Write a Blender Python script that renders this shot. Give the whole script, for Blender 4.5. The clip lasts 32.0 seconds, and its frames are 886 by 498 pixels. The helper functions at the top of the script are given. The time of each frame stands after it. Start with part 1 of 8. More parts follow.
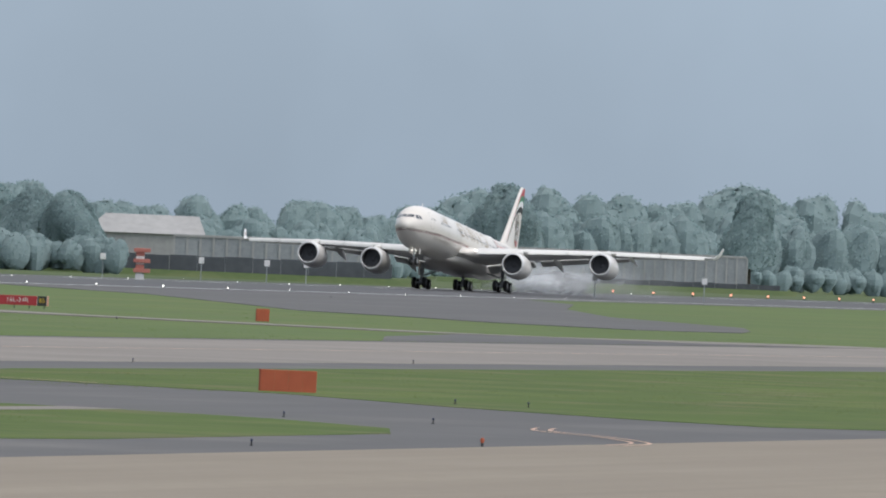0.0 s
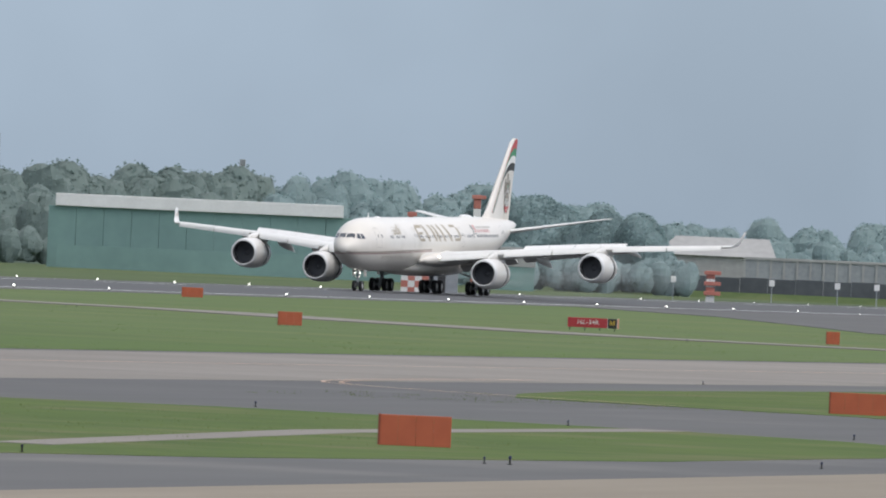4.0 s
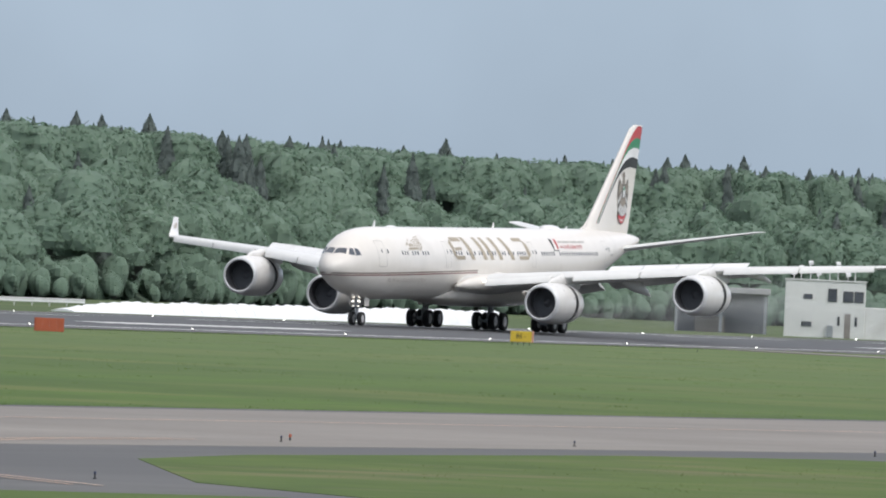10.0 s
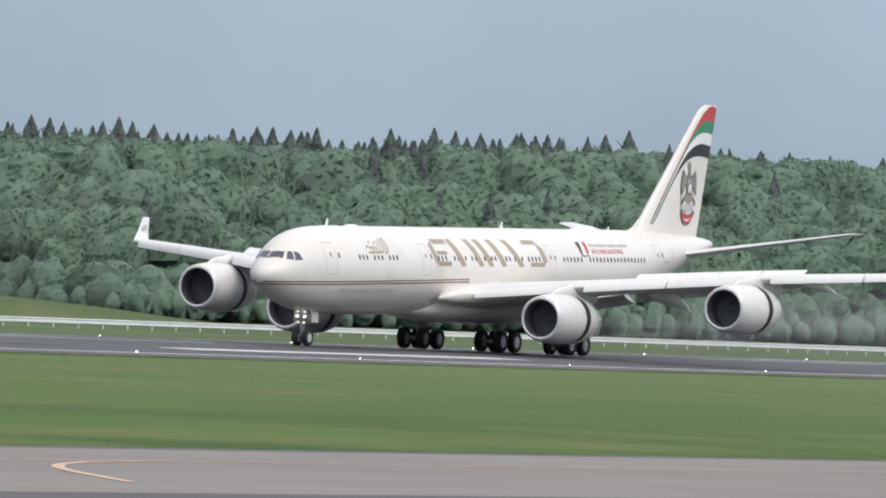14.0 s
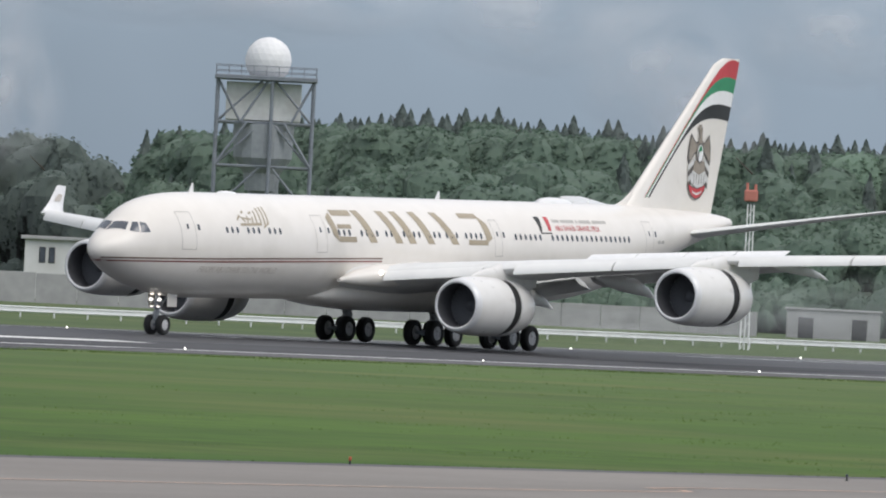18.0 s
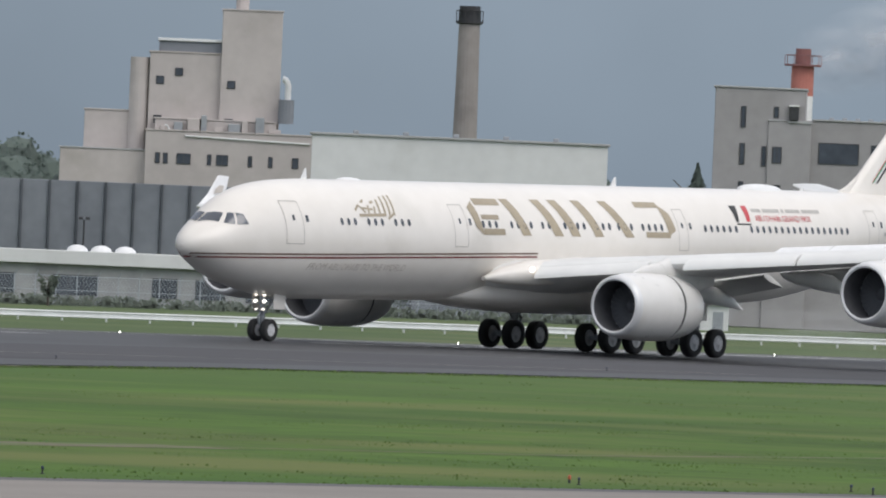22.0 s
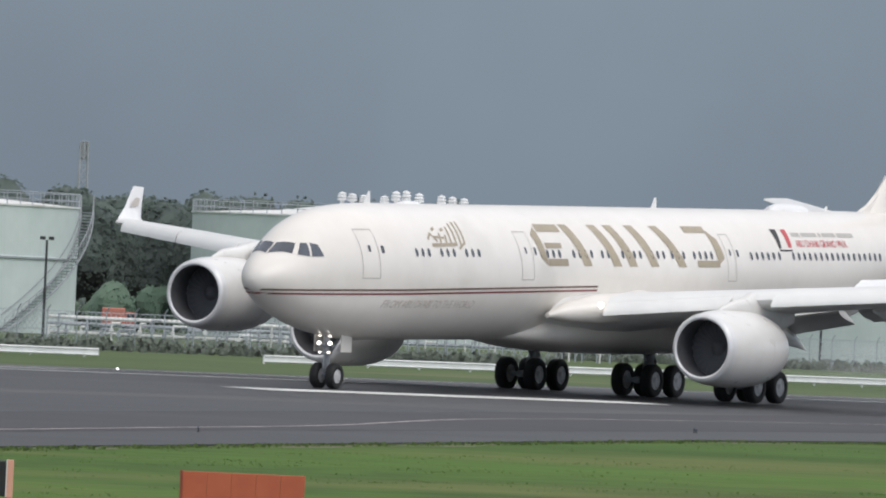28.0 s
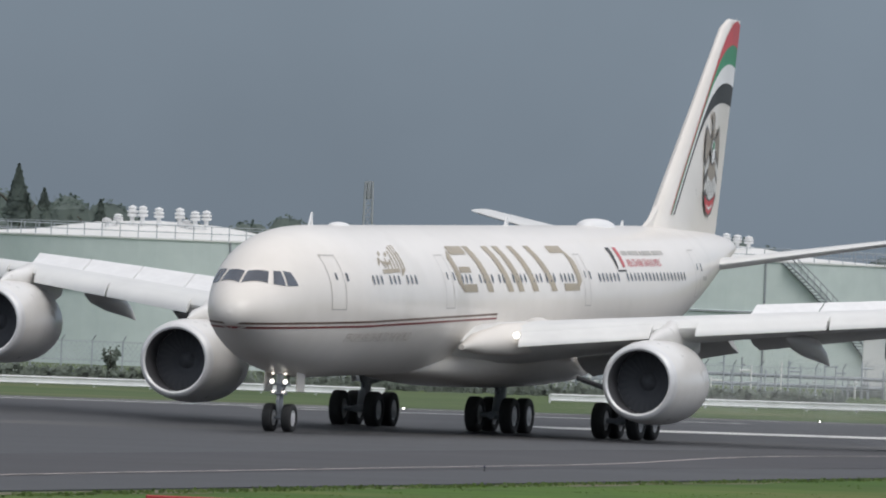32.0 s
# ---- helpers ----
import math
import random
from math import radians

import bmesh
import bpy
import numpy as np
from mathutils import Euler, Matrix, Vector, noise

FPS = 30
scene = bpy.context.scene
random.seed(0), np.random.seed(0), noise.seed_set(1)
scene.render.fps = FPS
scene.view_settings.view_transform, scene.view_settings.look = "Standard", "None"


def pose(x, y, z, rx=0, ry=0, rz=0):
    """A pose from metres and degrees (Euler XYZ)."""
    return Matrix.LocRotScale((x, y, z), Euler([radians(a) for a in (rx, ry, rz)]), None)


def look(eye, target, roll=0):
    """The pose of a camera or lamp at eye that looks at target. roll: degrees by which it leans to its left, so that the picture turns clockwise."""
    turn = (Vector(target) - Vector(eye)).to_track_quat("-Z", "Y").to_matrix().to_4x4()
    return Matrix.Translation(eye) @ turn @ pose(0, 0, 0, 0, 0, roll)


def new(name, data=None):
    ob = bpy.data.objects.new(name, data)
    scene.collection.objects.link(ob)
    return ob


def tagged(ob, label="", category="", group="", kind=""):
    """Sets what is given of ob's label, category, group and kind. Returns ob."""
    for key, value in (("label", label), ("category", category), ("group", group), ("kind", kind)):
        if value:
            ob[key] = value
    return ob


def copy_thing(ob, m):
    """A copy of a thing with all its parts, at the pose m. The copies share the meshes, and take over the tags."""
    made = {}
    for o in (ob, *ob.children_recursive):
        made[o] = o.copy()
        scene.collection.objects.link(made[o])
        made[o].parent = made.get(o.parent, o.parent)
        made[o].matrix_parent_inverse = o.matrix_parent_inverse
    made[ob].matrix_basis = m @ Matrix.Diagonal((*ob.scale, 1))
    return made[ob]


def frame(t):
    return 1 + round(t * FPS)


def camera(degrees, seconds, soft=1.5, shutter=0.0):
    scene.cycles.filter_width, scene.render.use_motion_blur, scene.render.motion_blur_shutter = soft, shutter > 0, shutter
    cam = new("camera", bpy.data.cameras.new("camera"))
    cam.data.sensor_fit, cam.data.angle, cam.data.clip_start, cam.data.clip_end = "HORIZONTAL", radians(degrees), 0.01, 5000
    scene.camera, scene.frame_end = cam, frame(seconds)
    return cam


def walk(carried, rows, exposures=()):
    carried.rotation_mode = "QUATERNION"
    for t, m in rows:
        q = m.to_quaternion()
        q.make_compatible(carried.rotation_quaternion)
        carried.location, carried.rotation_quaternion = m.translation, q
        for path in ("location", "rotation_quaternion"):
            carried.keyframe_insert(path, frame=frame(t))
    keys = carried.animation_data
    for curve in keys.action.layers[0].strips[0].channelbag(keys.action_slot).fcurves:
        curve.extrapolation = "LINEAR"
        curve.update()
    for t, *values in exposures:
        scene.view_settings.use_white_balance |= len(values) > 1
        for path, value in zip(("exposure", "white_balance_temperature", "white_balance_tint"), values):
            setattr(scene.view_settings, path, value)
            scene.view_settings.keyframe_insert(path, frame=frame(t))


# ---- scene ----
# ---------------------------------------------------------------- camera
EYE = 3.898          # height of the lens over the runway's crown
MID = 365.8          # the runway's middle line runs along x at this y


def aim(turn, tilt, lean):
    """Pose of the camera on its tripod: turn from the x axis, tilt up, lean to its left."""
    return pose(0, 0, EYE, 90 + tilt, 0, turn - 90) @ pose(0, 0, 0, 0, 0, lean)


cam = camera(4.0462, 32.0, soft=2.0)
walk(cam, [
    (0, aim(13.300, 0.046, 2.45)), (0.5, aim(13.654, 0.047, 2.40)), (1, aim(13.953, 0.058, 2.47)), (1.5, aim(14.283, 0.032, 2.40)),
    (2, aim(14.643, 0.026, 2.44)), (2.5, aim(14.988, 0.006, 2.54)), (4.5, aim(16.370, 0.036, 2.49)), (5, aim(16.925, 0.011, 2.45)),
    (5.5, aim(17.312, -0.017, 2.59)), (6, aim(17.672, -0.031, 2.73)), (6.5, aim(18.078, -0.001, 2.75)), (7, aim(18.576, 0.025, 2.69)),
    (7.5, aim(19.112, 0.049, 2.61)), (8, aim(19.596, 0.078, 2.53)), (8.5, aim(20.109, 0.121, 2.51)), (9, aim(20.690, 0.130, 2.48)),
    (9.5, aim(21.270, 0.128, 2.51)), (10, aim(21.837, 0.135, 2.56)), (10.5, aim(22.277, 0.110, 2.88)), (11, aim(22.730, 0.106, 2.77)),
    (11.5, aim(23.259, 0.130, 2.79)), (12, aim(23.840, 0.160, 2.88)), (12.5, aim(24.690, 0.162, 2.63)), (13, aim(25.320, 0.183, 2.62)),
    (13.5, aim(25.880, 0.192, 2.50)), (14, aim(26.833, 0.187, 2.43)), (14.5, aim(27.589, 0.221, 2.54)), (16.5, aim(30.271, 0.144, 2.87)),
    (17, aim(30.827, 0.155, 2.83)), (17.5, aim(31.387, 0.134, 2.79)), (18, aim(31.955, 0.121, 2.89)), (18.5, aim(32.530, 0.117, 2.81)),
    (19, aim(33.196, 0.112, 2.77)), (19.5, aim(33.950, 0.120, 2.64)), (20, aim(34.947, 0.127, 2.49)), (20.5, aim(35.744, 0.099, 2.61)),
    (21, aim(36.487, 0.088, 2.61)), (21.5, aim(37.155, 0.070, 2.54)), (22, aim(37.807, 0.074, 2.46)), (22.5, aim(38.440, 0.075, 2.48)),
    (23, aim(39.062, 0.076, 2.52)), (23.5, aim(39.643, 0.055, 2.51)), (24, aim(40.192, 0.072, 2.50)), (24.5, aim(40.721, 0.090, 2.39)),
    (26.5, aim(42.235, 0.125, 2.48)), (27, aim(42.510, 0.152, 2.59)), (27.5, aim(42.812, 0.176, 2.59)), (28, aim(43.142, 0.206, 2.63)),
    (28.5, aim(43.283, 0.236, 2.51)), (29, aim(43.526, 0.237, 2.51)), (29.5, aim(43.660, 0.252, 2.55)), (30, aim(43.799, 0.246, 2.57)),
    (30.5, aim(43.956, 0.265, 2.39)), (31, aim(44.065, 0.263, 2.37)), (31.5, aim(44.273, 0.291, 2.39)), (32, aim(44.451, 0.326, 2.31)),
], [(0, 0.0), (5, 0.03), (9, 0.1), (13, 0.12), (17, 0.03), (20, -0.05), (24, -0.03), (28, 0.0), (30, -0.1), (31, -0.13), (32, -0.17)])

# ---------------------------------------------------------------- sky and sun
world = bpy.data.worlds.new("overcast_sky")
scene.world = world
world.use_nodes = True
wn, wl = world.node_tree.nodes, world.node_tree.links
wn.clear()
w_out = wn.new("ShaderNodeOutputWorld")
w_bg = wn.new("ShaderNodeBackground")
w_bg.inputs["Strength"].default_value = 1.0
sky = wn.new("ShaderNodeTexSky")
sky.sky_type = "NISHITA"
sky.sun_disc = False
sky.sun_elevation = radians(52)
sky.sun_rotation = radians(150)
sky_gain = wn.new("ShaderNodeVectorMath")
sky_gain.operation = "SCALE"
sky_gain.inputs["Scale"].default_value = 0.035
coord = wn.new("ShaderNodeTexCoord")
split = wn.new("ShaderNodeSeparateXYZ")
# cloud deck: grey-blue at the horizon, brighter overhead
height_ramp = wn.new("ShaderNodeValToRGB")
for e, (pos, col) in zip([height_ramp.color_ramp.elements[0], height_ramp.color_ramp.elements[1],
                          height_ramp.color_ramp.elements.new(0.028), height_ramp.color_ramp.elements.new(0.25)],
                         [(0.0, (0.303, 0.386, 0.474, 1)), (1.0, (1.7, 1.74, 1.8, 1)),
                          (0.05, (0.423, 0.532, 0.643, 1)), (0.3, (0.9, 0.98, 1.1, 1))]):
    e.position, e.color = pos, col
# the deck is thicker and darker towards +y
side = wn.new("ShaderNodeValToRGB")
side_steps = side.color_ramp.elements
while len(side_steps) < 8:
    side_steps.new(0.5)
for e, (pos, v) in zip(side_steps, ((0.0, 1.12), (0.225, 1.12), (0.326, 1.145), (0.454, 1.1), (0.53, 0.92), (0.643, 0.71), (0.7, 0.625), (1.0, 0.52))):
    e.position, e.color = pos, (v, v, v, 1)
cloud = wn.new("ShaderNodeTexNoise")
cloud.inputs["Scale"].default_value, cloud.inputs["Detail"].default_value = 26.0, 4.0
cloud_range = wn.new("ShaderNodeMapRange")
cloud_range.inputs["From Min"].default_value, cloud_range.inputs["From Max"].default_value = 0.3, 0.7
cloud_range.inputs["To Min"].default_value, cloud_range.inputs["To Max"].default_value = 0.92, 1.08
mul = wn.new("ShaderNodeMath")
mul.operation = "MULTIPLY"
deck = wn.new("ShaderNodeVectorMath")
deck.operation = "SCALE"
veil = wn.new("ShaderNodeMix")
veil.data_type = "RGBA"
veil.inputs["Factor"].default_value = 0.9
wl.new(coord.outputs["Generated"], split.inputs[0])
wl.new(split.outputs["Z"], height_ramp.inputs["Fac"])
wl.new(split.outputs["Y"], side.inputs["Fac"])
wl.new(coord.outputs["Generated"], cloud.inputs["Vector"])
wl.new(cloud.outputs["Fac"], cloud_range.inputs["Value"])
wl.new(side.outputs[0], mul.inputs[0])
wl.new(cloud_range.outputs[0], mul.inputs[1])
wl.new(height_ramp.outputs["Color"], deck.inputs[0])
wl.new(mul.outputs[0], deck.inputs["Scale"])
wl.new(sky.outputs["Color"], sky_gain.inputs[0])
wl.new(sky_gain.outputs[0], veil.inputs["A"])
wl.new(deck.outputs[0], veil.inputs["B"])
wl.new(veil.outputs["Result"], w_bg.inputs["Color"])
wl.new(w_bg.outputs[0], w_out.inputs["Surface"])

sun = new("sun", bpy.data.lights.new("sun", "SUN"))
sun.data.energy, sun.data.angle, sun.data.color = 1.3, radians(40), (1.0, 0.96, 0.9)
sun.matrix_world = look((300, -500, 900), (420, 330, 0))
scene.view_settings.use_white_balance = True
scene.view_settings.white_balance_temperature = 6500
scene.view_settings.white_balance_tint = 12


# ---------------------------------------------------------------- materials
def mat(name, dark, light, grain=3.0, patch=0.05, rough=0.8, metal=0.0, bump=0.0, wear=None, coat=0.0, mix=(0.35, 0.65), each=0.0, spec=0.5, streak=None):
    """A surface whose colour runs between two tones at two scales, with relief; wear: stains of that colour; streak: marks of that colour drawn out along x."""
    m = bpy.data.materials.new(name)
    m.use_nodes = True
    n, l = m.node_tree.nodes, m.node_tree.links
    b = n["Principled BSDF"]
    b.inputs["Metallic"].default_value = metal
    b.inputs["Coat Weight"].default_value = coat
    b.inputs["Specular IOR Level"].default_value = spec
    tc = n.new("ShaderNodeTexCoord")
    fine, wide = n.new("ShaderNodeTexNoise"), n.new("ShaderNodeTexNoise")
    fine.inputs["Scale"].default_value, fine.inputs["Detail"].default_value = grain, 6.0
    wide.inputs["Scale"].default_value, wide.inputs["Detail"].default_value = patch, 3.0
    for t in (fine, wide):
        l.new(tc.outputs["Object"], t.inputs["Vector"])
    add = n.new("ShaderNodeMath")
    add.operation = "MULTIPLY_ADD"
    add.inputs[1].default_value = 0.45
    l.new(fine.outputs["Fac"], add.inputs[0])
    half = n.new("ShaderNodeMath")
    half.operation = "MULTIPLY"
    half.inputs[1].default_value = 0.55
    l.new(wide.outputs["Fac"], half.inputs[0])
    l.new(half.outputs[0], add.inputs[2])
    span = n.new("ShaderNodeMapRange")
    span.inputs["From Min"].default_value, span.inputs["From Max"].default_value = mix
    l.new(add.outputs[0], span.inputs["Value"])
    tone = n.new("ShaderNodeMix")
    tone.data_type = "RGBA"
    tone.inputs["A"].default_value, tone.inputs["B"].default_value = (*dark, 1), (*light, 1)
    l.new(span.outputs[0], tone.inputs["Factor"])
    last = tone.outputs["Result"]
    if wear:
        spots = n.new("ShaderNodeTexNoise")
        spots.inputs["Scale"].default_value, spots.inputs["Detail"].default_value = wear[1], 5.0
        l.new(tc.outputs["Object"], spots.inputs["Vector"])
        cut = n.new("ShaderNodeMapRange")
        cut.inputs["From Min"].default_value, cut.inputs["From Max"].default_value = wear[2], wear[2] + 0.16
        cut.inputs["To Max"].default_value = wear[3]
        l.new(spots.outputs["Fac"], cut.inputs["Value"])
        stain = n.new("ShaderNodeMix")
        stain.data_type = "RGBA"
        stain.inputs["B"].default_value = (*wear[0], 1)
        l.new(last, stain.inputs["A"])
        l.new(cut.outputs[0], stain.inputs["Factor"])
        last = stain.outputs["Result"]
    if streak:
        drawn, lines, cut = n.new("ShaderNodeMapping"), n.new("ShaderNodeTexNoise"), n.new("ShaderNodeMapRange")
        drawn.inputs["Scale"].default_value = (0.006, streak[1], 1.0)
        lines.inputs["Scale"].default_value, lines.inputs["Detail"].default_value = 1.0, 4.0
        cut.inputs["From Min"].default_value, cut.inputs["From Max"].default_value = 0.42, 0.66
        cut.inputs["To Max"].default_value = streak[2]
        blend = n.new("ShaderNodeMix")
        blend.data_type = "RGBA"
        blend.inputs["B"].default_value = (*streak[0], 1)
        l.new(tc.outputs["Object"], drawn.inputs["Vector"])
        l.new(drawn.outputs[0], lines.inputs["Vector"])
        l.new(lines.outputs["Fac"], cut.inputs["Value"])
        l.new(cut.outputs[0], blend.inputs["Factor"])
        l.new(last, blend.inputs["A"])
        last = blend.outputs["Result"]
    if each:
        info, hsv, rng = n.new("ShaderNodeObjectInfo"), n.new("ShaderNodeHueSaturation"), n.new("ShaderNodeMapRange")
        rng.inputs["To Min"].default_value, rng.inputs["To Max"].default_value = 1 - each, 1 + each
        l.new(info.outputs["Random"], rng.inputs["Value"])
        l.new(rng.outputs[0], hsv.inputs["Value"])
        l.new(last, hsv.inputs["Color"])
        last = hsv.outputs["Color"]
    l.new(last, b.inputs["Base Color"])
    rr = n.new("ShaderNodeMapRange")
    rr.inputs["To Min"].default_value, rr.inputs["To Max"].default_value = max(rough - 0.08, 0.02), min(rough + 0.08, 1)
    l.new(fine.outputs["Fac"], rr.inputs["Value"])
    l.new(rr.outputs[0], b.inputs["Roughness"])
    if bump:
        bp = n.new("ShaderNodeBump")
        bp.inputs["Strength"].default_value, bp.inputs["Distance"].default_value = 0.6, bump
        l.new(fine.outputs["Fac"], bp.inputs["Height"])
        l.new(bp.outputs[0], b.inputs["Normal"])
    return m


def glow(name, col, power):
    m = bpy.data.materials.new(name)
    m.use_nodes = True
    b = m.node_tree.nodes["Principled BSDF"]
    b.inputs["Base Color"].default_value = (*col, 1)
    b.inputs["Emission Color"].default_value = (*col, 1)
    b.inputs["Emission Strength"].default_value = power
    return m


def mist(name, col, alpha):
    """Thin vapour that grows thinner from the middle of a puff to its rim, with torn gaps."""
    m = bpy.data.materials.new(name)
    m.use_nodes = True
    n, l = m.node_tree.nodes, m.node_tree.links
    b = n["Principled BSDF"]
    b.inputs["Base Color"].default_value = (*col, 1)
    b.inputs["Roughness"].default_value = 1.0
    b.inputs["Specular IOR Level"].default_value = 0.0
    tc, flat = n.new("ShaderNodeTexCoord"), n.new("ShaderNodeVectorMath")
    flat.operation = "MULTIPLY_ADD"
    flat.inputs[1].default_value, flat.inputs[2].default_value = (2, 0, 2), (-1, 0, -1)
    away, fall, tear = n.new("ShaderNodeVectorMath"), n.new("ShaderNodeMapRange"), n.new("ShaderNodeTexNoise")
    away.operation, fall.interpolation_type = "LENGTH", "SMOOTHSTEP"
    fall.inputs["From Min"].default_value, fall.inputs["From Max"].default_value = 0.95, 0.1
    tear.inputs["Scale"].default_value, tear.inputs["Detail"].default_value = 2.2, 3.0
    gap, both, gain = n.new("ShaderNodeMapRange"), n.new("ShaderNodeMath"), n.new("ShaderNodeMath")
    gap.inputs["From Min"].default_value, gap.inputs["From Max"].default_value = 0.3, 0.65
    both.operation = gain.operation = "MULTIPLY"
    gain.inputs[1].default_value = alpha
    l.new(tc.outputs["Generated"], flat.inputs[0])
    l.new(flat.outputs[0], away.inputs[0])
    l.new(away.outputs["Value"], fall.inputs["Value"])
    l.new(tc.outputs["Generated"], tear.inputs["Vector"])
    l.new(tear.outputs["Fac"], gap.inputs["Value"])
    l.new(fall.outputs[0], both.inputs[0])
    l.new(gap.outputs[0], both.inputs[1])
    l.new(both.outputs[0], gain.inputs[0])
    l.new(gain.outputs[0], b.inputs["Alpha"])
    # droplets scatter the sky's light all through the puff, so its underside is hardly darker
    geo, even, unit = n.new("ShaderNodeNewGeometry"), n.new("ShaderNodeVectorMath"), n.new("ShaderNodeVectorMath")
    even.operation, unit.operation = "MULTIPLY_ADD", "NORMALIZE"
    even.inputs[1].default_value, even.inputs[2].default_value = (0.35, 0.35, 0.35), (0, 0, 1)
    l.new(geo.outputs["Normal"], even.inputs[0])
    l.new(even.outputs[0], unit.inputs[0])
    l.new(unit.outputs[0], b.inputs["Normal"])
    return m


GRASS = mat("grass", (0.038, 0.075, 0.0125), (0.082, 0.152, 0.022), grain=0.6, patch=0.03, rough=0.95, bump=0.04, wear=((0.122, 0.143, 0.041), 0.045, 0.48, 0.9), spec=0.2, mix=(0.38, 0.62), streak=((0.044, 0.1, 0.014), 0.075, 0.65))
GRASS_ISLAND = mat("island_grass", (0.06, 0.098, 0.024), (0.11, 0.152, 0.038), grain=0.7, patch=0.09, rough=0.95, bump=0.04, wear=((0.15, 0.145, 0.07), 0.16, 0.5, 0.8), spec=0.2, mix=(0.38, 0.62), streak=((0.07, 0.12, 0.024), 0.3, 0.6))
# the grass grows paler and yellower along the runway: haze put into its colour
gn, gl = GRASS.node_tree.nodes, GRASS.node_tree.links
g_b = gn["Principled BSDF"]
g_src = g_b.inputs["Base Color"].links[0].from_socket
g_tc, g_xyz, g_span, g_mix = gn.new("ShaderNodeTexCoord"), gn.new("ShaderNodeSeparateXYZ"), gn.new("ShaderNodeMapRange"), gn.new("ShaderNodeMix")
g_mix.data_type = "RGBA"
g_mix.inputs["B"].default_value = (0.132, 0.175, 0.075, 1)
g_span.inputs["From Min"].default_value, g_span.inputs["From Max"].default_value, g_span.inputs["To Max"].default_value = 260, 650, 0.62
gl.new(g_tc.outputs["Object"], g_xyz.inputs[0])
gl.new(g_xyz.outputs["X"], g_span.inputs["Value"])
gl.new(g_span.outputs[0], g_mix.inputs["Factor"])
gl.new(g_src, g_mix.inputs["A"])
gl.new(g_mix.outputs["Result"], g_b.inputs["Base Color"])
GRASS_FAR = mat("meadow_grass", (0.058, 0.093, 0.036), (0.101, 0.137, 0.054), grain=0.9, patch=0.03, rough=0.95, bump=0.05, wear=((0.16, 0.165, 0.085), 0.04, 0.54, 0.6), spec=0.2)
ASPHALT = mat("asphalt", (0.025, 0.026, 0.029), (0.041, 0.042, 0.046), grain=4.0, patch=0.04, rough=0.6, bump=0.004, wear=((0.022, 0.022, 0.025), 0.08, 0.5, 0.7), streak=((0.019, 0.019, 0.022), 0.22, 0.8))
EXIT_ASPHALT = mat("exit_asphalt", (0.054, 0.054, 0.06), (0.076, 0.076, 0.083), grain=4.0, patch=0.05, rough=0.82, bump=0.004, spec=0.3, wear=((0.055, 0.055, 0.058), 0.08, 0.52, 0.6), streak=((0.05, 0.05, 0.053), 0.16, 0.6))
SHOULDER = mat("shoulder_asphalt", (0.056, 0.055, 0.056), (0.088, 0.086, 0.084), grain=3.0, patch=0.05, rough=0.7, bump=0.004, wear=((0.16, 0.152, 0.138), 0.06, 0.55, 0.6), streak=((0.05, 0.049, 0.05), 0.35, 0.6))
CONCRETE = mat("taxiway_concrete", (0.18, 0.162, 0.146), (0.252, 0.228, 0.204), grain=2.2, patch=0.06, rough=0.8, bump=0.004, wear=((0.165, 0.15, 0.135), 0.07, 0.55, 0.6), streak=((0.16, 0.145, 0.13), 0.3, 0.4))
APRON = mat("apron_concrete", (0.22, 0.187, 0.142), (0.28, 0.242, 0.188), grain=2.0, patch=0.05, rough=0.85, bump=0.004, wear=((0.28, 0.24, 0.19), 0.06, 0.55, 0.6), streak=((0.19, 0.16, 0.125), 0.35, 0.6))
MARK_WHITE = mat("white_marking", (0.6, 0.6, 0.58), (0.8, 0.8, 0.78), grain=5.0, patch=0.3, rough=0.7, wear=((0.25, 0.25, 0.25), 0.6, 0.55, 0.7))
MARK_PALE = mat("bleached_marking", (0.52, 0.45, 0.42), (0.68, 0.6, 0.57), grain=5.0, patch=0.3, rough=0.7, wear=((0.35, 0.3, 0.28), 0.5, 0.52, 0.6))
MARK_YELLOW = mat("yellow_marking", (0.54, 0.35, 0.25), (0.68, 0.46, 0.35), grain=5.0, patch=0.3, rough=0.7, wear=((0.5, 0.42, 0.3), 0.5, 0.5, 0.6))
RUBBER = mat("tyre_rubber", (0.012, 0.012, 0.013), (0.03, 0.03, 0.03), grain=9.0, patch=1.0, rough=0.8)
PAINT_GREY = mat("grey_paint", (0.25, 0.27, 0.29), (0.34, 0.36, 0.38), grain=2.0, patch=0.2, rough=0.6)
WHITE_PAINT = mat("white_paint", (0.66, 0.66, 0.64), (0.8, 0.8, 0.78), grain=2.0, patch=0.2, rough=0.5, wear=((0.45, 0.43, 0.4), 0.3, 0.58, 0.5))
# red for far things: distance haze is put into the colour, paler and duller
HAZY_RED = mat("hazy_red_paint", (0.43, 0.15, 0.115), (0.53, 0.2, 0.155), grain=2.0, patch=0.3, rough=0.6, wear=((0.4, 0.2, 0.16), 0.5, 0.55, 0.5))
ORANGE_BOARD = mat("orange_board", (0.4, 0.09, 0.04), (0.5, 0.12, 0.055), grain=2.5, patch=0.5, rough=0.6, wear=((0.4, 0.11, 0.06), 0.9, 0.55, 0.5))
SOIL_RED = mat("dull_red_board", (0.2, 0.05, 0.03), (0.28, 0.075, 0.045), grain=2.5, patch=0.5, rough=0.7)
BLACK = mat("black_paint", (0.012, 0.012, 0.012), (0.03, 0.03, 0.03), grain=4.0, patch=0.5, rough=0.5)
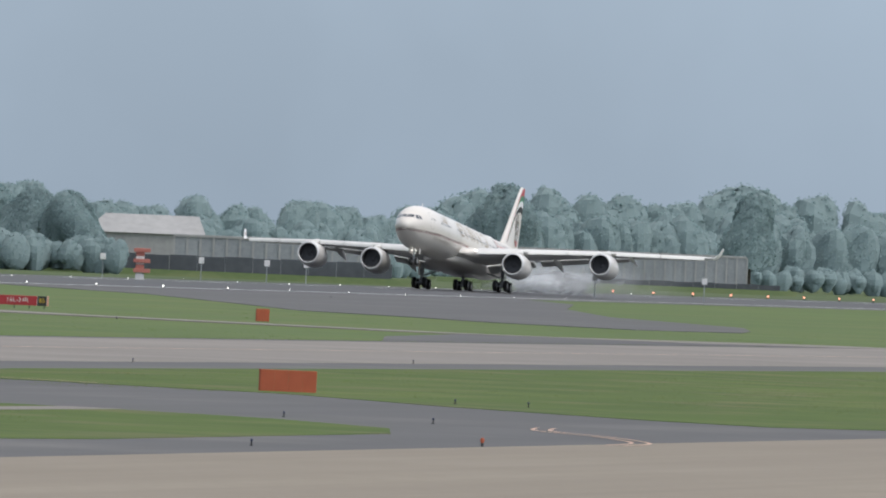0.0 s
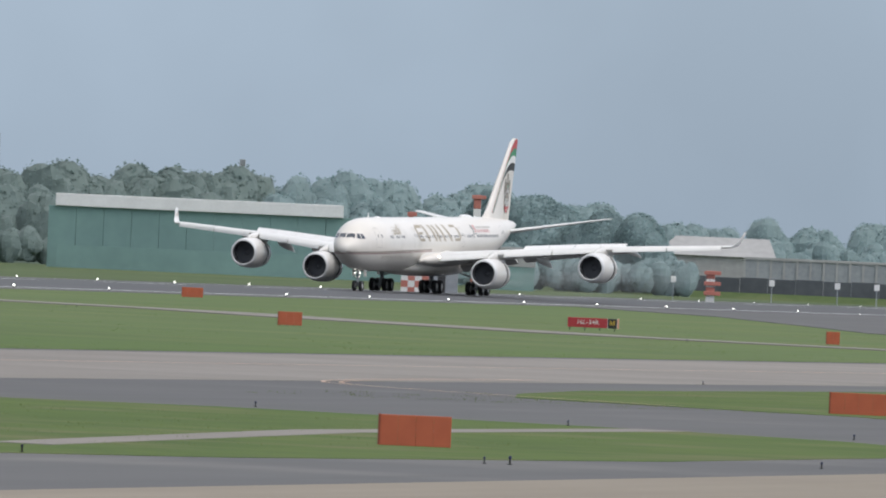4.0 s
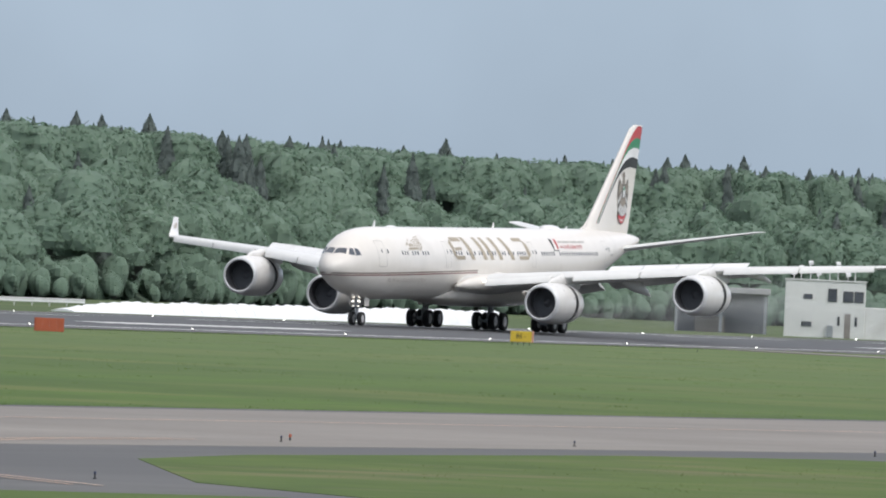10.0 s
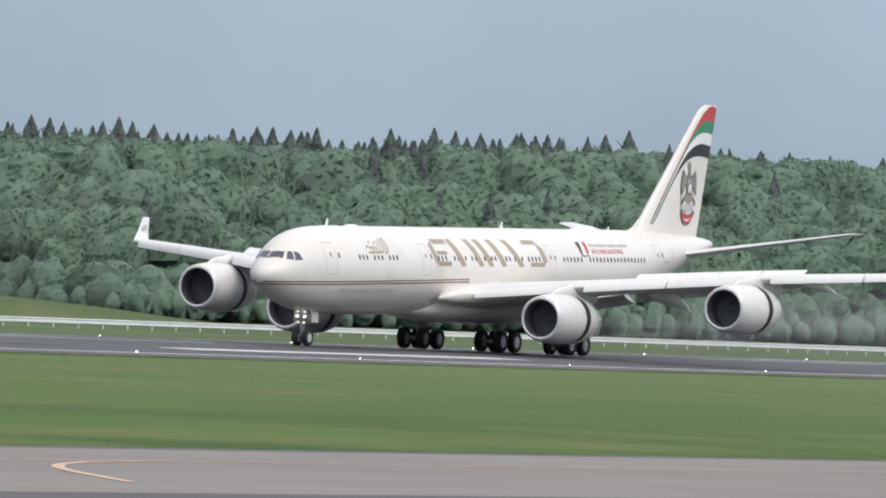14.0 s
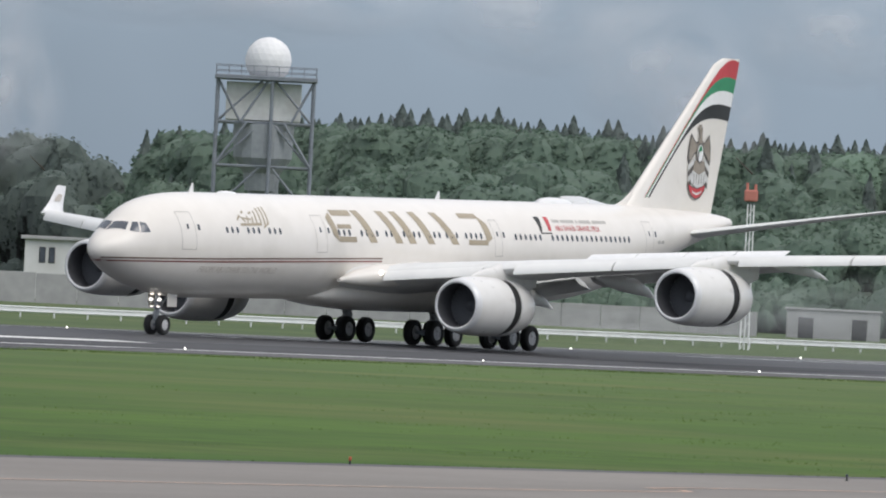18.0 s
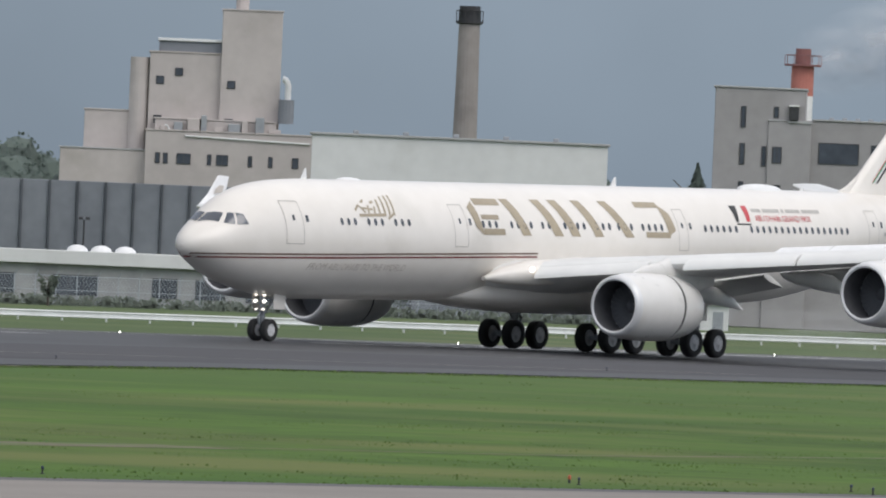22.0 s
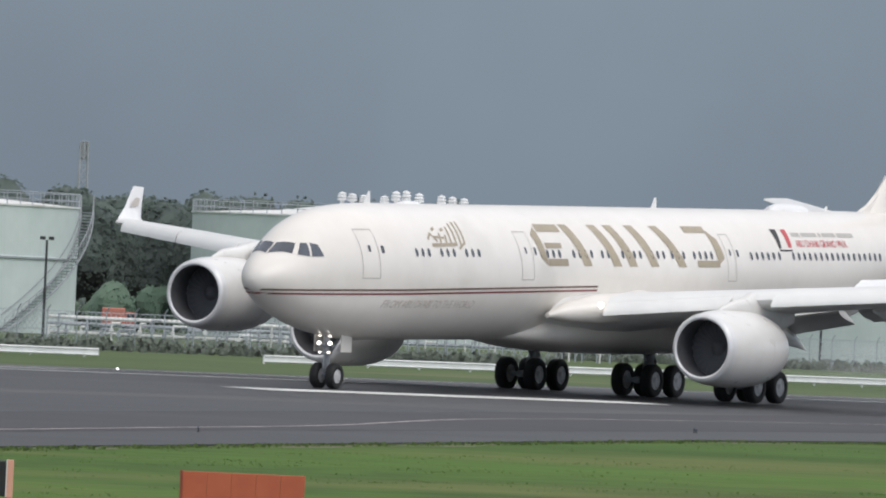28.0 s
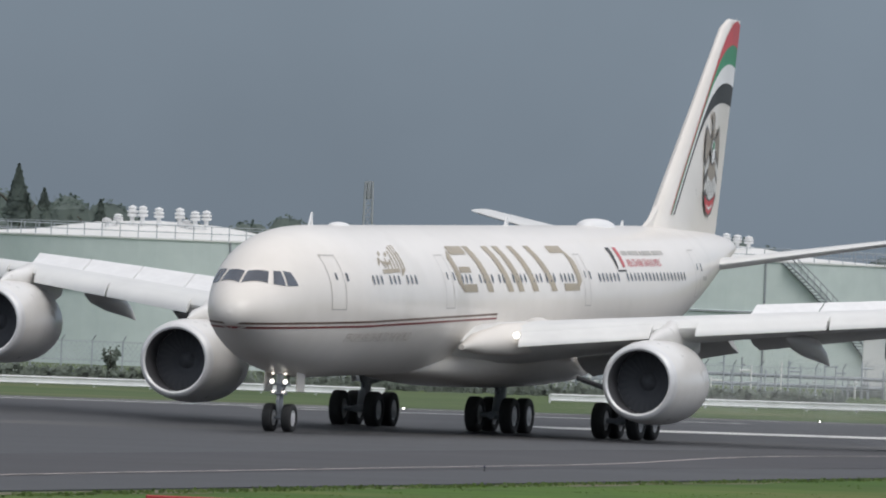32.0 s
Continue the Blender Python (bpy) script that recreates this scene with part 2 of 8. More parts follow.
GLASS_DARK = mat("dark_window", (0.03, 0.036, 0.045), (0.07, 0.08, 0.1), grain=1.0, patch=0.3, rough=0.12, spec=0.8)


# ---------------------------------------------------------------- building blocks
def mesh_of(name, bm, material, smooth=False):
    me = bpy.data.meshes.new(name)
    bm.normal_update()
    if smooth:
        for e in bm.edges:
            if len(e.link_faces) == 2 and e.calc_face_angle(0.0) > 0.8:
                e.smooth = False
    bm.to_mesh(me)
    bm.free()
    for s in (material if isinstance(material, (list, tuple)) else [material]):
        me.materials.append(s)
    if smooth:
        me.polygons.foreach_set("use_smooth", [True] * len(me.polygons))
    return me


def thing(name, bm, material, label, category, group="", kind="", smooth=False):
    return tagged(new(name, mesh_of(name, bm, material, smooth)), label, category, group, kind)


def base(name, m, label, category, group=""):
    ob = new(name)
    ob.matrix_basis = m
    return tagged(ob, label, category, group)


def part(name, bm, material, parent, label="", smooth=False):
    ob = new(name, mesh_of(name, bm, material, smooth))
    ob.parent = parent
    return tagged(ob, label)


def share(name, me, parent, m=None, label=""):
    ob = new(name, me)
    ob.parent = parent
    if m is not None:
        ob.matrix_basis = m
    return tagged(ob, label)


def box(bm, x0, x1, y0, y1, z0, z1, bevel=0.0, mi=0):
    v = [bm.verts.new((x, y, z)) for x in (x0, x1) for y in (y0, y1) for z in (z0, z1)]
    fs = [bm.faces.new([v[i] for i in q]) for q in ((0, 1, 3, 2), (4, 6, 7, 5), (0, 4, 5, 1), (2, 3, 7, 6), (0, 2, 6, 4), (1, 5, 7, 3))]
    for f in fs:
        f.material_index = mi
    if bevel:
        es = list({e for f in fs for e in f.edges})
        bmesh.ops.bevel(bm, geom=es, offset=bevel, segments=1, affect="EDGES")
    return bm


def rod(bm, p, q, r, r2=None, sides=8, caps=True, mi=0):
    p, q = Vector(p), Vector(q)
    r2 = r if r2 is None else r2
    d = (q - p).normalized()
    u = d.orthogonal().normalized()
    w = d.cross(u)
    rings = []
    for c, k in ((p, r), (q, r2)):
        rings.append([bm.verts.new(c + (u * math.cos(a) + w * math.sin(a)) * k) for a in (i * math.tau / sides for i in range(sides))])
    for i in range(sides):
        j = (i + 1) % sides
        bm.faces.new((rings[0][i], rings[0][j], rings[1][j], rings[1][i])).material_index = mi
    if caps:
        bm.faces.new(rings[0][::-1]).material_index = mi
        bm.faces.new(rings[1]).material_index = mi
    return bm


def turned(bm, profile, axis="x", sides=24, close=False, mi=0, caps=True):
    """A body of revolution: profile points (along, radius) about the x or z axis."""
    rings = []
    for s, r in profile:
        ring = []
        for i in range(sides):
            a = i * math.tau / sides
            c, d = r * math.cos(a), r * math.sin(a)
            ring.append(bm.verts.new((s, c, d) if axis == "x" else (c, d, s)))
        rings.append(ring)
    if close:
        rings.append(rings[0])
    for a, b in zip(rings, rings[1:]):
        for i in range(sides):
            j = (i + 1) % sides
            bm.faces.new((a[i], a[j], b[j], b[i])).material_index = mi
    if caps and not close:
        if profile[0][1] > 0.001:
            bm.faces.new(rings[0][::-1]).material_index = mi
        if profile[-1][1] > 0.001:
            bm.faces.new(rings[-1]).material_index = mi
    bmesh.ops.recalc_face_normals(bm, faces=bm.faces[:])
    return bm


def loft(bm, rings, cap=(True, True), mi=0):
    vs = [[bm.verts.new(p) for p in r] for r in rings]
    n = len(vs[0])
    for a, b in zip(vs, vs[1:]):
        for i in range(n):
            j = (i + 1) % n
            bm.faces.new((a[i], a[j], b[j], b[i])).material_index = mi
    if cap[0]:
        bm.faces.new(vs[0][::-1]).material_index = mi
    if cap[1]:
        bm.faces.new(vs[-1]).material_index = mi
    bmesh.ops.recalc_face_normals(bm, faces=bm.faces[:])
    return bm


def slab(bm, outline, z, deep=0.08, mi=0):
    """A flat piece with an outline in x and y, its top at z."""
    top = [bm.verts.new((x, y, z)) for x, y in outline]
    low = [bm.verts.new((x, y, z - deep)) for x, y in outline]
    f = bm.faces.new(top)
    f.normal_update()
    if f.normal.z < 0:
        f.normal_flip()
    f.material_index = mi
    n = len(top)
    for i in range(n):
        bm.faces.new((top[i], top[(i + 1) % n], low[(i + 1) % n], low[i])).material_index = mi
    return bm


NEAR, FAR = -0.45, -0.2      # ground levels on the two sides of the runway


def runway_z(y):
    """Height of the crowned runway."""
    d = y - MID
    return -0.42 * min(1, -d / 30) if d < 0 else -0.17 * min(1, d / 30)


# ---------------------------------------------------------------- ground and pavements
bm = bmesh.new()
ys = [-900, -200, 0, 150, 250, MID - 42, MID + 42, 500, 700, 1000, 1600, 2600, 4900]
zs = [NEAR - 0.02 if y < MID else FAR - 0.02 for y in ys]
xs = [-2500, -600, 0, 300, 600, 1000, 1500, 2200, 3200, 4900]
grid = [[bm.verts.new((x, y, z)) for y, z in zip(ys, zs)] for x in xs]
for a, b in zip(grid, grid[1:]):
    for i in range(len(ys) - 1):
        bm.faces.new((a[i], b[i], b[i + 1], a[i + 1])).material_index = 1 if ys[i] > MID else 0
thing("ground", bm, [GRASS, GRASS_FAR], "mown green airfield grass with yellowish dry patches", "grass", kind="structure")

bm = bmesh.new()
prof = [(MID - 38, NEAR - 0.2), (MID - 38, NEAR + 0.01), (MID - 30, runway_z(MID - 30)), (MID - 15, runway_z(MID - 15)), (MID, 0), (MID + 15, runway_z(MID + 15)),
        (MID + 30, runway_z(MID + 30)), (MID + 38, FAR + 0.01), (MID + 38, FAR - 0.3)]
rings = [[bm.verts.new((x, y, z)) for y, z in prof] for x in range(-800, 3201, 100)]
for a, b in zip(rings, rings[1:]):
    for i in range(len(prof) - 1):
        bm.faces.new((a[i], b[i], b[i + 1], a[i + 1])).material_index = 1 if i in (0, 1, 6, 7) else 0
thing("runway", bm, [ASPHALT, SHOULDER], "dark grey asphalt runway with worn rubber marks", "runway", kind="structure")

bm = bmesh.new()
slab(bm, [(-700, 119), (2600, 119), (2600, 149), (-700, 149)], NEAR + 0.02)
thing("taxiway", bm, CONCRETE, "pale grey concrete taxiway running beside the runway", "taxiway", kind="structure")
bm = bmesh.new()
slab(bm, [(-700, 149), (2600, 149), (2600, 151), (-700, 151)], NEAR + 0.012)
slab(bm, [(-700, 66), (2600, 66), (2600, 119), (-700, 119)], NEAR + 0.012)
thing("taxiway_shoulder", bm, SHOULDER, "grey asphalt shoulders and link taxiways", "taxiway", kind="structure")
bm = bmesh.new()
slab(bm, [(-700, -150), (2600, -150), (2600, 66), (-700, 66)], NEAR + 0.02)
thing("apron", bm, APRON, "wide sandy-beige concrete apron", "apron", kind="structure")
# grass islands between the link taxiways
bm = bmesh.new()
slab(bm, [(246.5, 105), (258, 110.5), (271, 113.3), (300, 115), (312, 113.5), (322, 107), (326, 99), (321, 85), (316, 79), (308, 74), (299, 71.8), (270, 71.6), (248, 75), (232, 80.5), (226, 87), (226, 92), (233, 98.5)], NEAR + 0.024)
thing("grass_island", bm, GRASS_ISLAND, "grass island between grey link taxiways", "grass", kind="structure")
bm = bmesh.new()
slab(bm, [(381, 106), (392, 109), (411, 112), (460, 113), (2500, 116), (2500, 69.5), (350, 69.5), (345, 72), (348, 76), (358, 84), (373, 93), (377, 100)], NEAR + 0.024)
thing("grass_island", bm, GRASS_ISLAND, "long grass strip between apron and taxiway", "grass", kind="structure")
bm = bmesh.new()
slab(bm, [(222, 92), (215, 95), (195, 100), (170, 108), (-600, 115), (-600, 75), (190, 75), (212, 84)], NEAR + 0.024)
thing("grass_island", bm, GRASS_ISLAND, "grass strip left of the link taxiway", "grass", kind="structure")
# rapid exits and the narrow service strip
bm = bmesh.new()
inner = [(640, 350), (520, 352), (430, 349), (388, 341), (350, 323), (311, 300), (250, 262), (190, 224), (120, 180)]
outer = [(640, 347), (520, 336), (430, 325), (390, 316), (360, 307), (335, 296), (271, 261), (200, 218), (130, 172)]
prev = None
for k in range(len(inner) - 1):
    for j in range(6):
        u = j / 6
        p, q = (Vector(e[k]).lerp(Vector(e[k + 1]), u) for e in (inner, outer))
        cur = []
        for v in range(7):
            c = p.lerp(q, v / 6)
            cur.append(bm.verts.new((c.x, c.y, float(np.interp(c.y, [328, 336, 366], [NEAR + 0.025, -0.412, 0.008])))))
        if prev:
            for v in range(6):
                bm.faces.new((prev[v], prev[v + 1], cur[v + 1], cur[v]))
        prev = cur
bmesh.ops.recalc_face_normals(bm, faces=bm.faces[:])
thing("exit_lane", bm, EXIT_ASPHALT, "paler grey lane of the rapid exit curving off the runway", "taxiway", kind="structure")
bm = bmesh.new()
slab(bm, [(486, MID - 37.5), (482, 322), (435, 315.5), (402, 310), (376, 303.5), (341, 290), (300, 270), (265, 249), (230, 228), (150, 180), (110, 151), (-200, 151), (-200, MID - 37.5)], NEAR + 0.02)
thing("exit_taxiway", bm, ASPHALT, "dark asphalt shoulders of the rapid exit", "taxiway", kind="structure")
bm = bmesh.new()
slab(bm, [(1200, MID - 37.5), (1110, 290), (997, 253), (922, 229), (895, 214), (868, 202), (850, 187), (872, 184), (903, 190), (948, 200), (1040, 231), (1178, 266), (1332, 300), (1430, MID - 37.5)], NEAR + 0.02)
slab(bm, [(626, 151), (664, 160), (712, 167), (726, 158), (748, 151)], NEAR + 0.02)
thing("exit_taxiway", bm, SHOULDER, "grey asphalt rapid exit narrowing towards the taxiway", "taxiway", kind="structure")
bm = bmesh.new()
mids = [(760, 150), (722, 160), (718, 170), (737, 200), (775, 228), (807, 247), (846, 291), (880, MID - 37.5)]
pts = [Vector(p) for p in mids]
left, right = [], []
for i, p in enumerate(pts):
    d = (pts[min(i + 1, len(pts) - 1)] - pts[max(i - 1, 0)]).normalized()
    s = Vector((-d.y, d.x)) * 4.6
    left.append(p + s), right.append(p - s)
for i in range(len(pts) - 1):
    slab(bm, [left[i], right[i], right[i + 1], left[i + 1]], NEAR + 0.03)
thing("service_strip", bm, CONCRETE, "narrow pale concrete strip crossing the grass", "path", kind="structure")
bm = bmesh.new()
slab(bm, [(252, 80.2), (290, 84.6), (321, 84.4), (321, 86), (290, 86.2), (252, 81.6)], NEAR + 0.034)
thing("service_strip", bm, CONCRETE, "narrow pale concrete path across the grass island", "path", kind="structure")


def stripe(x0, x1, y0, y1, material, name, label, lift=0.012):
    bm = bmesh.new()
    n = max(1, int((x1 - x0) / 100))
    low = [(x0 + (x1 - x0) * i / n) for i in range(n + 1)]
    for a, b in zip(low, low[1:]):
        za, zb = (runway_z(y) + lift if abs(y - MID) <= 31 else NEAR + 0.02 + lift for y in (y0, y1))
        v = [bm.verts.new(p) for p in ((a, y0, za), (b, y0, za), (b, y1, zb), (a, y1, zb))]
        bm.faces.new(v)
    return thing(name, bm, material, label, "marking", kind="structure")


stripe(486, 3200, MID - 29.2, MID - 28.3, MARK_WHITE, "edge_line", "white runway edge line")
stripe(-800, 3200, MID + 28.3, MID + 29.2, MARK_WHITE, "edge_line", "white runway edge line")
for k in range(-6, 42):
    stripe(k * 50 + 12, k * 50 + 42, MID - 0.45, MID + 0.45, MARK_WHITE, "centre_line", "white runway centre line dash")
for x0, x1 in ((655, 700), (497, 530), (361, 385), (965, 1010), (805, 850)):
    for s in (-1, 1):
        y0, y1 = MID + s * 17 - 1.5, MID + s * 17 + 1.5
        stripe(x0, x1, y0, y1, MARK_WHITE, "touchdown_mark", "white touchdown zone bar")


# ---------------------------------------------------------------- the airliner
SKIN = mat("pearl_paint", (0.73, 0.69, 0.638), (0.79, 0.75, 0.7), grain=1.2, patch=0.12, rough=0.32, coat=0.25, wear=((0.5, 0.47, 0.41), 0.25, 0.6, 0.35))
WING_TOP = mat("wing_grey_paint", (0.66, 0.66, 0.65), (0.75, 0.75, 0.73), grain=1.0, patch=0.15, rough=0.35, wear=((0.52, 0.51, 0.49), 0.4, 0.6, 0.35))
COWL = mat("cowl_paint", (0.68, 0.665, 0.64), (0.76, 0.745, 0.72), grain=1.5, patch=0.3, rough=0.3, coat=0.2, wear=((0.52, 0.5, 0.47), 0.6, 0.6, 0.4))
LIP = mat("polished_lip", (0.66, 0.66, 0.66), (0.76, 0.76, 0.76), grain=2.0, patch=0.5, rough=0.35, metal=0.2)
INTAKE = mat("intake_lining", (0.075, 0.076, 0.082), (0.105, 0.106, 0.114), grain=4.0, patch=0.5, rough=0.8, spec=0.15)
FAN = mat("fan_blade", (0.085, 0.088, 0.097), (0.115, 0.119, 0.129), grain=3.0, patch=0.6, rough=0.9, metal=0.0, spec=0.08)
GOLD = mat("gold_lettering", (0.32, 0.265, 0.185), (0.41, 0.345, 0.245), grain=3.0, patch=0.4, rough=0.4)
STRIPE_RED = mat("stripe_red", (0.17, 0.03, 0.028), (0.23, 0.045, 0.04), grain=3.0, patch=0.4, rough=0.4)
STRIPE_BROWN = mat("stripe_brown", (0.12, 0.07, 0.05), (0.18, 0.11, 0.08), grain=3.0, patch=0.4, rough=0.4)
FIN_RED = mat("fin_red", (0.46, 0.035, 0.045), (0.55, 0.055, 0.065), grain=3.0, patch=0.4, rough=0.4)
FIN_GREEN = mat("fin_green", (0.02, 0.2, 0.09), (0.035, 0.28, 0.13), grain=3.0, patch=0.4, rough=0.4)
FIN_WHITE = mat("fin_white", (0.72, 0.72, 0.72), (0.82, 0.82, 0.82), grain=3.0, patch=0.4, rough=0.4)
GREY_TEXT = mat("grey_lettering", (0.4, 0.38, 0.35), (0.5, 0.48, 0.45), grain=3.0, patch=0.4, rough=0.5)
FAINT_TEXT = mat("faint_lettering", (0.5, 0.455, 0.41), (0.57, 0.53, 0.48), grain=3.0, patch=0.4, rough=0.5)
RIM = mat("wheel_rim", (0.5, 0.5, 0.505), (0.62, 0.62, 0.63), grain=4.0, patch=1.0, rough=0.5, wear=((0.12, 0.12, 0.12), 3.0, 0.5, 0.6))
LAMP = glow("lamp_lens", (1.0, 0.96, 0.86), 2.6)
LAMP_SMALL = glow("small_lamp_lens", (1.0, 0.9, 0.8), 2.2)

COCKPIT_GLASS = mat("cockpit_glass", (0.035, 0.045, 0.065), (0.08, 0.095, 0.125), grain=1.0, patch=0.5, rough=0.08, spec=0.9)

NOSE = 34.12          # the main gear stands this far behind the nose
TILT = 0.0165         # the body sits a little nose-low
ST = [(0.6, 4.46, 4.44, 0.01), (0.66, 4.72, 4.23, 0.26), (0.83, 4.97, 4.03, 0.52), (1.25, 5.3, 3.82, 0.86), (1.9, 5.68, 3.48, 1.23), (2.64, 6.14, 3.11, 1.51), (3.39, 6.63, 2.84, 1.74), (4.32, 7.05, 2.59, 2), (5.43, 7.34, 2.36, 2.26), (6.73, 7.52, 2.18, 2.52), (8.5, 7.63, 2.02, 2.8),
      (10.5, 7.65, 2.01, 2.82), (20, 7.65, 2.01, 2.82), (32, 7.65, 2.01, 2.82), (43.5, 7.65, 2.01, 2.82),
      (46.5, 7.65, 2.12, 2.81), (50, 7.65, 2.62, 2.7), (54, 7.62, 3.5, 2.38), (58, 7.53, 4.55, 1.83), (61, 7.42, 5.36, 1.32), (63.5, 7.3, 5.95, 0.9), (64.8, 7.18, 6.24, 0.64), (65.7, 7.06, 6.4, 0.44)]
ST_A = np.array([s[0] for s in ST])


def station(a):
    """Top, bottom and half width of the body at a metres behind the nose, smoothly between the stations."""
    i = int(np.clip(np.searchsorted(ST_A, a) - 1, 0, len(ST) - 2))
    k = (a - ST_A[i]) / (ST_A[i + 1] - ST_A[i])
    out = []
    for c in (1, 2, 3):
        p0, p1, p2, p3 = (ST[max(i - 1, 0)], ST[i], ST[i + 1], ST[min(i + 2, len(ST) - 1)])
        m1 = (p2[c] - p0[c]) / max(p2[0] - p0[0], 1e-6) * (p2[0] - p1[0])
        m2 = (p3[c] - p1[c]) / max(p3[0] - p1[0], 1e-6) * (p2[0] - p1[0])
        if p1[c] == p2[c]:
            m1 = m2 = 0
        k2, k3 = k * k, k * k * k
        out.append((2 * k3 - 3 * k2 + 1) * p1[c] + (k3 - 2 * k2 + k) * m1 + (3 * k2 - 2 * k3) * p2[c] + (k3 - k2) * m2)
    return out


def lift(a):
    return TILT * (a - 8)


def skin(a, z, off=0.012, side=1):
    """The point of the body's side at a metres behind the nose and height z, moved out by off."""
    top, bot, w = station(a)
    zc, hh = (top + bot) / 2, (top - bot) / 2
    s = max(-0.999, min(0.999, (z - zc) / hh))
    c = math.sqrt(1 - s * s)
    n = Vector((0, c / w, s / hh)).normalized()
    return Vector((NOSE - a, side * (w * c + n.y * off), z + n.z * off + lift(a)))


def crest(a, b, off=0.012, side=1):
    """The point of the body's upper skin at a metres behind the nose and b metres off its middle."""
    top, bot, w = station(a)
    zc, hh = (top + bot) / 2, (top - bot) / 2
    c = min(0.999, b / w)
    s = math.sqrt(1 - c * c)
    return Vector((NOSE - a + 0.6 * off, side * b, zc + hh * s + off + lift(a)))


def decal(bm, q, nu=2, nv=4, off=0.012, side=1, place=None, mi=0):
    """A thin painted panel on the skin between four corners (a, z)."""
    place = place or (lambda a, z: skin(a, z, off, side))
    g = []
    for i in range(nu + 1):
        u = i / nu
        row = []
        for j in range(nv + 1):
            v = j / nv
            a = (q[0][0] * (1 - u) + q[1][0] * u) * (1 - v) + (q[3][0] * (1 - u) + q[2][0] * u) * v
            z = (q[0][1] * (1 - u) + q[1][1] * u) * (1 - v) + (q[3][1] * (1 - u) + q[2][1] * u) * v
            row.append(bm.verts.new(place(a, z)))
        g.append(row)
    for i in range(nu):
        for j in range(nv):
            f = bm.faces.new((g[i][j], g[i + 1][j], g[i + 1][j + 1], g[i][j + 1]))
            f.material_index = mi
    return bm


def bar(a0, a1, z0, z1):
    return [(a0, z0), (a1, z0), (a1, z1), (a0, z1)]


def lettering(text, a0, z0, size, material, parent, name, label, spread=1.0, shear=0.0, off=0.014):
    """Words painted on the body's left side, read from nose to tail."""
    cu = bpy.data.curves.new("words", "FONT")
    cu.body, cu.size, cu.shear, cu.resolution_u = text, size, shear, 2
    ob = bpy.data.objects.new("words", cu)
    scene.collection.objects.link(ob)
    me = bpy.data.meshes.new_from_object(ob.evaluated_get(bpy.context.evaluated_depsgraph_get()))
    bpy.data.objects.remove(ob)
    for v in me.vertices:
        v.co = skin(a0 + v.co.x * spread, z0 + v.co.y, off)
    me.materials.clear()
    me.materials.append(material)
    o = new(name, me)
    o.parent = parent
    return tagged(o, label)


airliner = base("airliner", pose(1565.1, MID, 0, 0, 0, 180), "four-engined pearl-white passenger jet rolling on the runway", "airplane")

# fuselage
bm = bmesh.new()
sts = [0.6, 0.615, 0.64, 0.68, 0.75, 0.85, 1.0, 1.2, 1.4, 1.65, 1.9, 2.2, 2.5, 2.8, 3.1, 3.4, 3.8, 4.2, 4.7, 5.2, 5.8, 6.5, 7.3, 8.2, 9.2, 10.5] + [12 + 2 * i for i in range(16)] + [43.5, 45, 46.5, 48, 49.5, 51, 52.5, 54, 55.5, 57, 58.5, 60, 61.2, 62.4, 63.5, 64.3, 64.8, 65.3, 65.7]
rings = []
for a in sts:
    top, bot, w = station(a)
    zc, hh = (top + bot) / 2, (top - bot) / 2
    rings.append([(NOSE - a, w * math.cos(t), zc + hh * math.sin(t) + lift(a)) for t in (i * math.tau / 56 for i in range(56))])
loft(bm, rings)
part("fuselage", bm, SKIN, airliner, "pearl-white fuselage tube", smooth=True)
bm = bmesh.new()
rod(bm, (NOSE - 65.65, 0, 6.72 + lift(66)), (NOSE - 65.9, 0, 6.73 + lift(66)), 0.27, 0.22, 14)
part("exhaust", bm, INTAKE, airliner, "dark tail exhaust outlet")

# belly fairing under the wing
bm = bmesh.new()
rings = []
for a, w, zl, zt in ((20.0, 0.9, 2.05, 2.5), (21.5, 2.0, 1.84, 3.0), (23.5, 2.75, 1.62, 3.5), (26, 3.15, 1.47, 3.8), (30, 3.3, 1.4, 3.9), (34, 3.3, 1.4, 3.9), (37, 3.1, 1.48, 3.7), (40, 2.5, 1.72, 3.3), (42.5, 1.3, 2.0, 2.6)):
    ring = []
    for i in range(28):
        t = i * math.tau / 28
        c, s = math.cos(t), math.sin(t)
        ring.append((NOSE - a, w * math.copysign(abs(c) ** 0.75, c), (zl + zt) / 2 + (zt - zl) / 2 * math.copysign(abs(s) ** 0.8, s) + lift(a)))
    rings.append(ring)
loft(bm, rings)
part("belly_fairing", bm, SKIN, airliner, "rounded belly fairing", smooth=True)


# wings
def wing_at(b):
    """Leading edge, trailing edge, height and thickness of the wing at b metres from the middle."""
    le = 22.0 + 0.685 * (b - 3.3) + 0.65 * max(0.0, (b - 10) / 20.8) ** 1.2
    te = float(np.interp(b, [0, 3, 9.6, 19.3, 30.8], [34.4, 34.8, 35.4, 38.8, 43.95]))
    z = float(np.interp(b, [0, 3, 9.4, 19.3, 30.8], [3.35, 3.62, 4.4, 5.45, 6.3]))
    t = float(np.interp(b, [0, 3, 9.4, 19.3, 30.8], [1.75, 1.6, 1.05, 0.62, 0.3]))
    twist = float(np.interp(b, [0, 9.4, 30.8], [-0.045, -0.02, 0.02]))
    return le, te, z, t, twist


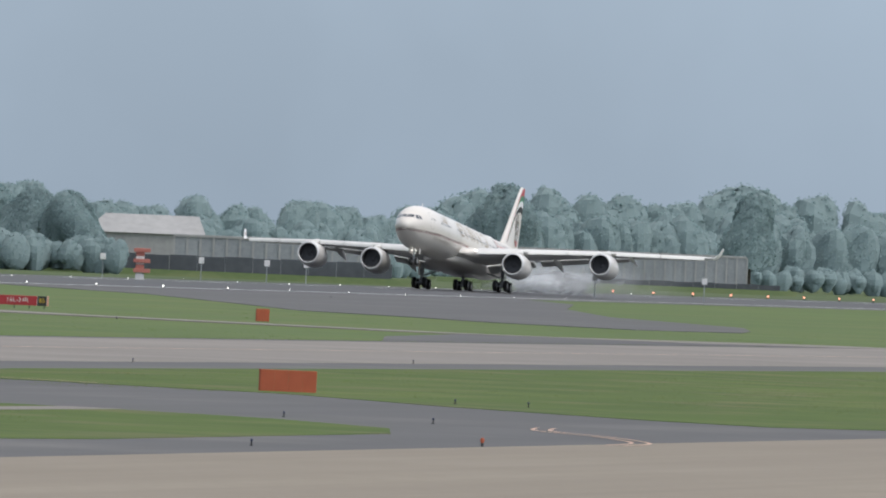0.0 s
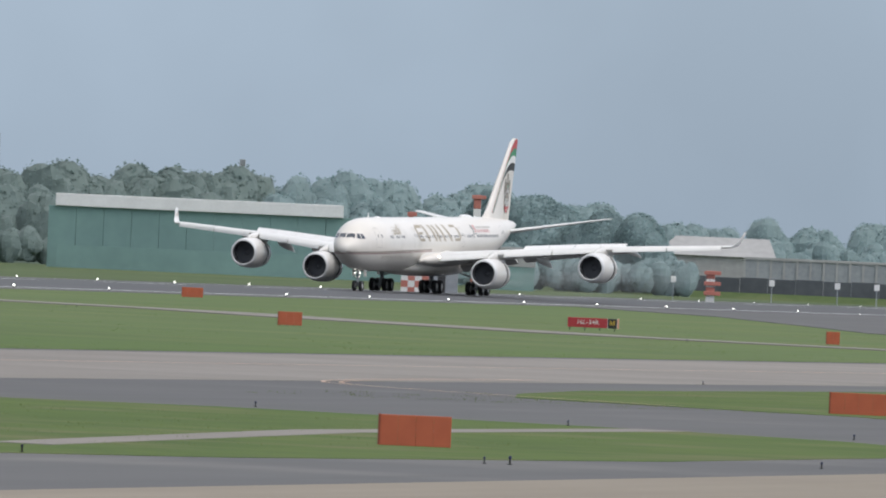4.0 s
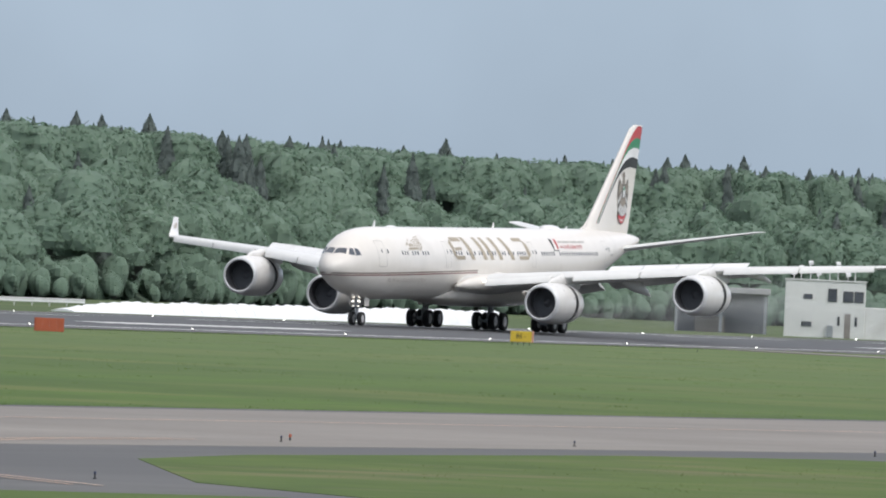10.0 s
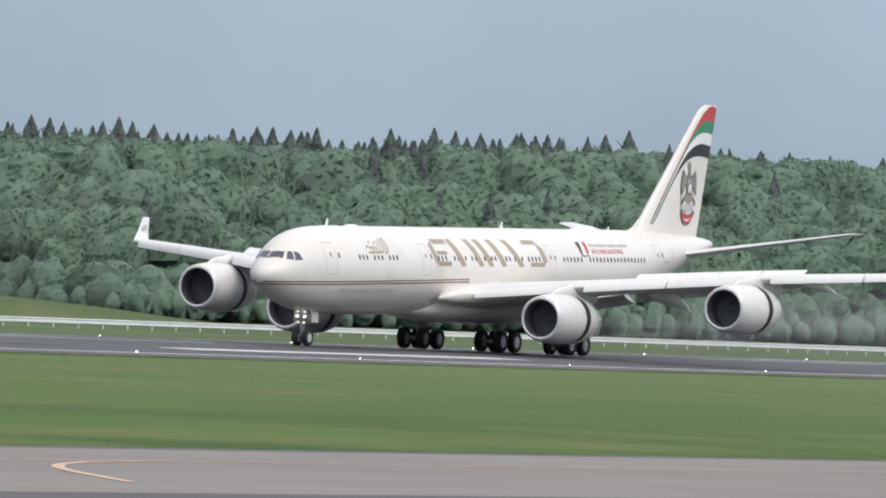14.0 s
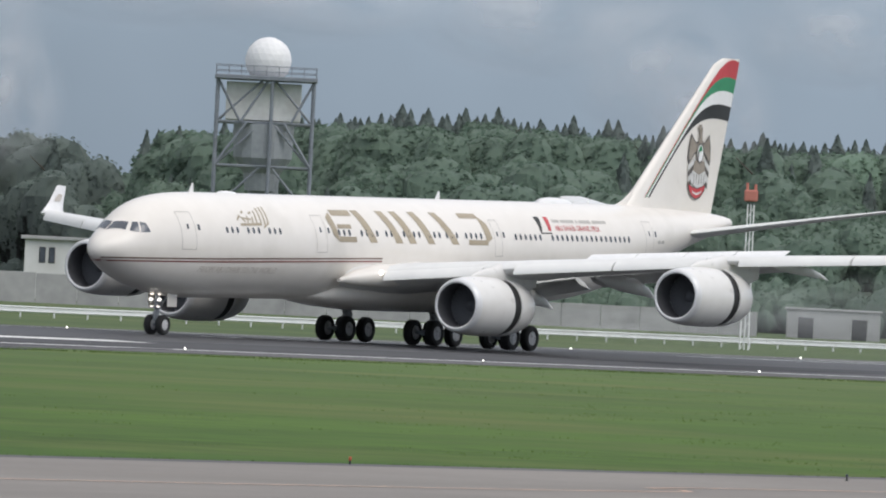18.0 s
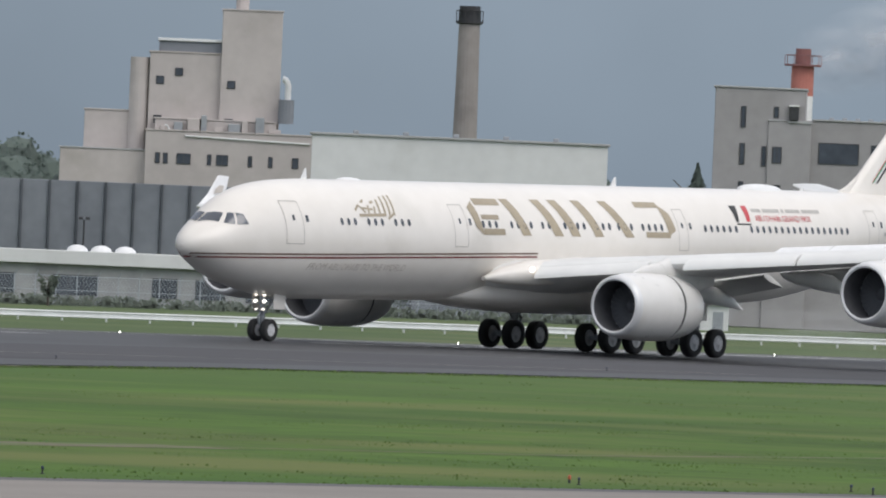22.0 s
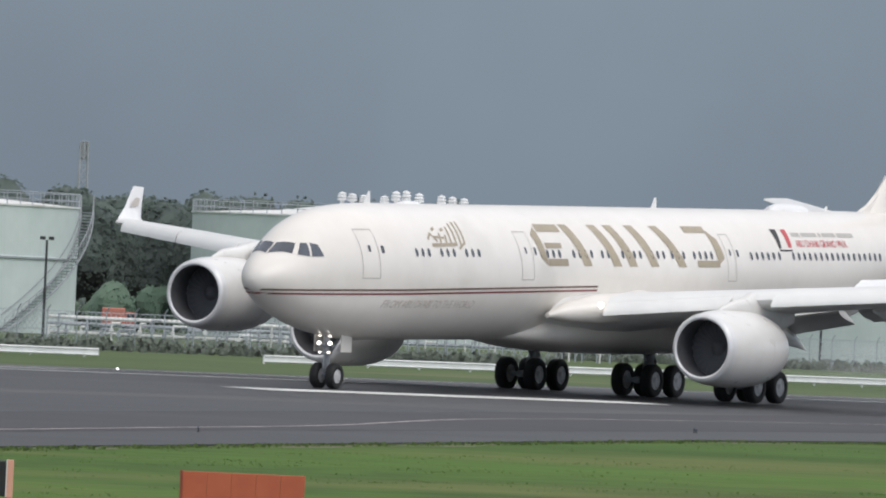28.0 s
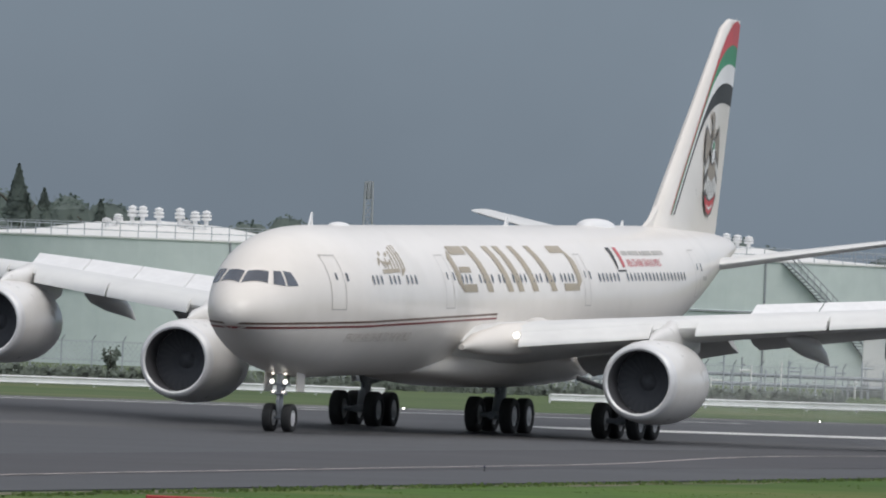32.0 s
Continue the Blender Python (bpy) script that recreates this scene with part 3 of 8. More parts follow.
FOIL = [(0.0, 0.0), (0.012, 0.17), (0.05, 0.33), (0.13, 0.46), (0.28, 0.54), (0.45, 0.52), (0.62, 0.4), (0.8, 0.22), (1.0, 0.02), (1.0, -0.02), (0.8, -0.12), (0.6, -0.3), (0.42, -0.43), (0.25, -0.45), (0.12, -0.38), (0.05, -0.26), (0.012, -0.13)]


def foil(le, te, y, z, t, twist=0.0):
    c = te - le
    return [(NOSE - (le + u * c), y, z + v * t + twist * u * c) for u, v in FOIL]


def upper(b, u, side):
    le, te, z, t, tw = wing_at(b)
    v = float(np.interp(u, [p[0] for p in FOIL[:9]], [p[1] for p in FOIL[:9]]))
    return Vector((NOSE - (le + u * (te - le)), side * b, z + v * t + tw * u * (te - le)))


spoilers = []
for side in (1, -1):
    bm = bmesh.new()
    spans = [0.0, 2.0, 3.3, 5, 7, 9.4, 11, 13, 15, 17, 19.3, 22, 25, 28, 30.2, 30.9]
    rings = []
    for b in spans:
        le, te, z, t, tw = wing_at(b)
        if b < 26:
            te -= 0.12 * (te - le) * min(1, (26 - b) / 3)
        rings.append(foil(le, te, side * b, z, t, tw))
    loft(bm, rings)
    wing = part("wing", bm, WING_TOP, airliner, "long swept wing, pale grey", smooth=True)
    # winglet
    bm = bmesh.new()
    rings = [foil(41.5, 43.97, side * 30.8, 6.3, 0.26), foil(42.1, 44.1, side * 31.1, 6.5, 0.18), foil(42.95, 44.45, side * 31.32, 6.95, 0.13), foil(44.1, 45.05, side * 31.6, 7.9, 0.07)]
    loft(bm, rings)
    share("winglet", mesh_of("winglet", bm, FIN_WHITE, True), wing, None, "upturned white winglet")
    bm = bmesh.new()
    vs = [bm.verts.new((NOSE - a, side * (y - 0.06), z)) for a, y, z in ((43.4, 31.29, 7.0), (44.15, 31.37, 7.05), (44.45, 31.47, 7.4), (44.05, 31.45, 7.45), (43.65, 31.37, 7.25))]
    bm.faces.new(vs if side < 0 else vs[::-1])
    share("winglet_emblem", mesh_of("winglet_emblem", bm, FAINT_TEXT), wing, None, "small gold patch on the winglet")
    # drooped slats ahead of the leading edge
    for b0, b1 in ((4.4, 8.7), (10.2, 14.5), (14.6, 18.5), (20.1, 25), (25.1, 30.0)):
        bm = bmesh.new()
        rings = []
        for b in (b0, (b0 + b1) / 2, b1):
            le, te, z, t, tw = wing_at(b)
            c = 0.105 * (te - le) + 0.25
            rings.append([(NOSE - (le + x), side * b, z + y) for x, y in ((-0.42, -0.34), (-0.4, -0.2), (-0.25, 0.0), (0.0, 0.16), (c * 0.5, 0.3 * t + 0.06), (c, 0.42 * t + 0.05), (c, 0.40 * t + 0.02), (c * 0.4, 0.1), (0.02, -0.06), (-0.2, -0.28))])
        loft(bm, rings)
        share("slat", mesh_of("slat", bm, WING_TOP, True), wing, None, "extended leading-edge slat")
    # flaps, set down behind the wing
    for b0, b1 in ((3.4, 9.2), (10.0, 20.6)):
        bm = bmesh.new()
        rings = []
        for b in (b0, b0 + (b1 - b0) * 0.33, b0 + (b1 - b0) * 0.67, b1):
            le, te, z, t, tw = wing_at(b)
            ch = 0.2 * (te - le)
            x0 = te - 0.1 * (te - le)
            rings.append([(NOSE - (x0 + u * ch * 0.86), side * b, z - 0.08 + tw * (te - le) + v * ch * 0.16 - u * ch * 0.3) for u, v in FOIL])
        loft(bm, rings)
        share("flap", mesh_of("flap", bm, WING_TOP, True), wing, None, "lowered trailing-edge flap")
    # aileron
    bm = bmesh.new()
    rings = []
    for b in (21.0, 25, 29.5):
        le, te, z, t, tw = wing_at(b)
        c = te - le
        k = 0.12 * min(1, (26 - b) / 3) if b < 26 else 0.0
        x0 = te - k * c
        rings.append([(NOSE - (x0 + u * (0.12 * c)), side * b, z + tw * c + v * 0.12 - u * 0.05) for u, v in FOIL])
    loft(bm, rings)
    share("aileron", mesh_of("aileron", bm, WING_TOP, True), wing, None, "aileron")
    # spoilers, hinged on the upper skin
    for b0, b1 in ((4.6, 9.3), (10.4, 12.8), (12.85, 15.3), (15.35, 17.8), (17.85, 20.4)):
        p, q = upper(b0, 0.66, side), upper(b1, 0.66, side)
        p2, q2 = upper(b0, 0.84, side), upper(b1, 0.84, side)
        o = (p + q) / 2
        bm = bmesh.new()
        th = Vector((0, 0, 0.05))
        lo = [bm.verts.new(v - o + Vector((0, 0, 0.015))) for v in (p, q, q2, p2)]
        hi = [bm.verts.new(v - o + Vector((0, 0, 0.015)) + th) for v in (p, q, q2, p2)]
        bm.faces.new(lo[::-1]), bm.faces.new(hi)
        for i in range(4):
            bm.faces.new((lo[i], lo[(i + 1) % 4], hi[(i + 1) % 4], hi[i]))
        bmesh.ops.recalc_face_normals(bm, faces=bm.faces[:])
        sp = share("spoiler", mesh_of("spoiler", bm, FIN_WHITE), wing, Matrix.Translation(o), "white spoiler panel")
        spoilers.append((sp, o, (q - p).normalized() * side, 8 if b0 < 10 else 34))
    # flap track fairings
    for b in (6.6, 12.4, 16.6, 21.3):
        le, te, z, t, tw = wing_at(b)
        bm = bmesh.new()
        rings = []
        for x, r, dz in ((te - 5.0, 0.05, -0.42), (te - 4.0, 0.22, -0.55), (te - 2.4, 0.34, -0.66), (te - 0.8, 0.34, -0.8), (te + 0.5, 0.2, -1.08), (te + 1.4, 0.02, -1.42)):
            r, dz = r * (1.0 if b < 18 else 0.6), dz * (1.0 if b < 18 else 0.65)
            rings.append([(NOSE - x, side * b + r * 0.75 * math.cos(k), z + tw * (te - le) + dz + r * 1.25 * math.sin(k)) for k in (i * math.tau / 12 for i in range(12))])
        loft(bm, rings)
        share("flap_track_fairing", mesh_of("flap_track_fairing", bm, WING_TOP, True), wing, None, "canoe-shaped flap track fairing")
    # root landing light and fillet
    bm = bmesh.new()
    rings = []
    for a, y, z, r in ((20.6, 2.7, 3.15, 0.1), (21.6, 3.05, 3.3, 0.42), (22.8, 3.7, 3.45, 0.62), (24.4, 4.3, 3.55, 0.62), (26.5, 3.9, 3.7, 0.6)):
        rings.append([(NOSE - a, side * (y + r * 1.2 * math.cos(k)), z + lift(a) + r * math.sin(k)) for k in (i * math.tau / 14 for i in range(14))])
    loft(bm, rings)
    share("root_fillet", mesh_of("root_fillet", bm, SKIN, True), wing, None, "smooth wing root fillet")
    bm = bmesh.new()
    turned(bm, [(0.0, 0.0), (-0.03, 0.1), (-0.1, 0.13)], "x", 12)
    share("landing_light", mesh_of("landing_light", bm, LAMP), wing, Matrix.Translation((NOSE - 22.15, side * 4.35, 3.88)), "lit landing light")

# engines
sleeves = []
bm = bmesh.new()
rows = []
for k, dt in ((0.32, 0.0), (0.6, 0.02), (0.9, 0.05), (1.22, 0.09)):
    rows.append([bm.verts.new((x, k * math.cos(t), k * math.sin(t))) for x, t in ((-1.45, dt), (-1.48, dt + 0.12), (-1.5, dt + 0.235), (-1.53, dt + 0.24), (-1.51, dt + 0.12))])
for p, q in zip(rows, rows[1:]):
    for i in range(5):
        bm.faces.new((p[i], p[(i + 1) % 5], q[(i + 1) % 5], q[i]))
bmesh.ops.recalc_face_normals(bm, faces=bm.faces[:])
fan_blade = mesh_of("fan_blade", bm, FAN)


def engine(a, b, z, side):
    at = Matrix.Translation((NOSE - a, side * b, z))
    bm = bmesh.new()
    turned(bm, [(-0.05, 1.2), (0.0, 1.27), (-0.02, 1.35), (-0.12, 1.42), (-0.3, 1.47), (-0.36, 1.475)], "x", 40, caps=False)
    nac = share("engine", mesh_of("engine", bm, LIP, True), airliner, at, "turbofan engine with a polished intake lip")
    bm = bmesh.new()
    turned(bm, [(-0.36, 1.475), (-0.8, 1.545), (-1.5, 1.6), (-2.5, 1.62), (-3.55, 1.6), (-3.55, 1.57)], "x", 40, caps=False)
    share("intake_cowl", mesh_of("intake_cowl", bm, COWL, True), nac, None, "pale grey engine cowl")
    bm = bmesh.new()
    turned(bm, [(-0.05, 1.2), (-0.3, 1.17), (-0.9, 1.2), (-1.5, 1.235)], "x", 40, caps=False)
    for f in bm.faces[:]:
        if len(f.verts) > 4:
            bm.faces.remove(f)
    share("intake_duct", mesh_of("intake_duct", bm, INTAKE, True), nac, None, "dark intake lining")
    for i in range(26):
        share("fan_blade", fan_blade, nac, Matrix.Rotation(i * math.tau / 26, 4, "X"))
    bm = bmesh.new()
    turned(bm, [(-1.6, 1.23), (-1.62, 0.01)], "x", 32)
    share("fan_disc", mesh_of("fan_disc", bm, FAN), nac, None, "dark disc behind the fan blades")
    bm = bmesh.new()
    turned(bm, [(-1.25, 0.0), (-1.3, 0.12), (-1.4, 0.25), (-1.5, 0.32)], "x", 20)
    share("spinner", mesh_of("spinner", bm, FAN, True), nac, None, "fan spinner")
    bm = bmesh.new()
    turned(bm, [(-3.3, 1.56), (-3.6, 1.555), (-4.5, 1.47)], "x", 40, caps=False)
    share("reverser_cascade", mesh_of("reverser_cascade", bm, BLACK, True), nac, None, "black thrust reverser grid")
    bm = bmesh.new()
    turned(bm, [(-3.56, 1.53), (-3.56, 1.598), (-4.3, 1.53), (-5.1, 1.36), (-5.5, 1.22), (-5.5, 1.18), (-4.6, 1.3)], "x", 40, caps=False)
    sl = share("reverser_sleeve", mesh_of("reverser_sleeve", bm, COWL, True), nac, None, "sliding pale cowl of the thrust reverser")
    sleeves.append(sl)
    bm = bmesh.new()
    turned(bm, [(-4.4, 1.1), (-5.6, 0.86), (-6.7, 0.56), (-6.75, 0.5), (-6.4, 0.42), (-7.2, 0.05)], "x", 28)
    share("exhaust_nozzle", mesh_of("exhaust_nozzle", bm, FAN, True), nac, None, "dark metal exhaust nozzle")
    # pylon
    le, te, zw, t, tw = wing_at(b)
    bm = bmesh.new()
    rings = []
    for x, zl, zt, w in ((a + 1.4, z + 1.5, z + 1.62, 0.05), (a + 2.4, z + 1.4, z + 1.95, 0.26), (a + 3.6, z + 1.2, zw + 0.1, 0.34), (le + 0.3, z + 1.0, zw + 0.35, 0.36), (le + 2.4, z + 0.6, zw, 0.3), (le + 4.2, zw - 0.9, zw - 0.2, 0.08)):
        rings.append([(NOSE - x, side * b + w * math.cos(k), (zl + zt) / 2 + (zt - zl) / 2 * math.copysign(abs(math.sin(k)) ** 0.6, math.sin(k))) for k in (i * math.tau / 14 for i in range(14))])
    loft(bm, rings)
    part("pylon", bm, COWL, airliner, "engine pylon under the wing", smooth=True)


for side in (1, -1):
    engine(22.2, 9.22, 2.34, side)
    engine(28.6, 19.1, 3.45, side)

# fin and tailplane
FIN_ROOT, FIN_TIP = (54.1, 63.95, 8.2), (63.95, 66.35, 17.1)


def fin_at(s, z, off=0.0):
    k = (z - FIN_ROOT[2]) / (FIN_TIP[2] - FIN_ROOT[2])
    le, te = FIN_ROOT[0] + (FIN_TIP[0] - FIN_ROOT[0]) * k, FIN_ROOT[1] + (FIN_TIP[1] - FIN_ROOT[1]) * k
    t = 0.95 * (1 - k) + 0.32 * k
    v = float(np.interp(s, [p[0] for p in FOIL[:9]], [p[1] for p in FOIL[:9]]))
    return Vector((NOSE - (le + s * (te - le)), v * t + off, z))


bm = bmesh.new()
rings = []
for k in [0, 0.1, 0.25, 0.4, 0.55, 0.7, 0.85, 0.96, 1.0]:
    z = FIN_ROOT[2] - 0.9 + (FIN_TIP[2] - FIN_ROOT[2] + 0.9) * k
    kk = (z - FIN_ROOT[2]) / (FIN_TIP[2] - FIN_ROOT[2])
    le, te = FIN_ROOT[0] + (FIN_TIP[0] - FIN_ROOT[0]) * kk, FIN_ROOT[1] + (FIN_TIP[1] - FIN_ROOT[1]) * kk
    t = 0.95 * (1 - kk) + 0.32 * kk
    if k == 1.0:
        le, t = le + 0.5, t * 0.4
    half = [(u, abs(v)) for u, v in FOIL[:9]]
    rings.append([(NOSE - (le + u * (te - le)), v * t, z) for u, v in half] + [(NOSE - (le + u * (te - le)), -v * t, z) for u, v in half[::-1]])
loft(bm, rings)
fin = part("fin", bm, SKIN, airliner, "tall swept tail fin with coloured bands", smooth=True)
bm = bmesh.new()
rings = []
for a, z, w in ((51.1, 7.98, 0.02), (52.3, 8.1, 0.1), (53.4, 8.32, 0.16), (54.4, 8.68, 0.2), (55.9, 9.6, 0.22)):
    rings.append([(NOSE - a, w, 7.9), (NOSE - a, w * 0.5, z), (NOSE - a, -w * 0.5, z), (NOSE - a, -w, 7.9)])
loft(bm, rings)
share("dorsal_fillet", mesh_of("dorsal_fillet", bm, SKIN), fin, None, "dorsal fillet before the fin")


def sweep(s, s0):
    """How far a band's edge has dropped at s of the chord; it runs down the fin at s0."""
    if s <= s0 + 0.006:
        return 9.0
    return 0.09 * (1 / (s - s0) - 1 / (1 - s0)) - 0.22 * math.sin(math.pi * s)


for z0, z1, s0, s1, m, lab in ((16.9, 15.9, 0.098, 0.104, FIN_RED, "red fin band"), (15.9, 15.1, 0.104, 0.116, FIN_GREEN, "green fin band"), (15.1, 14.32, 0.116, 0.13, FIN_WHITE, "white fin band"), (14.32, 13.5, 0.13, 0.147, BLACK, "black fin band")):
    bm = bmesh.new()
    ss = [1.0, 0.9, 0.8, 0.7, 0.6, 0.5, 0.42, 0.35, 0.3] + [0.28 - 0.004 * i for i in range(48)]
    prev = None
    for s in ss:
        zt, zb = max(z0 - sweep(s, s0), 8.9), max(z1 - sweep(s, s1), 8.9)
        cur = [bm.verts.new(fin_at(s, zt - (zt - zb) * j / 5, 0.02)) for j in range(6)] if zt > 8.95 else None
        if prev and cur:
            for j in range(5):
                bm.faces.new((prev[j], prev[j + 1], cur[j + 1], cur[j]))
        prev = cur
    share("fin_band", mesh_of("fin_band", bm, m), fin, None, lab)


EMBLEM_DARK = mat("emblem_dark", (0.07, 0.06, 0.055), (0.12, 0.105, 0.095), grain=3.0, patch=0.8, rough=0.4)
EMBLEM_BROWN = mat("emblem_brown", (0.22, 0.185, 0.15), (0.33, 0.285, 0.235), grain=3.0, patch=0.8, rough=0.4)
EMBLEM_PALE = mat("emblem_pale", (0.52, 0.52, 0.51), (0.66, 0.66, 0.64), grain=3.0, patch=0.8, rough=0.4)
def fin_patch(points, material, label, off=0.035, mirror=False):
    """A painted patch on the fin with an outline of (metres behind the nose, height) points."""
    bm = bmesh.new()
    vs = []
    for a, z in points:
        a = 123.7 - a if mirror else a
        k = (z - FIN_ROOT[2]) / (FIN_TIP[2] - FIN_ROOT[2])
        le, te = FIN_ROOT[0] + (FIN_TIP[0] - FIN_ROOT[0]) * k, FIN_ROOT[1] + (FIN_TIP[1] - FIN_ROOT[1]) * k
        vs.append(bm.verts.new(fin_at((a - le) / (te - le), z, off)))
    f = bm.faces.new(vs)
    f.normal_update()
    if f.normal.y < 0:
        f.normal_flip()
    bmesh.ops.triangulate(bm, faces=bm.faces[:])
    share("emblem_patch", mesh_of("emblem_patch", bm, material), fin, None, label)


def oval(a, z, ra, rz):
    return [(a + ra * math.cos(i * math.tau / 20), z + rz * math.sin(i * math.tau / 20)) for i in range(20)]


for flip in (False, True):
    # shoulder and wing, dark at the rim
    fin_patch([(61.86, 12.3), (61.3, 12.2), (60.78, 12.68), (60.52, 12.0), (60.42, 11.3), (60.5, 10.9), (61.2, 11.5), (61.86, 11.6)], EMBLEM_DARK, "dark rim of the emblem's wing", 0.056, flip)
    fin_patch([(61.86, 12.22), (61.35, 12.1), (60.8, 12.5), (60.62, 12.0), (60.53, 11.35), (60.62, 11.12), (61.2, 11.62), (61.86, 11.7)], EMBLEM_BROWN, "brown wing of the emblem", 0.06, flip)
    for i in range(4):
        z = 11.15 - 0.33 * i
        fin_patch([(61.3, z + 0.2), (60.48 + 0.05 * i, z - 0.3), (60.46 + 0.05 * i, z - 0.62), (61.26, z - 0.12)], EMBLEM_DARK if i % 2 else EMBLEM_PALE, "feather of the emblem", 0.058 + 0.001 * i, flip)
fin_patch([(61.5, 11.9), (61.68, 12.6), (61.62, 12.85), (61.45, 12.98), (61.64, 13.2), (61.88, 13.22), (62.02, 12.95), (62.0, 12.6), (62.2, 11.9)], EMBLEM_BROWN, "brown head of the emblem", 0.066)
fin_patch([(61.2, 11.15), (62.5, 11.15), (62.65, 10.5), (61.86, 10.2), (61.05, 10.5)], EMBLEM_BROWN, "brown body of the emblem", 0.066)
fin_patch([(61.0, 10.6), (61.86, 10.35), (62.7, 10.6), (62.85, 9.9), (61.86, 9.55), (60.85, 9.9)], EMBLEM_PALE, "pale tail feathers of the emblem", 0.07)
for k in range(5):
    a = 61.2 + 0.33 * k
    fin_patch([(a, 10.4), (a + 0.07, 10.4), (a + 0.06, 9.8), (a + 0.01, 9.8)], EMBLEM_DARK, "dark quill line of the emblem", 0.073)
fin_patch(oval(61.86, 11.58, 0.46, 0.58), EMBLEM_DARK, "dark ring of the emblem", 0.074)
fin_patch(oval(61.86, 11.58, 0.38, 0.48), FIN_WHITE, "white disc of the emblem", 0.08)
fin_patch([(61.62, 11.65), (61.75, 11.98), (62.0, 11.98), (62.1, 11.72)], FIN_GREEN, "green part of the disc", 0.086)
fin_patch([(61.54, 11.4), (61.66, 11.15), (61.7, 11.75), (61.58, 11.75)], EMBLEM_DARK, "dark part of the disc", 0.086)
fin_patch([(60.5, 10.0), (60.6, 9.5), (61.0, 9.08), (61.6, 8.9), (62.2, 9.02), (62.75, 9.45), (62.9, 10.0), (62.5, 9.72), (61.7, 9.6), (60.9, 9.72)], EMBLEM_DARK, "dark edge of the ribbon", 0.074)
fin_patch([(60.62, 9.78), (60.74, 9.46), (61.1, 9.15), (61.6, 9.0), (62.15, 9.12), (62.6, 9.46), (62.76, 9.8), (62.3, 9.64), (61.7, 9.54), (61.0, 9.64)], FIN_RED, "red ribbon of the emblem", 0.078)
fin_patch([(61.0, 9.48), (61.3, 9.36), (61.7, 9.32), (62.1, 9.38), (62.4, 9.5), (62.2, 9.3), (61.7, 9.18), (61.2, 9.28)], EMBLEM_PALE, "pale bar on the ribbon", 0.082)

for side in (1, -1):
    bm = bmesh.new()
    rings = [foil(58.3, 64.6, side * 0.6, 6.8, 0.56, 0.045), foil(59.2, 64.9, side * 1.8, 7.0, 0.47, 0.045), foil(62.2, 66.2, side * 6.4, 7.9, 0.3, 0.045), foil(64.8, 67.4, side * 10.6, 8.7, 0.16, 0.045), foil(65.2, 67.5, side * 10.9, 8.76, 0.08, 0.045)]
    loft(bm, rings)
    part("tailplane", bm, WING_TOP, airliner, "pale grey tailplane", smooth=True)

# doors, windows, stripes and painted shapes
for side in (1, -1):
    bm = bmesh.new()
    for z0, m in ((4.33, 0), (4.17, 1)):
        prev = None
        for i in range(70):
            a = 0.86 + 23.9 * (i / 69) ** 1.3
            zz = z0 - 0.012 * (24.4 - a)
            cur = [bm.verts.new(skin(a, zz + d, 0.012, side)) for d in (0.0, 0.075)]
            if prev:
                bm.faces.new((prev[0], cur[0], cur[1], prev[1])).material_index = m
            prev = cur
    part("cheat_line", bm, [STRIPE_BROWN, STRIPE_RED], airliner, "thin brown and red cheat lines")
win = []
for a0, n in ((9.3, 3), (11.4, 3), (13.5, 3), (19.9, 4), (22.7, 4), (25.2, 2), (27.0, 4), (29.6, 3), (31.4, 3), (33.4, 4), (38.6, 6), (42.5, 17)):
    win += [a0 + 0.52 * i for i in range(n)]
for side in (1, -1):
    for a in win:
        bm = bmesh.new()
        ring = [bm.verts.new(skin(a + 0.12 * math.cos(k), 5.72 + 0.18 * math.sin(k), 0.014, side)) for k in (i * math.tau / 10 for i in range(10))]
        bm.faces.new(ring)
        part("cabin_window", bm, GLASS_DARK, airliner)
for side in (1, -1):
    for a, w in ((6.15, 1.1), (18.6, 1.07), (36.7, 0.8), (53.4, 1.0)):
        bm = bmesh.new()
        z0, z1 = (4.62, 6.62) if a < 50 else (4.85, 6.75)
        e = 0.035
        for q in (bar(a - w / 2, a - w / 2 + e, z0, z1), bar(a + w / 2 - e, a + w / 2, z0, z1), bar(a - w / 2, a + w / 2, z0, z0 + e), bar(a - w / 2, a + w / 2, z1 - e, z1)):
            decal(bm, q, 4, 8, 0.011, side)
        door = part("cabin_door", bm, GREY_TEXT, airliner, "grey outline of a passenger door")
        for q in (bar(a - 0.07, a + 0.07, z0 + 1.1, z0 + 1.35), bar(a + w / 2 + 0.18, a + w / 2 + 0.36, z0 + 1.05, z0 + 1.35)):
            bm = bmesh.new()
            decal(bm, q, 1, 2, 0.013, side)
            share("door_window", mesh_of("door_window", bm, GLASS_DARK), door)
# cockpit panes
for side in (1, -1):
    bm = bmesh.new()
    decal(bm, [(1.66, 0.045), (2.2, 0.9), (2.68, 0.76), (2.34, 0.045)], 8, 8, place=lambda a, b: crest(a, b, 0.02, side))
    part("cockpit_pane", bm, COCKPIT_GLASS, airliner, "bluish front windscreen pane")
    for q in ([(2.36, 5.52), (2.84, 5.46), (3.03, 5.99), (2.82, 5.99)], [(2.93, 5.46), (3.5, 5.48), (3.4, 5.95), (3.12, 6.0)]):
        bm = bmesh.new()
        decal(bm, q, 8, 8, 0.02, side)
        part("cockpit_pane", bm, COCKPIT_GLASS, airliner, "dark cockpit side pane")
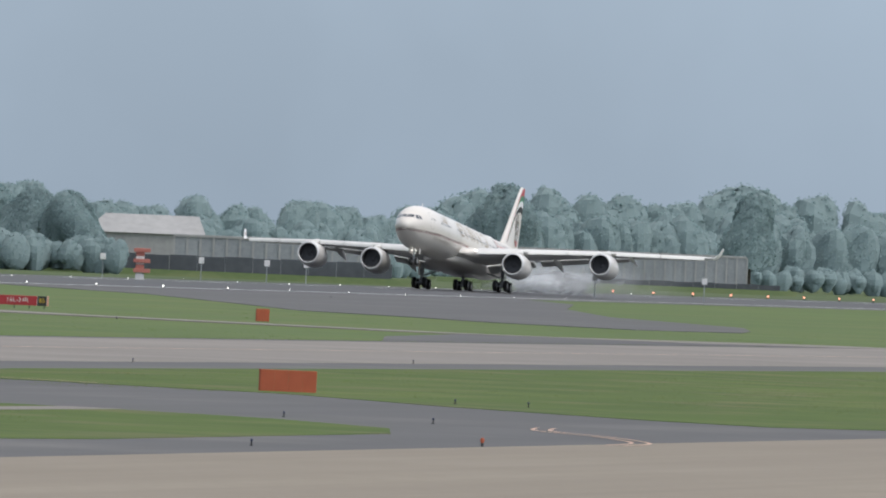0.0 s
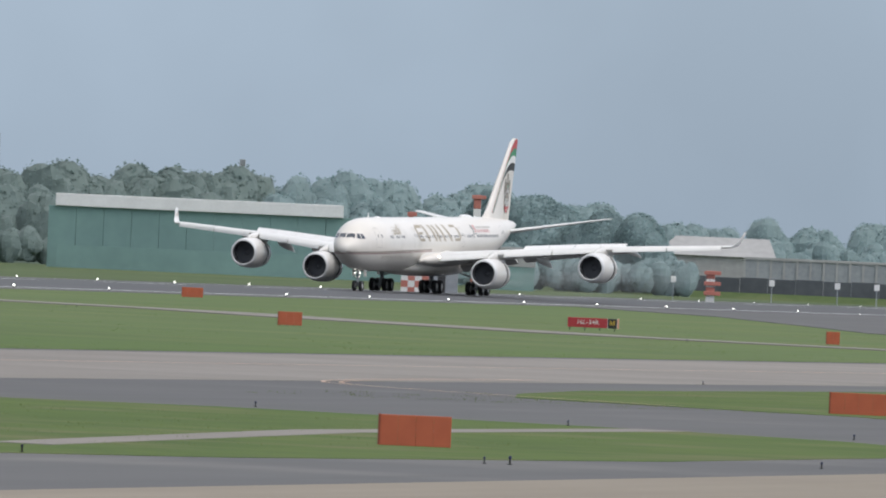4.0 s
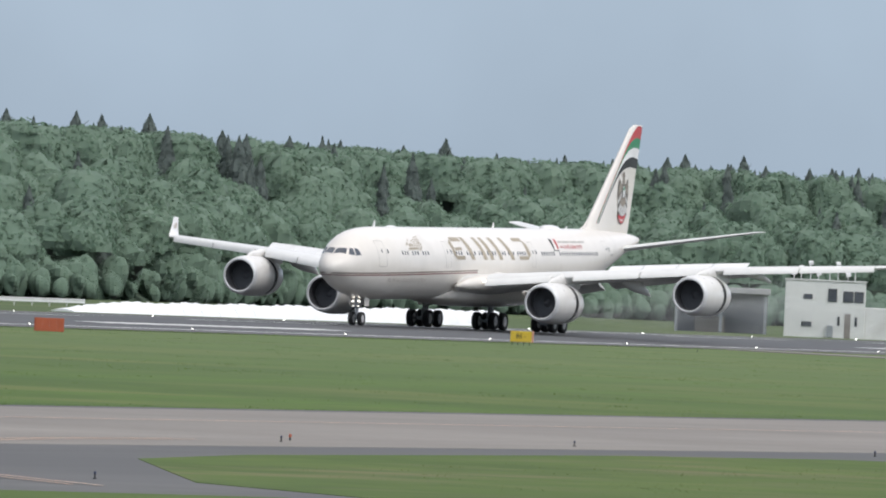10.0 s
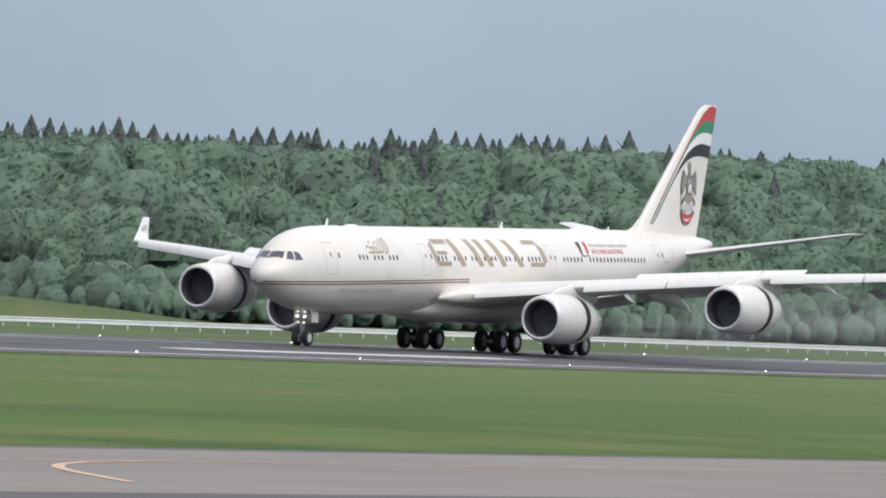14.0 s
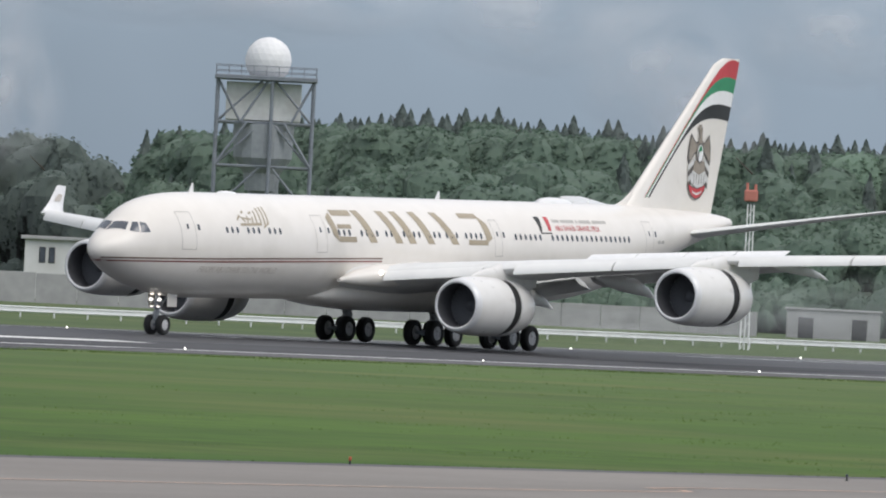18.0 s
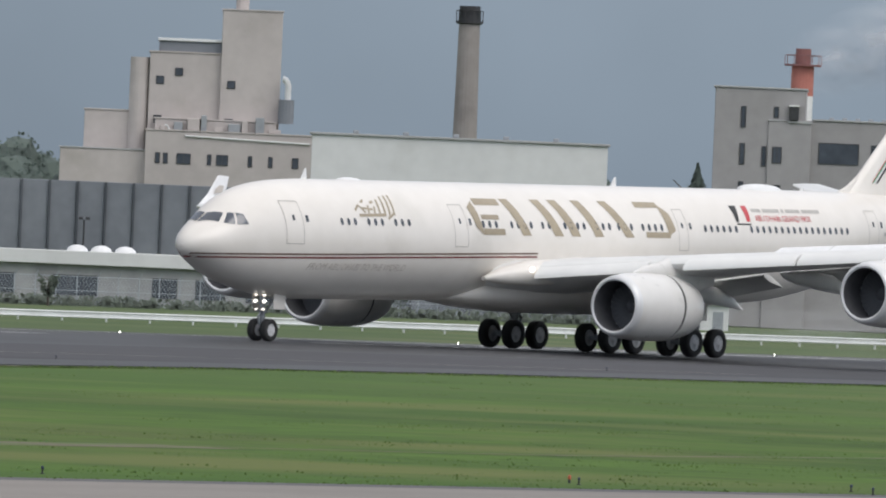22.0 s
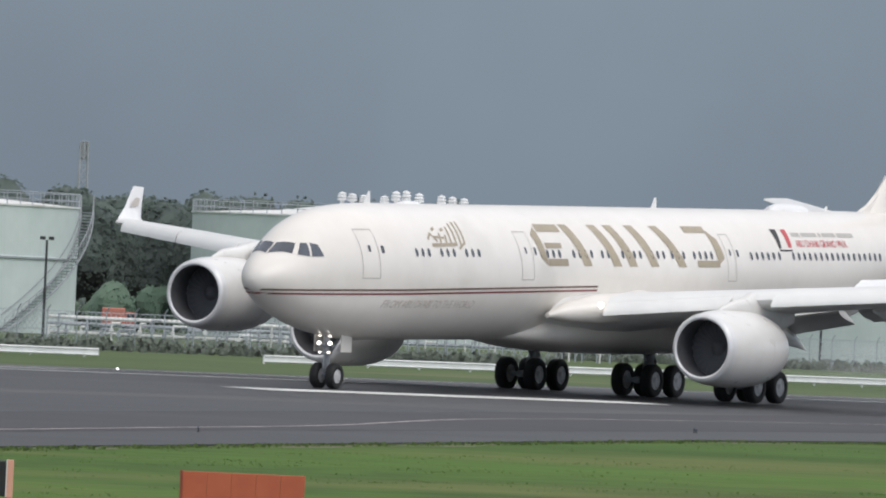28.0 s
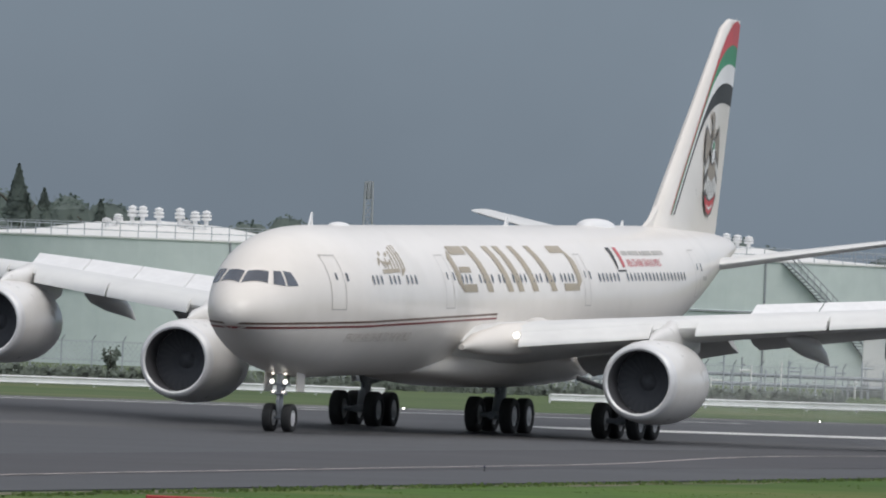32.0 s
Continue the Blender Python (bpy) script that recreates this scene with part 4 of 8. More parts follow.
# plain gold shapes where the carrier's name stands
def stroke(q, material, label, nu=4, nv=6, off=0.016, name="painted_stroke"):
    bm = bmesh.new()
    decal(bm, q, nu, nv, off)
    part(name, bm, material, airliner, label)


for q in (bar(20.3, 22.3, 6.62, 6.92), bar(20.4, 22.1, 5.22, 5.52), [(19.85, 5.55), (20.4, 5.22), (20.1, 6.8), (19.55, 6.5)], bar(20.4, 21.8, 5.95, 6.17), [(23.5, 5.22), (24.2, 5.22), (23.2, 6.92), (22.5, 6.92)], [(26.1, 5.22), (26.8, 5.22), (25.7, 6.92), (25.0, 6.92)],
          [(27.5, 5.22), (28.2, 5.22), (27.1, 6.92), (26.4, 6.92)], [(29.4, 5.22), (30.1, 5.22), (29.0, 6.92), (28.3, 6.92)], [(31.9, 5.22), (32.6, 5.22), (31.2, 6.92), (30.5, 6.92)],
          bar(33.4, 35.3, 6.66, 6.92), bar(33.6, 35.6, 5.22, 5.5), [(35.5, 5.3), (36.1, 5.6), (35.9, 6.4), (35.2, 6.85)]):
    stroke(q, GOLD, "plain gold painted stroke")
for a0, z0, a1, z1, w in ((10.6, 6.25, 10.98, 6.5, 0.1), (10.98, 6.5, 11.35, 6.16, 0.1), (10.8, 6.02, 12.9, 6.06, 0.14), (11.1, 6.36, 12.0, 6.31, 0.09), (11.6, 6.1, 11.74, 6.5, 0.12), (12.05, 6.1, 12.2, 6.44, 0.12),
                          (12.45, 6.1, 12.62, 6.76, 0.13), (12.85, 6.05, 13.05, 6.9, 0.13), (13.2, 6.0, 13.44, 6.95, 0.14), (13.55, 6.05, 13.78, 6.97, 0.13), (13.0, 5.88, 13.62, 6.16, 0.1), (11.3, 6.62, 11.58, 6.72, 0.1), (12.0, 6.6, 12.3, 6.68, 0.1)):
    d = Vector((a1 - a0, z1 - z0)).normalized()
    u = Vector((-d.y, d.x)) * w / 2
    stroke([(a0 - u.x, z0 - u.y), (a1 - u.x, z1 - u.y), (a1 + u.x, z1 + u.y), (a0 + u.x, z0 + u.y)], GOLD, "small gold painted stroke", 3, 4, 0.015)
stroke([(41.4, 6.05), (41.6, 6.05), (41.95, 6.85), (41.4, 6.85)], BLACK, "plain black emblem shape", 3, 4, 0.015, "painted_emblem")
stroke([(42.3, 6.1), (42.6, 6.1), (42.85, 6.85), (42.4, 6.85)], FIN_RED, "plain red emblem shape", 3, 4, 0.015, "painted_emblem")
stroke(bar(41.4, 42.6, 5.93, 6.0), BLACK, "thin dark bar of small lettering", 3, 1, 0.015)
x = 43.1
for n in (0.75, 1.4, 0.2, 1.2, 1.5):
    stroke(bar(x, x + n, 6.56, 6.72), GREY_TEXT, "grey bar of small lettering", 3, 2, 0.015)
    x += n + 0.18
for x in (54.4, 54.9):
    stroke(bar(x, x + 0.4, 5.52, 5.7), GREY_TEXT, "grey bar of small lettering", 2, 2, 0.015)
lettering("ABU DHABI GRAND PRIX", 43.1, 6.12, 0.42, FIN_RED, airliner, "painted_lettering", "red words ABU DHABI GRAND PRIX", spread=1.0)
lettering("FROM ABU DHABI TO THE WORLD", 7.2, 3.44, 0.46, FAINT_TEXT, airliner, "painted_lettering", "grey italic words FROM ABU DHABI TO THE WORLD", spread=1.0, shear=0.3)

# aerials on the roof
for a, h, l in ((9.7, 0.5, 0.2), (34.5, 0.45, 0.2), (50.4, 0.22, 0.14)):
    bm = bmesh.new()
    z = 7.63 + lift(a)
    loft(bm, [[(NOSE - a + l, 0.04, z), (NOSE - a + l, -0.04, z), (NOSE - a - l, -0.04, z), (NOSE - a - l, 0.04, z)], [(NOSE - a - l * 0.4, 0.02, z + h), (NOSE - a - l * 0.4, -0.02, z + h), (NOSE - a - l * 0.9, -0.02, z + h), (NOSE - a - l * 0.9, 0.02, z + h)]])
    part("aerial", bm, FIN_WHITE, airliner, "white blade aerial")
for a, ln, hh, ww in ((13.2, 0.95, 0.2, 0.35), (27.5, 0.4, 0.1, 0.25), (29.1, 0.36, 0.08, 0.22), (46.8, 1.75, 0.34, 0.6)):
    bm = bmesh.new()
    rings = []
    for k in np.linspace(-1, 1, 11):
        r = math.sqrt(max(0.0, 1 - abs(k) ** 3))
        rings.append([(NOSE - a + k * ln, ww * r * math.cos(t) + 0.001, 7.58 + lift(a) + hh * 1.15 * r * max(0.0, math.sin(t)) - 0.05) for t in (i * math.pi / 8 for i in range(9))])
    loft(bm, rings, cap=(False, False))
    part("aerial_dome", bm, FIN_WHITE, airliner, "low white aerial housing", smooth=True)


# landing gear
def wheel_mesh(r, w):
    bm = bmesh.new()
    turned(bm, [(-w * 0.44, r * 0.56), (-w / 2, r * 0.64), (-w / 2, r * 0.84), (-w * 0.44, r * 0.95), (-w * 0.3, r), (w * 0.3, r), (w * 0.44, r * 0.95), (w / 2, r * 0.84), (w / 2, r * 0.64), (w * 0.44, r * 0.56), (0, r * 0.5)], "x", 32, close=True)
    turned(bm, [(-w * 0.44, 0.0), (-w * 0.46, r * 0.2), (-w * 0.36, r * 0.3), (-w * 0.4, r * 0.56), (w * 0.4, r * 0.56), (w * 0.36, r * 0.3), (w * 0.46, r * 0.2), (w * 0.44, 0.0)], "x", 32, mi=1)
    me = mesh_of("wheel", bm, [RUBBER, RIM, BLACK], True)
    me.transform(Matrix.Rotation(radians(90), 4, "Z"))
    return me


MAIN_R, NOSE_R = 0.7, 0.53
main_wheel, nose_wheel = wheel_mesh(MAIN_R, 0.5), wheel_mesh(NOSE_R, 0.36)
wheels = []
for x, y, top in ((0.0, 5.32, 3.4), (0.0, -5.32, 3.4), (-0.66, 0.0, 1.9)):
    bm = bmesh.new()
    rod(bm, (0, 0, 0.7), (0, -0.12 * np.sign(y), top), 0.2, 0.24, 14)
    rod(bm, (0, 0, 0.7), (0, 0, 1.4), 0.3, 0.26, 14)
    rod(bm, (-1.1, 0, 0.7), (1.1, 0, 0.7), 0.15, 0.15, 10)
    for s in (-1, 1):
        rod(bm, (s * 0.99, -0.62, 0.7), (s * 0.99, 0.62, 0.7), 0.1, 0.1, 10)
    rod(bm, (0.1, 0, 1.5), (1.0, 0, 2.4), 0.08, 0.08, 8)
    rod(bm, (-0.25, 0, 0.9), (-0.6, 0, 1.5), 0.06, 0.06, 8)
    rod(bm, (-0.6, 0, 1.5), (-0.15, 0, 2.0), 0.06, 0.06, 8)
    if y:
        rod(bm, (0, 0, 1.7), (0.2, -2.0 * np.sign(y), 2.3), 0.1, 0.1, 8)
    gear = share("main_gear", mesh_of("main_gear", bm, PAINT_GREY), airliner, pose(x, y, 0), "grey main landing gear leg with a wheel bogie")
    for s in (-1, 1):
        for t in (-1, 1):
            wh = share("wheel", main_wheel, gear, pose(s * 0.99, t * 0.7, MAIN_R), "black tyre on a grey rim")
            wheels.append((wh, s * 0.99, t * 0.7, MAIN_R))
    if y:
        bm = bmesh.new()
        box(bm, -0.75, 0.75, 0.32 * np.sign(y) - 0.03, 0.32 * np.sign(y) + 0.03, 1.75, 3.6, 0.02)
        share("gear_door", mesh_of("gear_door", bm, SKIN), gear, None, "white gear door")
bm = bmesh.new()
rod(bm, (0, 0, 0.53), (0.12, 0, 2.6), 0.12, 0.15, 12)
rod(bm, (0, -0.3, 0.53), (0, 0.3, 0.53), 0.07, 0.07, 10)
rod(bm, (0.05, 0, 1.2), (-1.2, 0, 2.4), 0.06, 0.06, 8)
rod(bm, (0.25, 0, 0.75), (0.38, 0, 1.15), 0.05, 0.05, 8)
rod(bm, (0.38, 0, 1.15), (0.1, 0, 1.45), 0.05, 0.05, 8)
box(bm, 0.1, 0.3, -0.42, 0.42, 1.72, 1.84, 0.02)
box(bm, 0.1, 0.3, -0.3, 0.3, 1.38, 1.48, 0.02)
nose_gear = share("nose_gear", mesh_of("nose_gear", bm, PAINT_GREY), airliner, pose(NOSE - 7.05, 0, 0), "grey nose landing gear leg with lamps")
for t in (-1, 1):
    wh = share("wheel", nose_wheel, nose_gear, pose(0, t * 0.37, NOSE_R), "black nose wheel tyre")
    wheels.append((wh, 0, t * 0.37, NOSE_R))
for y, z, r, m in ((-0.26, 1.86, 0.085, LAMP), (0.26, 1.86, 0.085, LAMP), (-0.24, 2.15, 0.04, LAMP_SMALL), (0.24, 2.15, 0.04, LAMP_SMALL), (-0.2, 1.48, 0.045, LAMP_SMALL), (0.2, 1.48, 0.045, LAMP_SMALL)):
    bm = bmesh.new()
    turned(bm, [(0.36, 0.0), (0.35, r * 0.8), (0.3, r), (0.18, r * 0.7)], "x", 14)
    share("taxi_light", mesh_of("taxi_light", bm, m), nose_gear, Matrix.Translation((0, y, z)), "lit landing lamp")
for s in (-1, 1):
    for x0, x1, z0, m in ((-0.85, 0.05, 1.5, SKIN),):
        bm = bmesh.new()
        box(bm, x0, x1, s * 0.62 - 0.03, s * 0.62 + 0.03, z0, 2.35, 0.02)
        d = share("gear_door", mesh_of("gear_door", bm, m), nose_gear, None, "white nose gear door")


# ---------------------------------------------------------------- airfield fittings
def polar(az, d):
    return d * math.cos(radians(az)), d * math.sin(radians(az))


def stand(az, d, z=FAR, turn=0.0):
    """A pose on the ground at that bearing and distance; local y points away from the tripod."""
    x, y = polar(az, d)
    return pose(x, y, z, 0, 0, az - 90 + turn)


LENS_WHITE = glow("runway_lamp", (1.0, 0.97, 0.88), 5.0)
LENS_AMBER = glow("amber_lamp", (1.0, 0.36, 0.24), 2.2)
SIGN_RED = mat("sign_red", (0.34, 0.02, 0.03), (0.42, 0.035, 0.045), grain=2.0, patch=0.6, rough=0.45)
SIGN_YELLOW = mat("sign_yellow", (0.62, 0.42, 0.03), (0.72, 0.5, 0.06), grain=2.0, patch=0.6, rough=0.45)
BLUE_CAP = mat("blue_cap", (0.02, 0.025, 0.06), (0.035, 0.045, 0.1), grain=3.0, patch=0.6, rough=0.3)
DARK_METAL = mat("dark_metal", (0.02, 0.02, 0.022), (0.05, 0.05, 0.052), grain=4.0, patch=0.5, rough=0.5)


def lamp_post(lens, label, size=1.0):
    root = base("runway_light", Matrix(), label, "runway light", "runway edge lights")
    bm = bmesh.new()
    rod(bm, (0, 0, 0), (0, 0, 0.05 * size), 0.17 * size, 0.16 * size, 10)
    rod(bm, (0, 0, 0.05 * size), (0, 0, 0.26 * size), 0.05 * size, 0.05 * size, 8)
    part("stem", bm, DARK_METAL, root)
    bm = bmesh.new()
    turned(bm, [(0.26 * size, 0.08 * size), (0.3 * size, 0.11 * size), (0.4 * size, 0.1 * size), (0.45 * size, 0.0)], "z", 10)
    part("lens", bm, lens, root, "lit lens")
    return root


near_lamp = lamp_post(LENS_WHITE, "small white runway edge light on a short stem", 0.36)
far_lamp = lamp_post(LENS_WHITE, "white runway edge light, lit, on the far verge", 0.4)
amber_lamp = lamp_post(LENS_AMBER, "amber runway light, lit, on the far verge", 1.35)
near_lamp.matrix_basis = pose(624.1, MID - 31, NEAR + 0.02)
far_lamp.matrix_basis = pose(734.4, MID + 31, FAR - 0.06)
amber_lamp.matrix_basis = pose(1787.5, MID + 31, FAR + 0.01)
big_lamp = lamp_post(LENS_WHITE, "bright white runway edge light on a short stem", 0.66)
big_lamp.matrix_basis = pose(734.4 + 27.67 * 38.5, MID + 31, FAR + 0.01)
for k in range(-5, 32):
    if k:
        copy_thing(big_lamp if 12 < k < 26 else near_lamp, pose(624.1 + 27.67 * k, MID - 31, NEAR + 0.02))
for k in range(-13, 38):
    if k:
        copy_thing(big_lamp if 12 < k < 26 else far_lamp, pose(734.4 + 27.67 * k, MID + 31, FAR - 0.06))
for k in range(1, 10):
    copy_thing(amber_lamp, pose(1787.5 + 27.67 * k, MID + 31, FAR + 0.01))

# taxiway edge markers
marker = base("edge_marker", pose(255, 71, NEAR + 0.03), "small dark taxiway edge marker post", "marker", "taxiway markers")
bm = bmesh.new()
rod(bm, (0, 0, 0), (0, 0, 0.02), 0.06, 0.06, 10)
rod(bm, (0, 0, 0.02), (0, 0, 0.15), 0.022, 0.022, 8)
part("stem", bm, DARK_METAL, marker)
bm = bmesh.new()
turned(bm, [(0.12, 0.03), (0.14, 0.037), (0.18, 0.034), (0.2, 0.0)], "z", 10)
part("cap", bm, BLUE_CAP, marker, "blue lamp cap")
red_marker = base("edge_marker", pose(284, 66, NEAR + 0.03), "small red marker lamp at the taxiway edge", "marker", "taxiway markers")
bm = bmesh.new()
rod(bm, (0, 0, 0), (0, 0, 0.14), 0.035, 0.028, 8)
part("stem", bm, DARK_METAL, red_marker)
bm = bmesh.new()
turned(bm, [(0.1, 0.035), (0.13, 0.048), (0.19, 0.044), (0.22, 0.0)], "z", 10)
part("cap", bm, ORANGE_BOARD, red_marker, "red lamp cap")
SPOTS_A = [(270, 68), (450, 118), (499, 119), (318, 87), (317, 79), (317, 75), (284, 66), (363, 83), (362, 85), (709, 187), (1213, 298), (317, 285), (379, 313), (261, 254), (316, 284), (220, 186), (203, 154), (210, 152), (218, 150), (185, 153), (202, 153), (208, 150), (238, 106), (229, 99), (297, 123)]
SPOTS_B = [(312, 121), (322, 110), (319, 115), (329, 107), (231, 82), (240, 77), (240, 77), (253, 71), (328, 107), (326, 98), (244, 108), (294, 122), (237, 150), (254, 147), (783, 276), (786, 263), (777, 246), (781, 248), (817, 308), (492, 337), (493, 337), (485, 333), (483, 330), (440, 332)]
for i, (x, y) in enumerate(SPOTS_A + SPOTS_B):
    copy_thing(red_marker if i in (6, 16, 24, 37) else marker, pose(x, y, NEAR + (0.06 if 69 < y < 117 else 0.03)) @ Matrix.Diagonal((0.8, 0.8, 0.8, 1)))


def board(x, y, w, h, face=None, legs=True, turn=0.0, material=None, label="orange painted marker board on the grass"):
    """A low board on short feet that faces the tripod."""
    az = math.degrees(math.atan2(y, x))
    root = base("marker_board", pose(x, y, NEAR - 0.01, 0, 0, az - 90 + turn), label, "sign board", "marker boards")
    material = material or ORANGE_BOARD
    n = max(1, round(w / 0.45))
    for i in range(n):
        bm = bmesh.new()
        box(bm, -w / 2 + w / n * i, -w / 2 + w / n * (i + 1) - 0.003, -0.09, 0.09, 0.03, 0.1 + h, 0.008)
        part("panel", bm, material, root)
    bm = bmesh.new()
    box(bm, -w / 2 - 0.05, -w / 2, -0.1, 0.1, 0.02, 0.115 + h, 0.01)
    part("end_cap", bm, SOIL_RED, root, "darker board end cap")
    for i in range(n + 1):
        bm = bmesh.new()
        xx = -w / 2 + 0.1 + (w - 0.2) * i / n
        rod(bm, (xx, 0, -0.02), (xx, 0, 0.2), 0.025, 0.025, 8)
        part("foot", bm, DARK_METAL, root)
    return root


for x, y, w, h in ((274.2, 78.6, 1.62, 0.63), (378.4, 94.2, 1.75, 0.6), (244.5, 85.3, 2.7, 0.66), (304.2, 258.2, 1.08, 0.7), (173.8, 167.85, 2.36, 0.63),
                   (1013, 310.5, 1.76, 0.75), (694.8, 207.0, 1.36, 0.7), (753.35, 189.35, 0.8, 0.7), (709, 310, 1.8, 0.75)):
    board(x, y, w, h)


def flat_words(text, size, material, parent, x, z, y, name="lettering", label="", spread=1.0):
    cu = bpy.data.curves.new("words", "FONT")
    cu.body, cu.size, cu.align_x, cu.resolution_u, cu.extrude = text, size, "CENTER", 2, 0.004
    ob = bpy.data.objects.new("words", cu)
    scene.collection.objects.link(ob)
    me = bpy.data.meshes.new_from_object(ob.evaluated_get(bpy.context.evaluated_depsgraph_get()))
    bpy.data.objects.remove(ob)
    me.transform(Matrix.Translation((x, y, z)) @ Matrix.Rotation(radians(90), 4, "X") @ Matrix.Diagonal((spread, 1, 1, 1)))
    me.materials.clear()
    me.materials.append(material)
    o = new(name, me)
    o.parent = parent
    return tagged(o, label)


CAP_SALMON = mat("faded_salmon", (0.62, 0.3, 0.2), (0.72, 0.38, 0.28), grain=2.0, patch=0.6, rough=0.6)


def taxi_sign(x, y, w1, w2, h, words, code, turn=0.0, label=""):
    az = math.degrees(math.atan2(y, x))
    root = base("taxiway_sign", pose(x, y, NEAR - 0.01, 0, 0, az - 90 + turn), label, "sign")
    w = w1 + w2
    if w1:
        bm = bmesh.new()
        box(bm, -w / 2, -w / 2 + w1 - 0.01, -0.12, 0.12, 0.2, 0.2 + h, 0.02)
        p = part("red_panel", bm, SIGN_RED, root, "red sign panel with white letters")
        flat_words(words, h * 0.66, MARK_WHITE, p, -w / 2 + w1 / 2, 0.2 + h * 0.34, -0.135, label="white words " + words, spread=0.86 if h > 0.64 else 1.05)
    bm = bmesh.new()
    box(bm, -w / 2 + w1 + 0.01, w / 2, -0.12, 0.12, 0.2, 0.2 + h, 0.02)
    p = part("black_panel", bm, BLACK if w1 else SIGN_YELLOW, root, "sign panel")
    flat_words(code, h * 0.64, SIGN_YELLOW if w1 else BLACK, p, -w / 2 + w1 + w2 / 2, 0.2 + h * 0.33, -0.135, label="letters " + code, spread=0.88)
    if w1:
        for xx in (-w / 2 + w1, w / 2 + 0.004):
            bm = bmesh.new()
            box(bm, xx - 0.012, xx + 0.008, -0.137, 0.1, 0.19, 0.21 + h, 0.003)
            part("edge_strip", bm, WHITE_PAINT, root, "pale edge strip")
    bm = bmesh.new()
    box(bm, w / 2 + 0.01, w / 2 + 0.13, -0.14, 0.14, 0.18, 0.22 + h, 0.01)
    part("end_cap", bm, CAP_SALMON, root, "faded salmon end cap")
    for i in range(4):
        bm = bmesh.new()
        xx = -w / 2 + 0.15 + (w - 0.3) * i / 3
        rod(bm, (xx, 0, -0.02), (xx, 0, 0.22), 0.03, 0.03, 8)
        part("foot", bm, DARK_METAL, root)
    return root


taxi_sign(164.87, 167.33, 2.13, 0.64, 0.67, "16 L - 34 R", "B4", label="red runway sign reading 16L-34R beside a black B4 plate")
taxi_sign(787.8, 214.2, 2.6, 0.62, 0.62, "16L-34R", "B5", label="small red runway sign 16L-34R with a B5 plate")
taxi_sign(810.6, 318.7, 0.0, 1.5, 0.75, "", "B5 -", label="yellow taxiway sign reading B5")

# yellow guide lines on the link taxiways
DRY_EARTH = mat("dry_earth", (0.1, 0.085, 0.055), (0.16, 0.138, 0.09), grain=1.5, patch=0.2, rough=0.95, wear=((0.09, 0.13, 0.035), 0.35, 0.42, 0.9))
def guide(points, width=0.3, lift_z=0.03, double=0.0, soil=False, pale=False):
    bm = bmesh.new()
    pts = [Vector(p) for p in points]
    fine = []
    for i in range(len(pts) - 1):
        p0, p1, p2, p3 = pts[max(i - 1, 0)], pts[i], pts[i + 1], pts[min(i + 2, len(pts) - 1)]
        for k in range(8):
            t = k / 8
            fine.append(0.5 * ((2 * p1) + (p2 - p0) * t + (2 * p0 - 5 * p1 + 4 * p2 - p3) * t * t + (3 * p1 - p0 - 3 * p2 + p3) * t ** 3))
    fine.append(pts[-1])
    for off in ((-double, double) if double else (0.0,)):
        prev = None
        for i, p in enumerate(fine):
            d = (fine[min(i + 1, len(fine) - 1)] - fine[max(i - 1, 0)]).normalized()
            s = Vector((-d.y, d.x))
            cur = [bm.verts.new((*(p + s * (off + w)), NEAR + lift_z)) for w in (-width / 2, width / 2)]
            if prev:
                bm.faces.new((prev[0], prev[1], cur[1], cur[0]))
            prev = cur
    for f in bm.faces:
        f.normal_update()
        if f.normal.z < 0:
            f.normal_flip()
    if soil:
        thing("earth_track", bm, DRY_EARTH, "narrow bare earth track in the grass", "track", kind="structure")
    else:
        thing("guide_line", bm, MARK_PALE if pale else MARK_YELLOW, "bleached pinkish guide line of the rapid exit" if pale else "worn yellow taxiway guide line", "marking", kind="structure")


guide([(291, 123.4), (280, 122.4), (270, 120.3), (257, 116.4), (247, 111.8), (236, 106.3), (224, 97)], 0.13, 0.032, 0.3)
guide([(440, 121.5), (424, 121), (409, 119.6), (398, 116.8), (388, 110), (378, 100)], 0.13, 0.032, 0.3)
guide([(321, 72.9), (315.6, 71.7), (309.7, 68.9), (305.2, 67.2), (302.2, 66.25), (299.5, 65.7), (295.5, 65.4)], 0.11, 0.032, 0.22)
guide([(262, 139.5), (255, 138), (246, 133.8), (233, 125)], 0.3, 0.032)
guide([(1500, 134), (600, 134), (262, 139.5), (180, 134), (-300, 134)], 0.2, 0.031)
guide([(480, 336), (430, 333), (380, 326), (330, 304.5), (287, 273.7), (262, 257.4), (240, 243.1), (225, 233.4), (150, 184)], 0.17, 0.036, pale=True)
guide([(600, 45), (100, 45)], 0.25, 0.031)
guide([(197, 173), (202, 175), (207, 176.8), (212, 177.9), (217, 178.6), (222, 178.9)], 2.6, -0.014, soil=True)
guide([(214, 178), (221, 179.0), (226, 178.9), (235, 178.9), (246, 181.6), (256, 184)], 0.5, -0.012, soil=True)

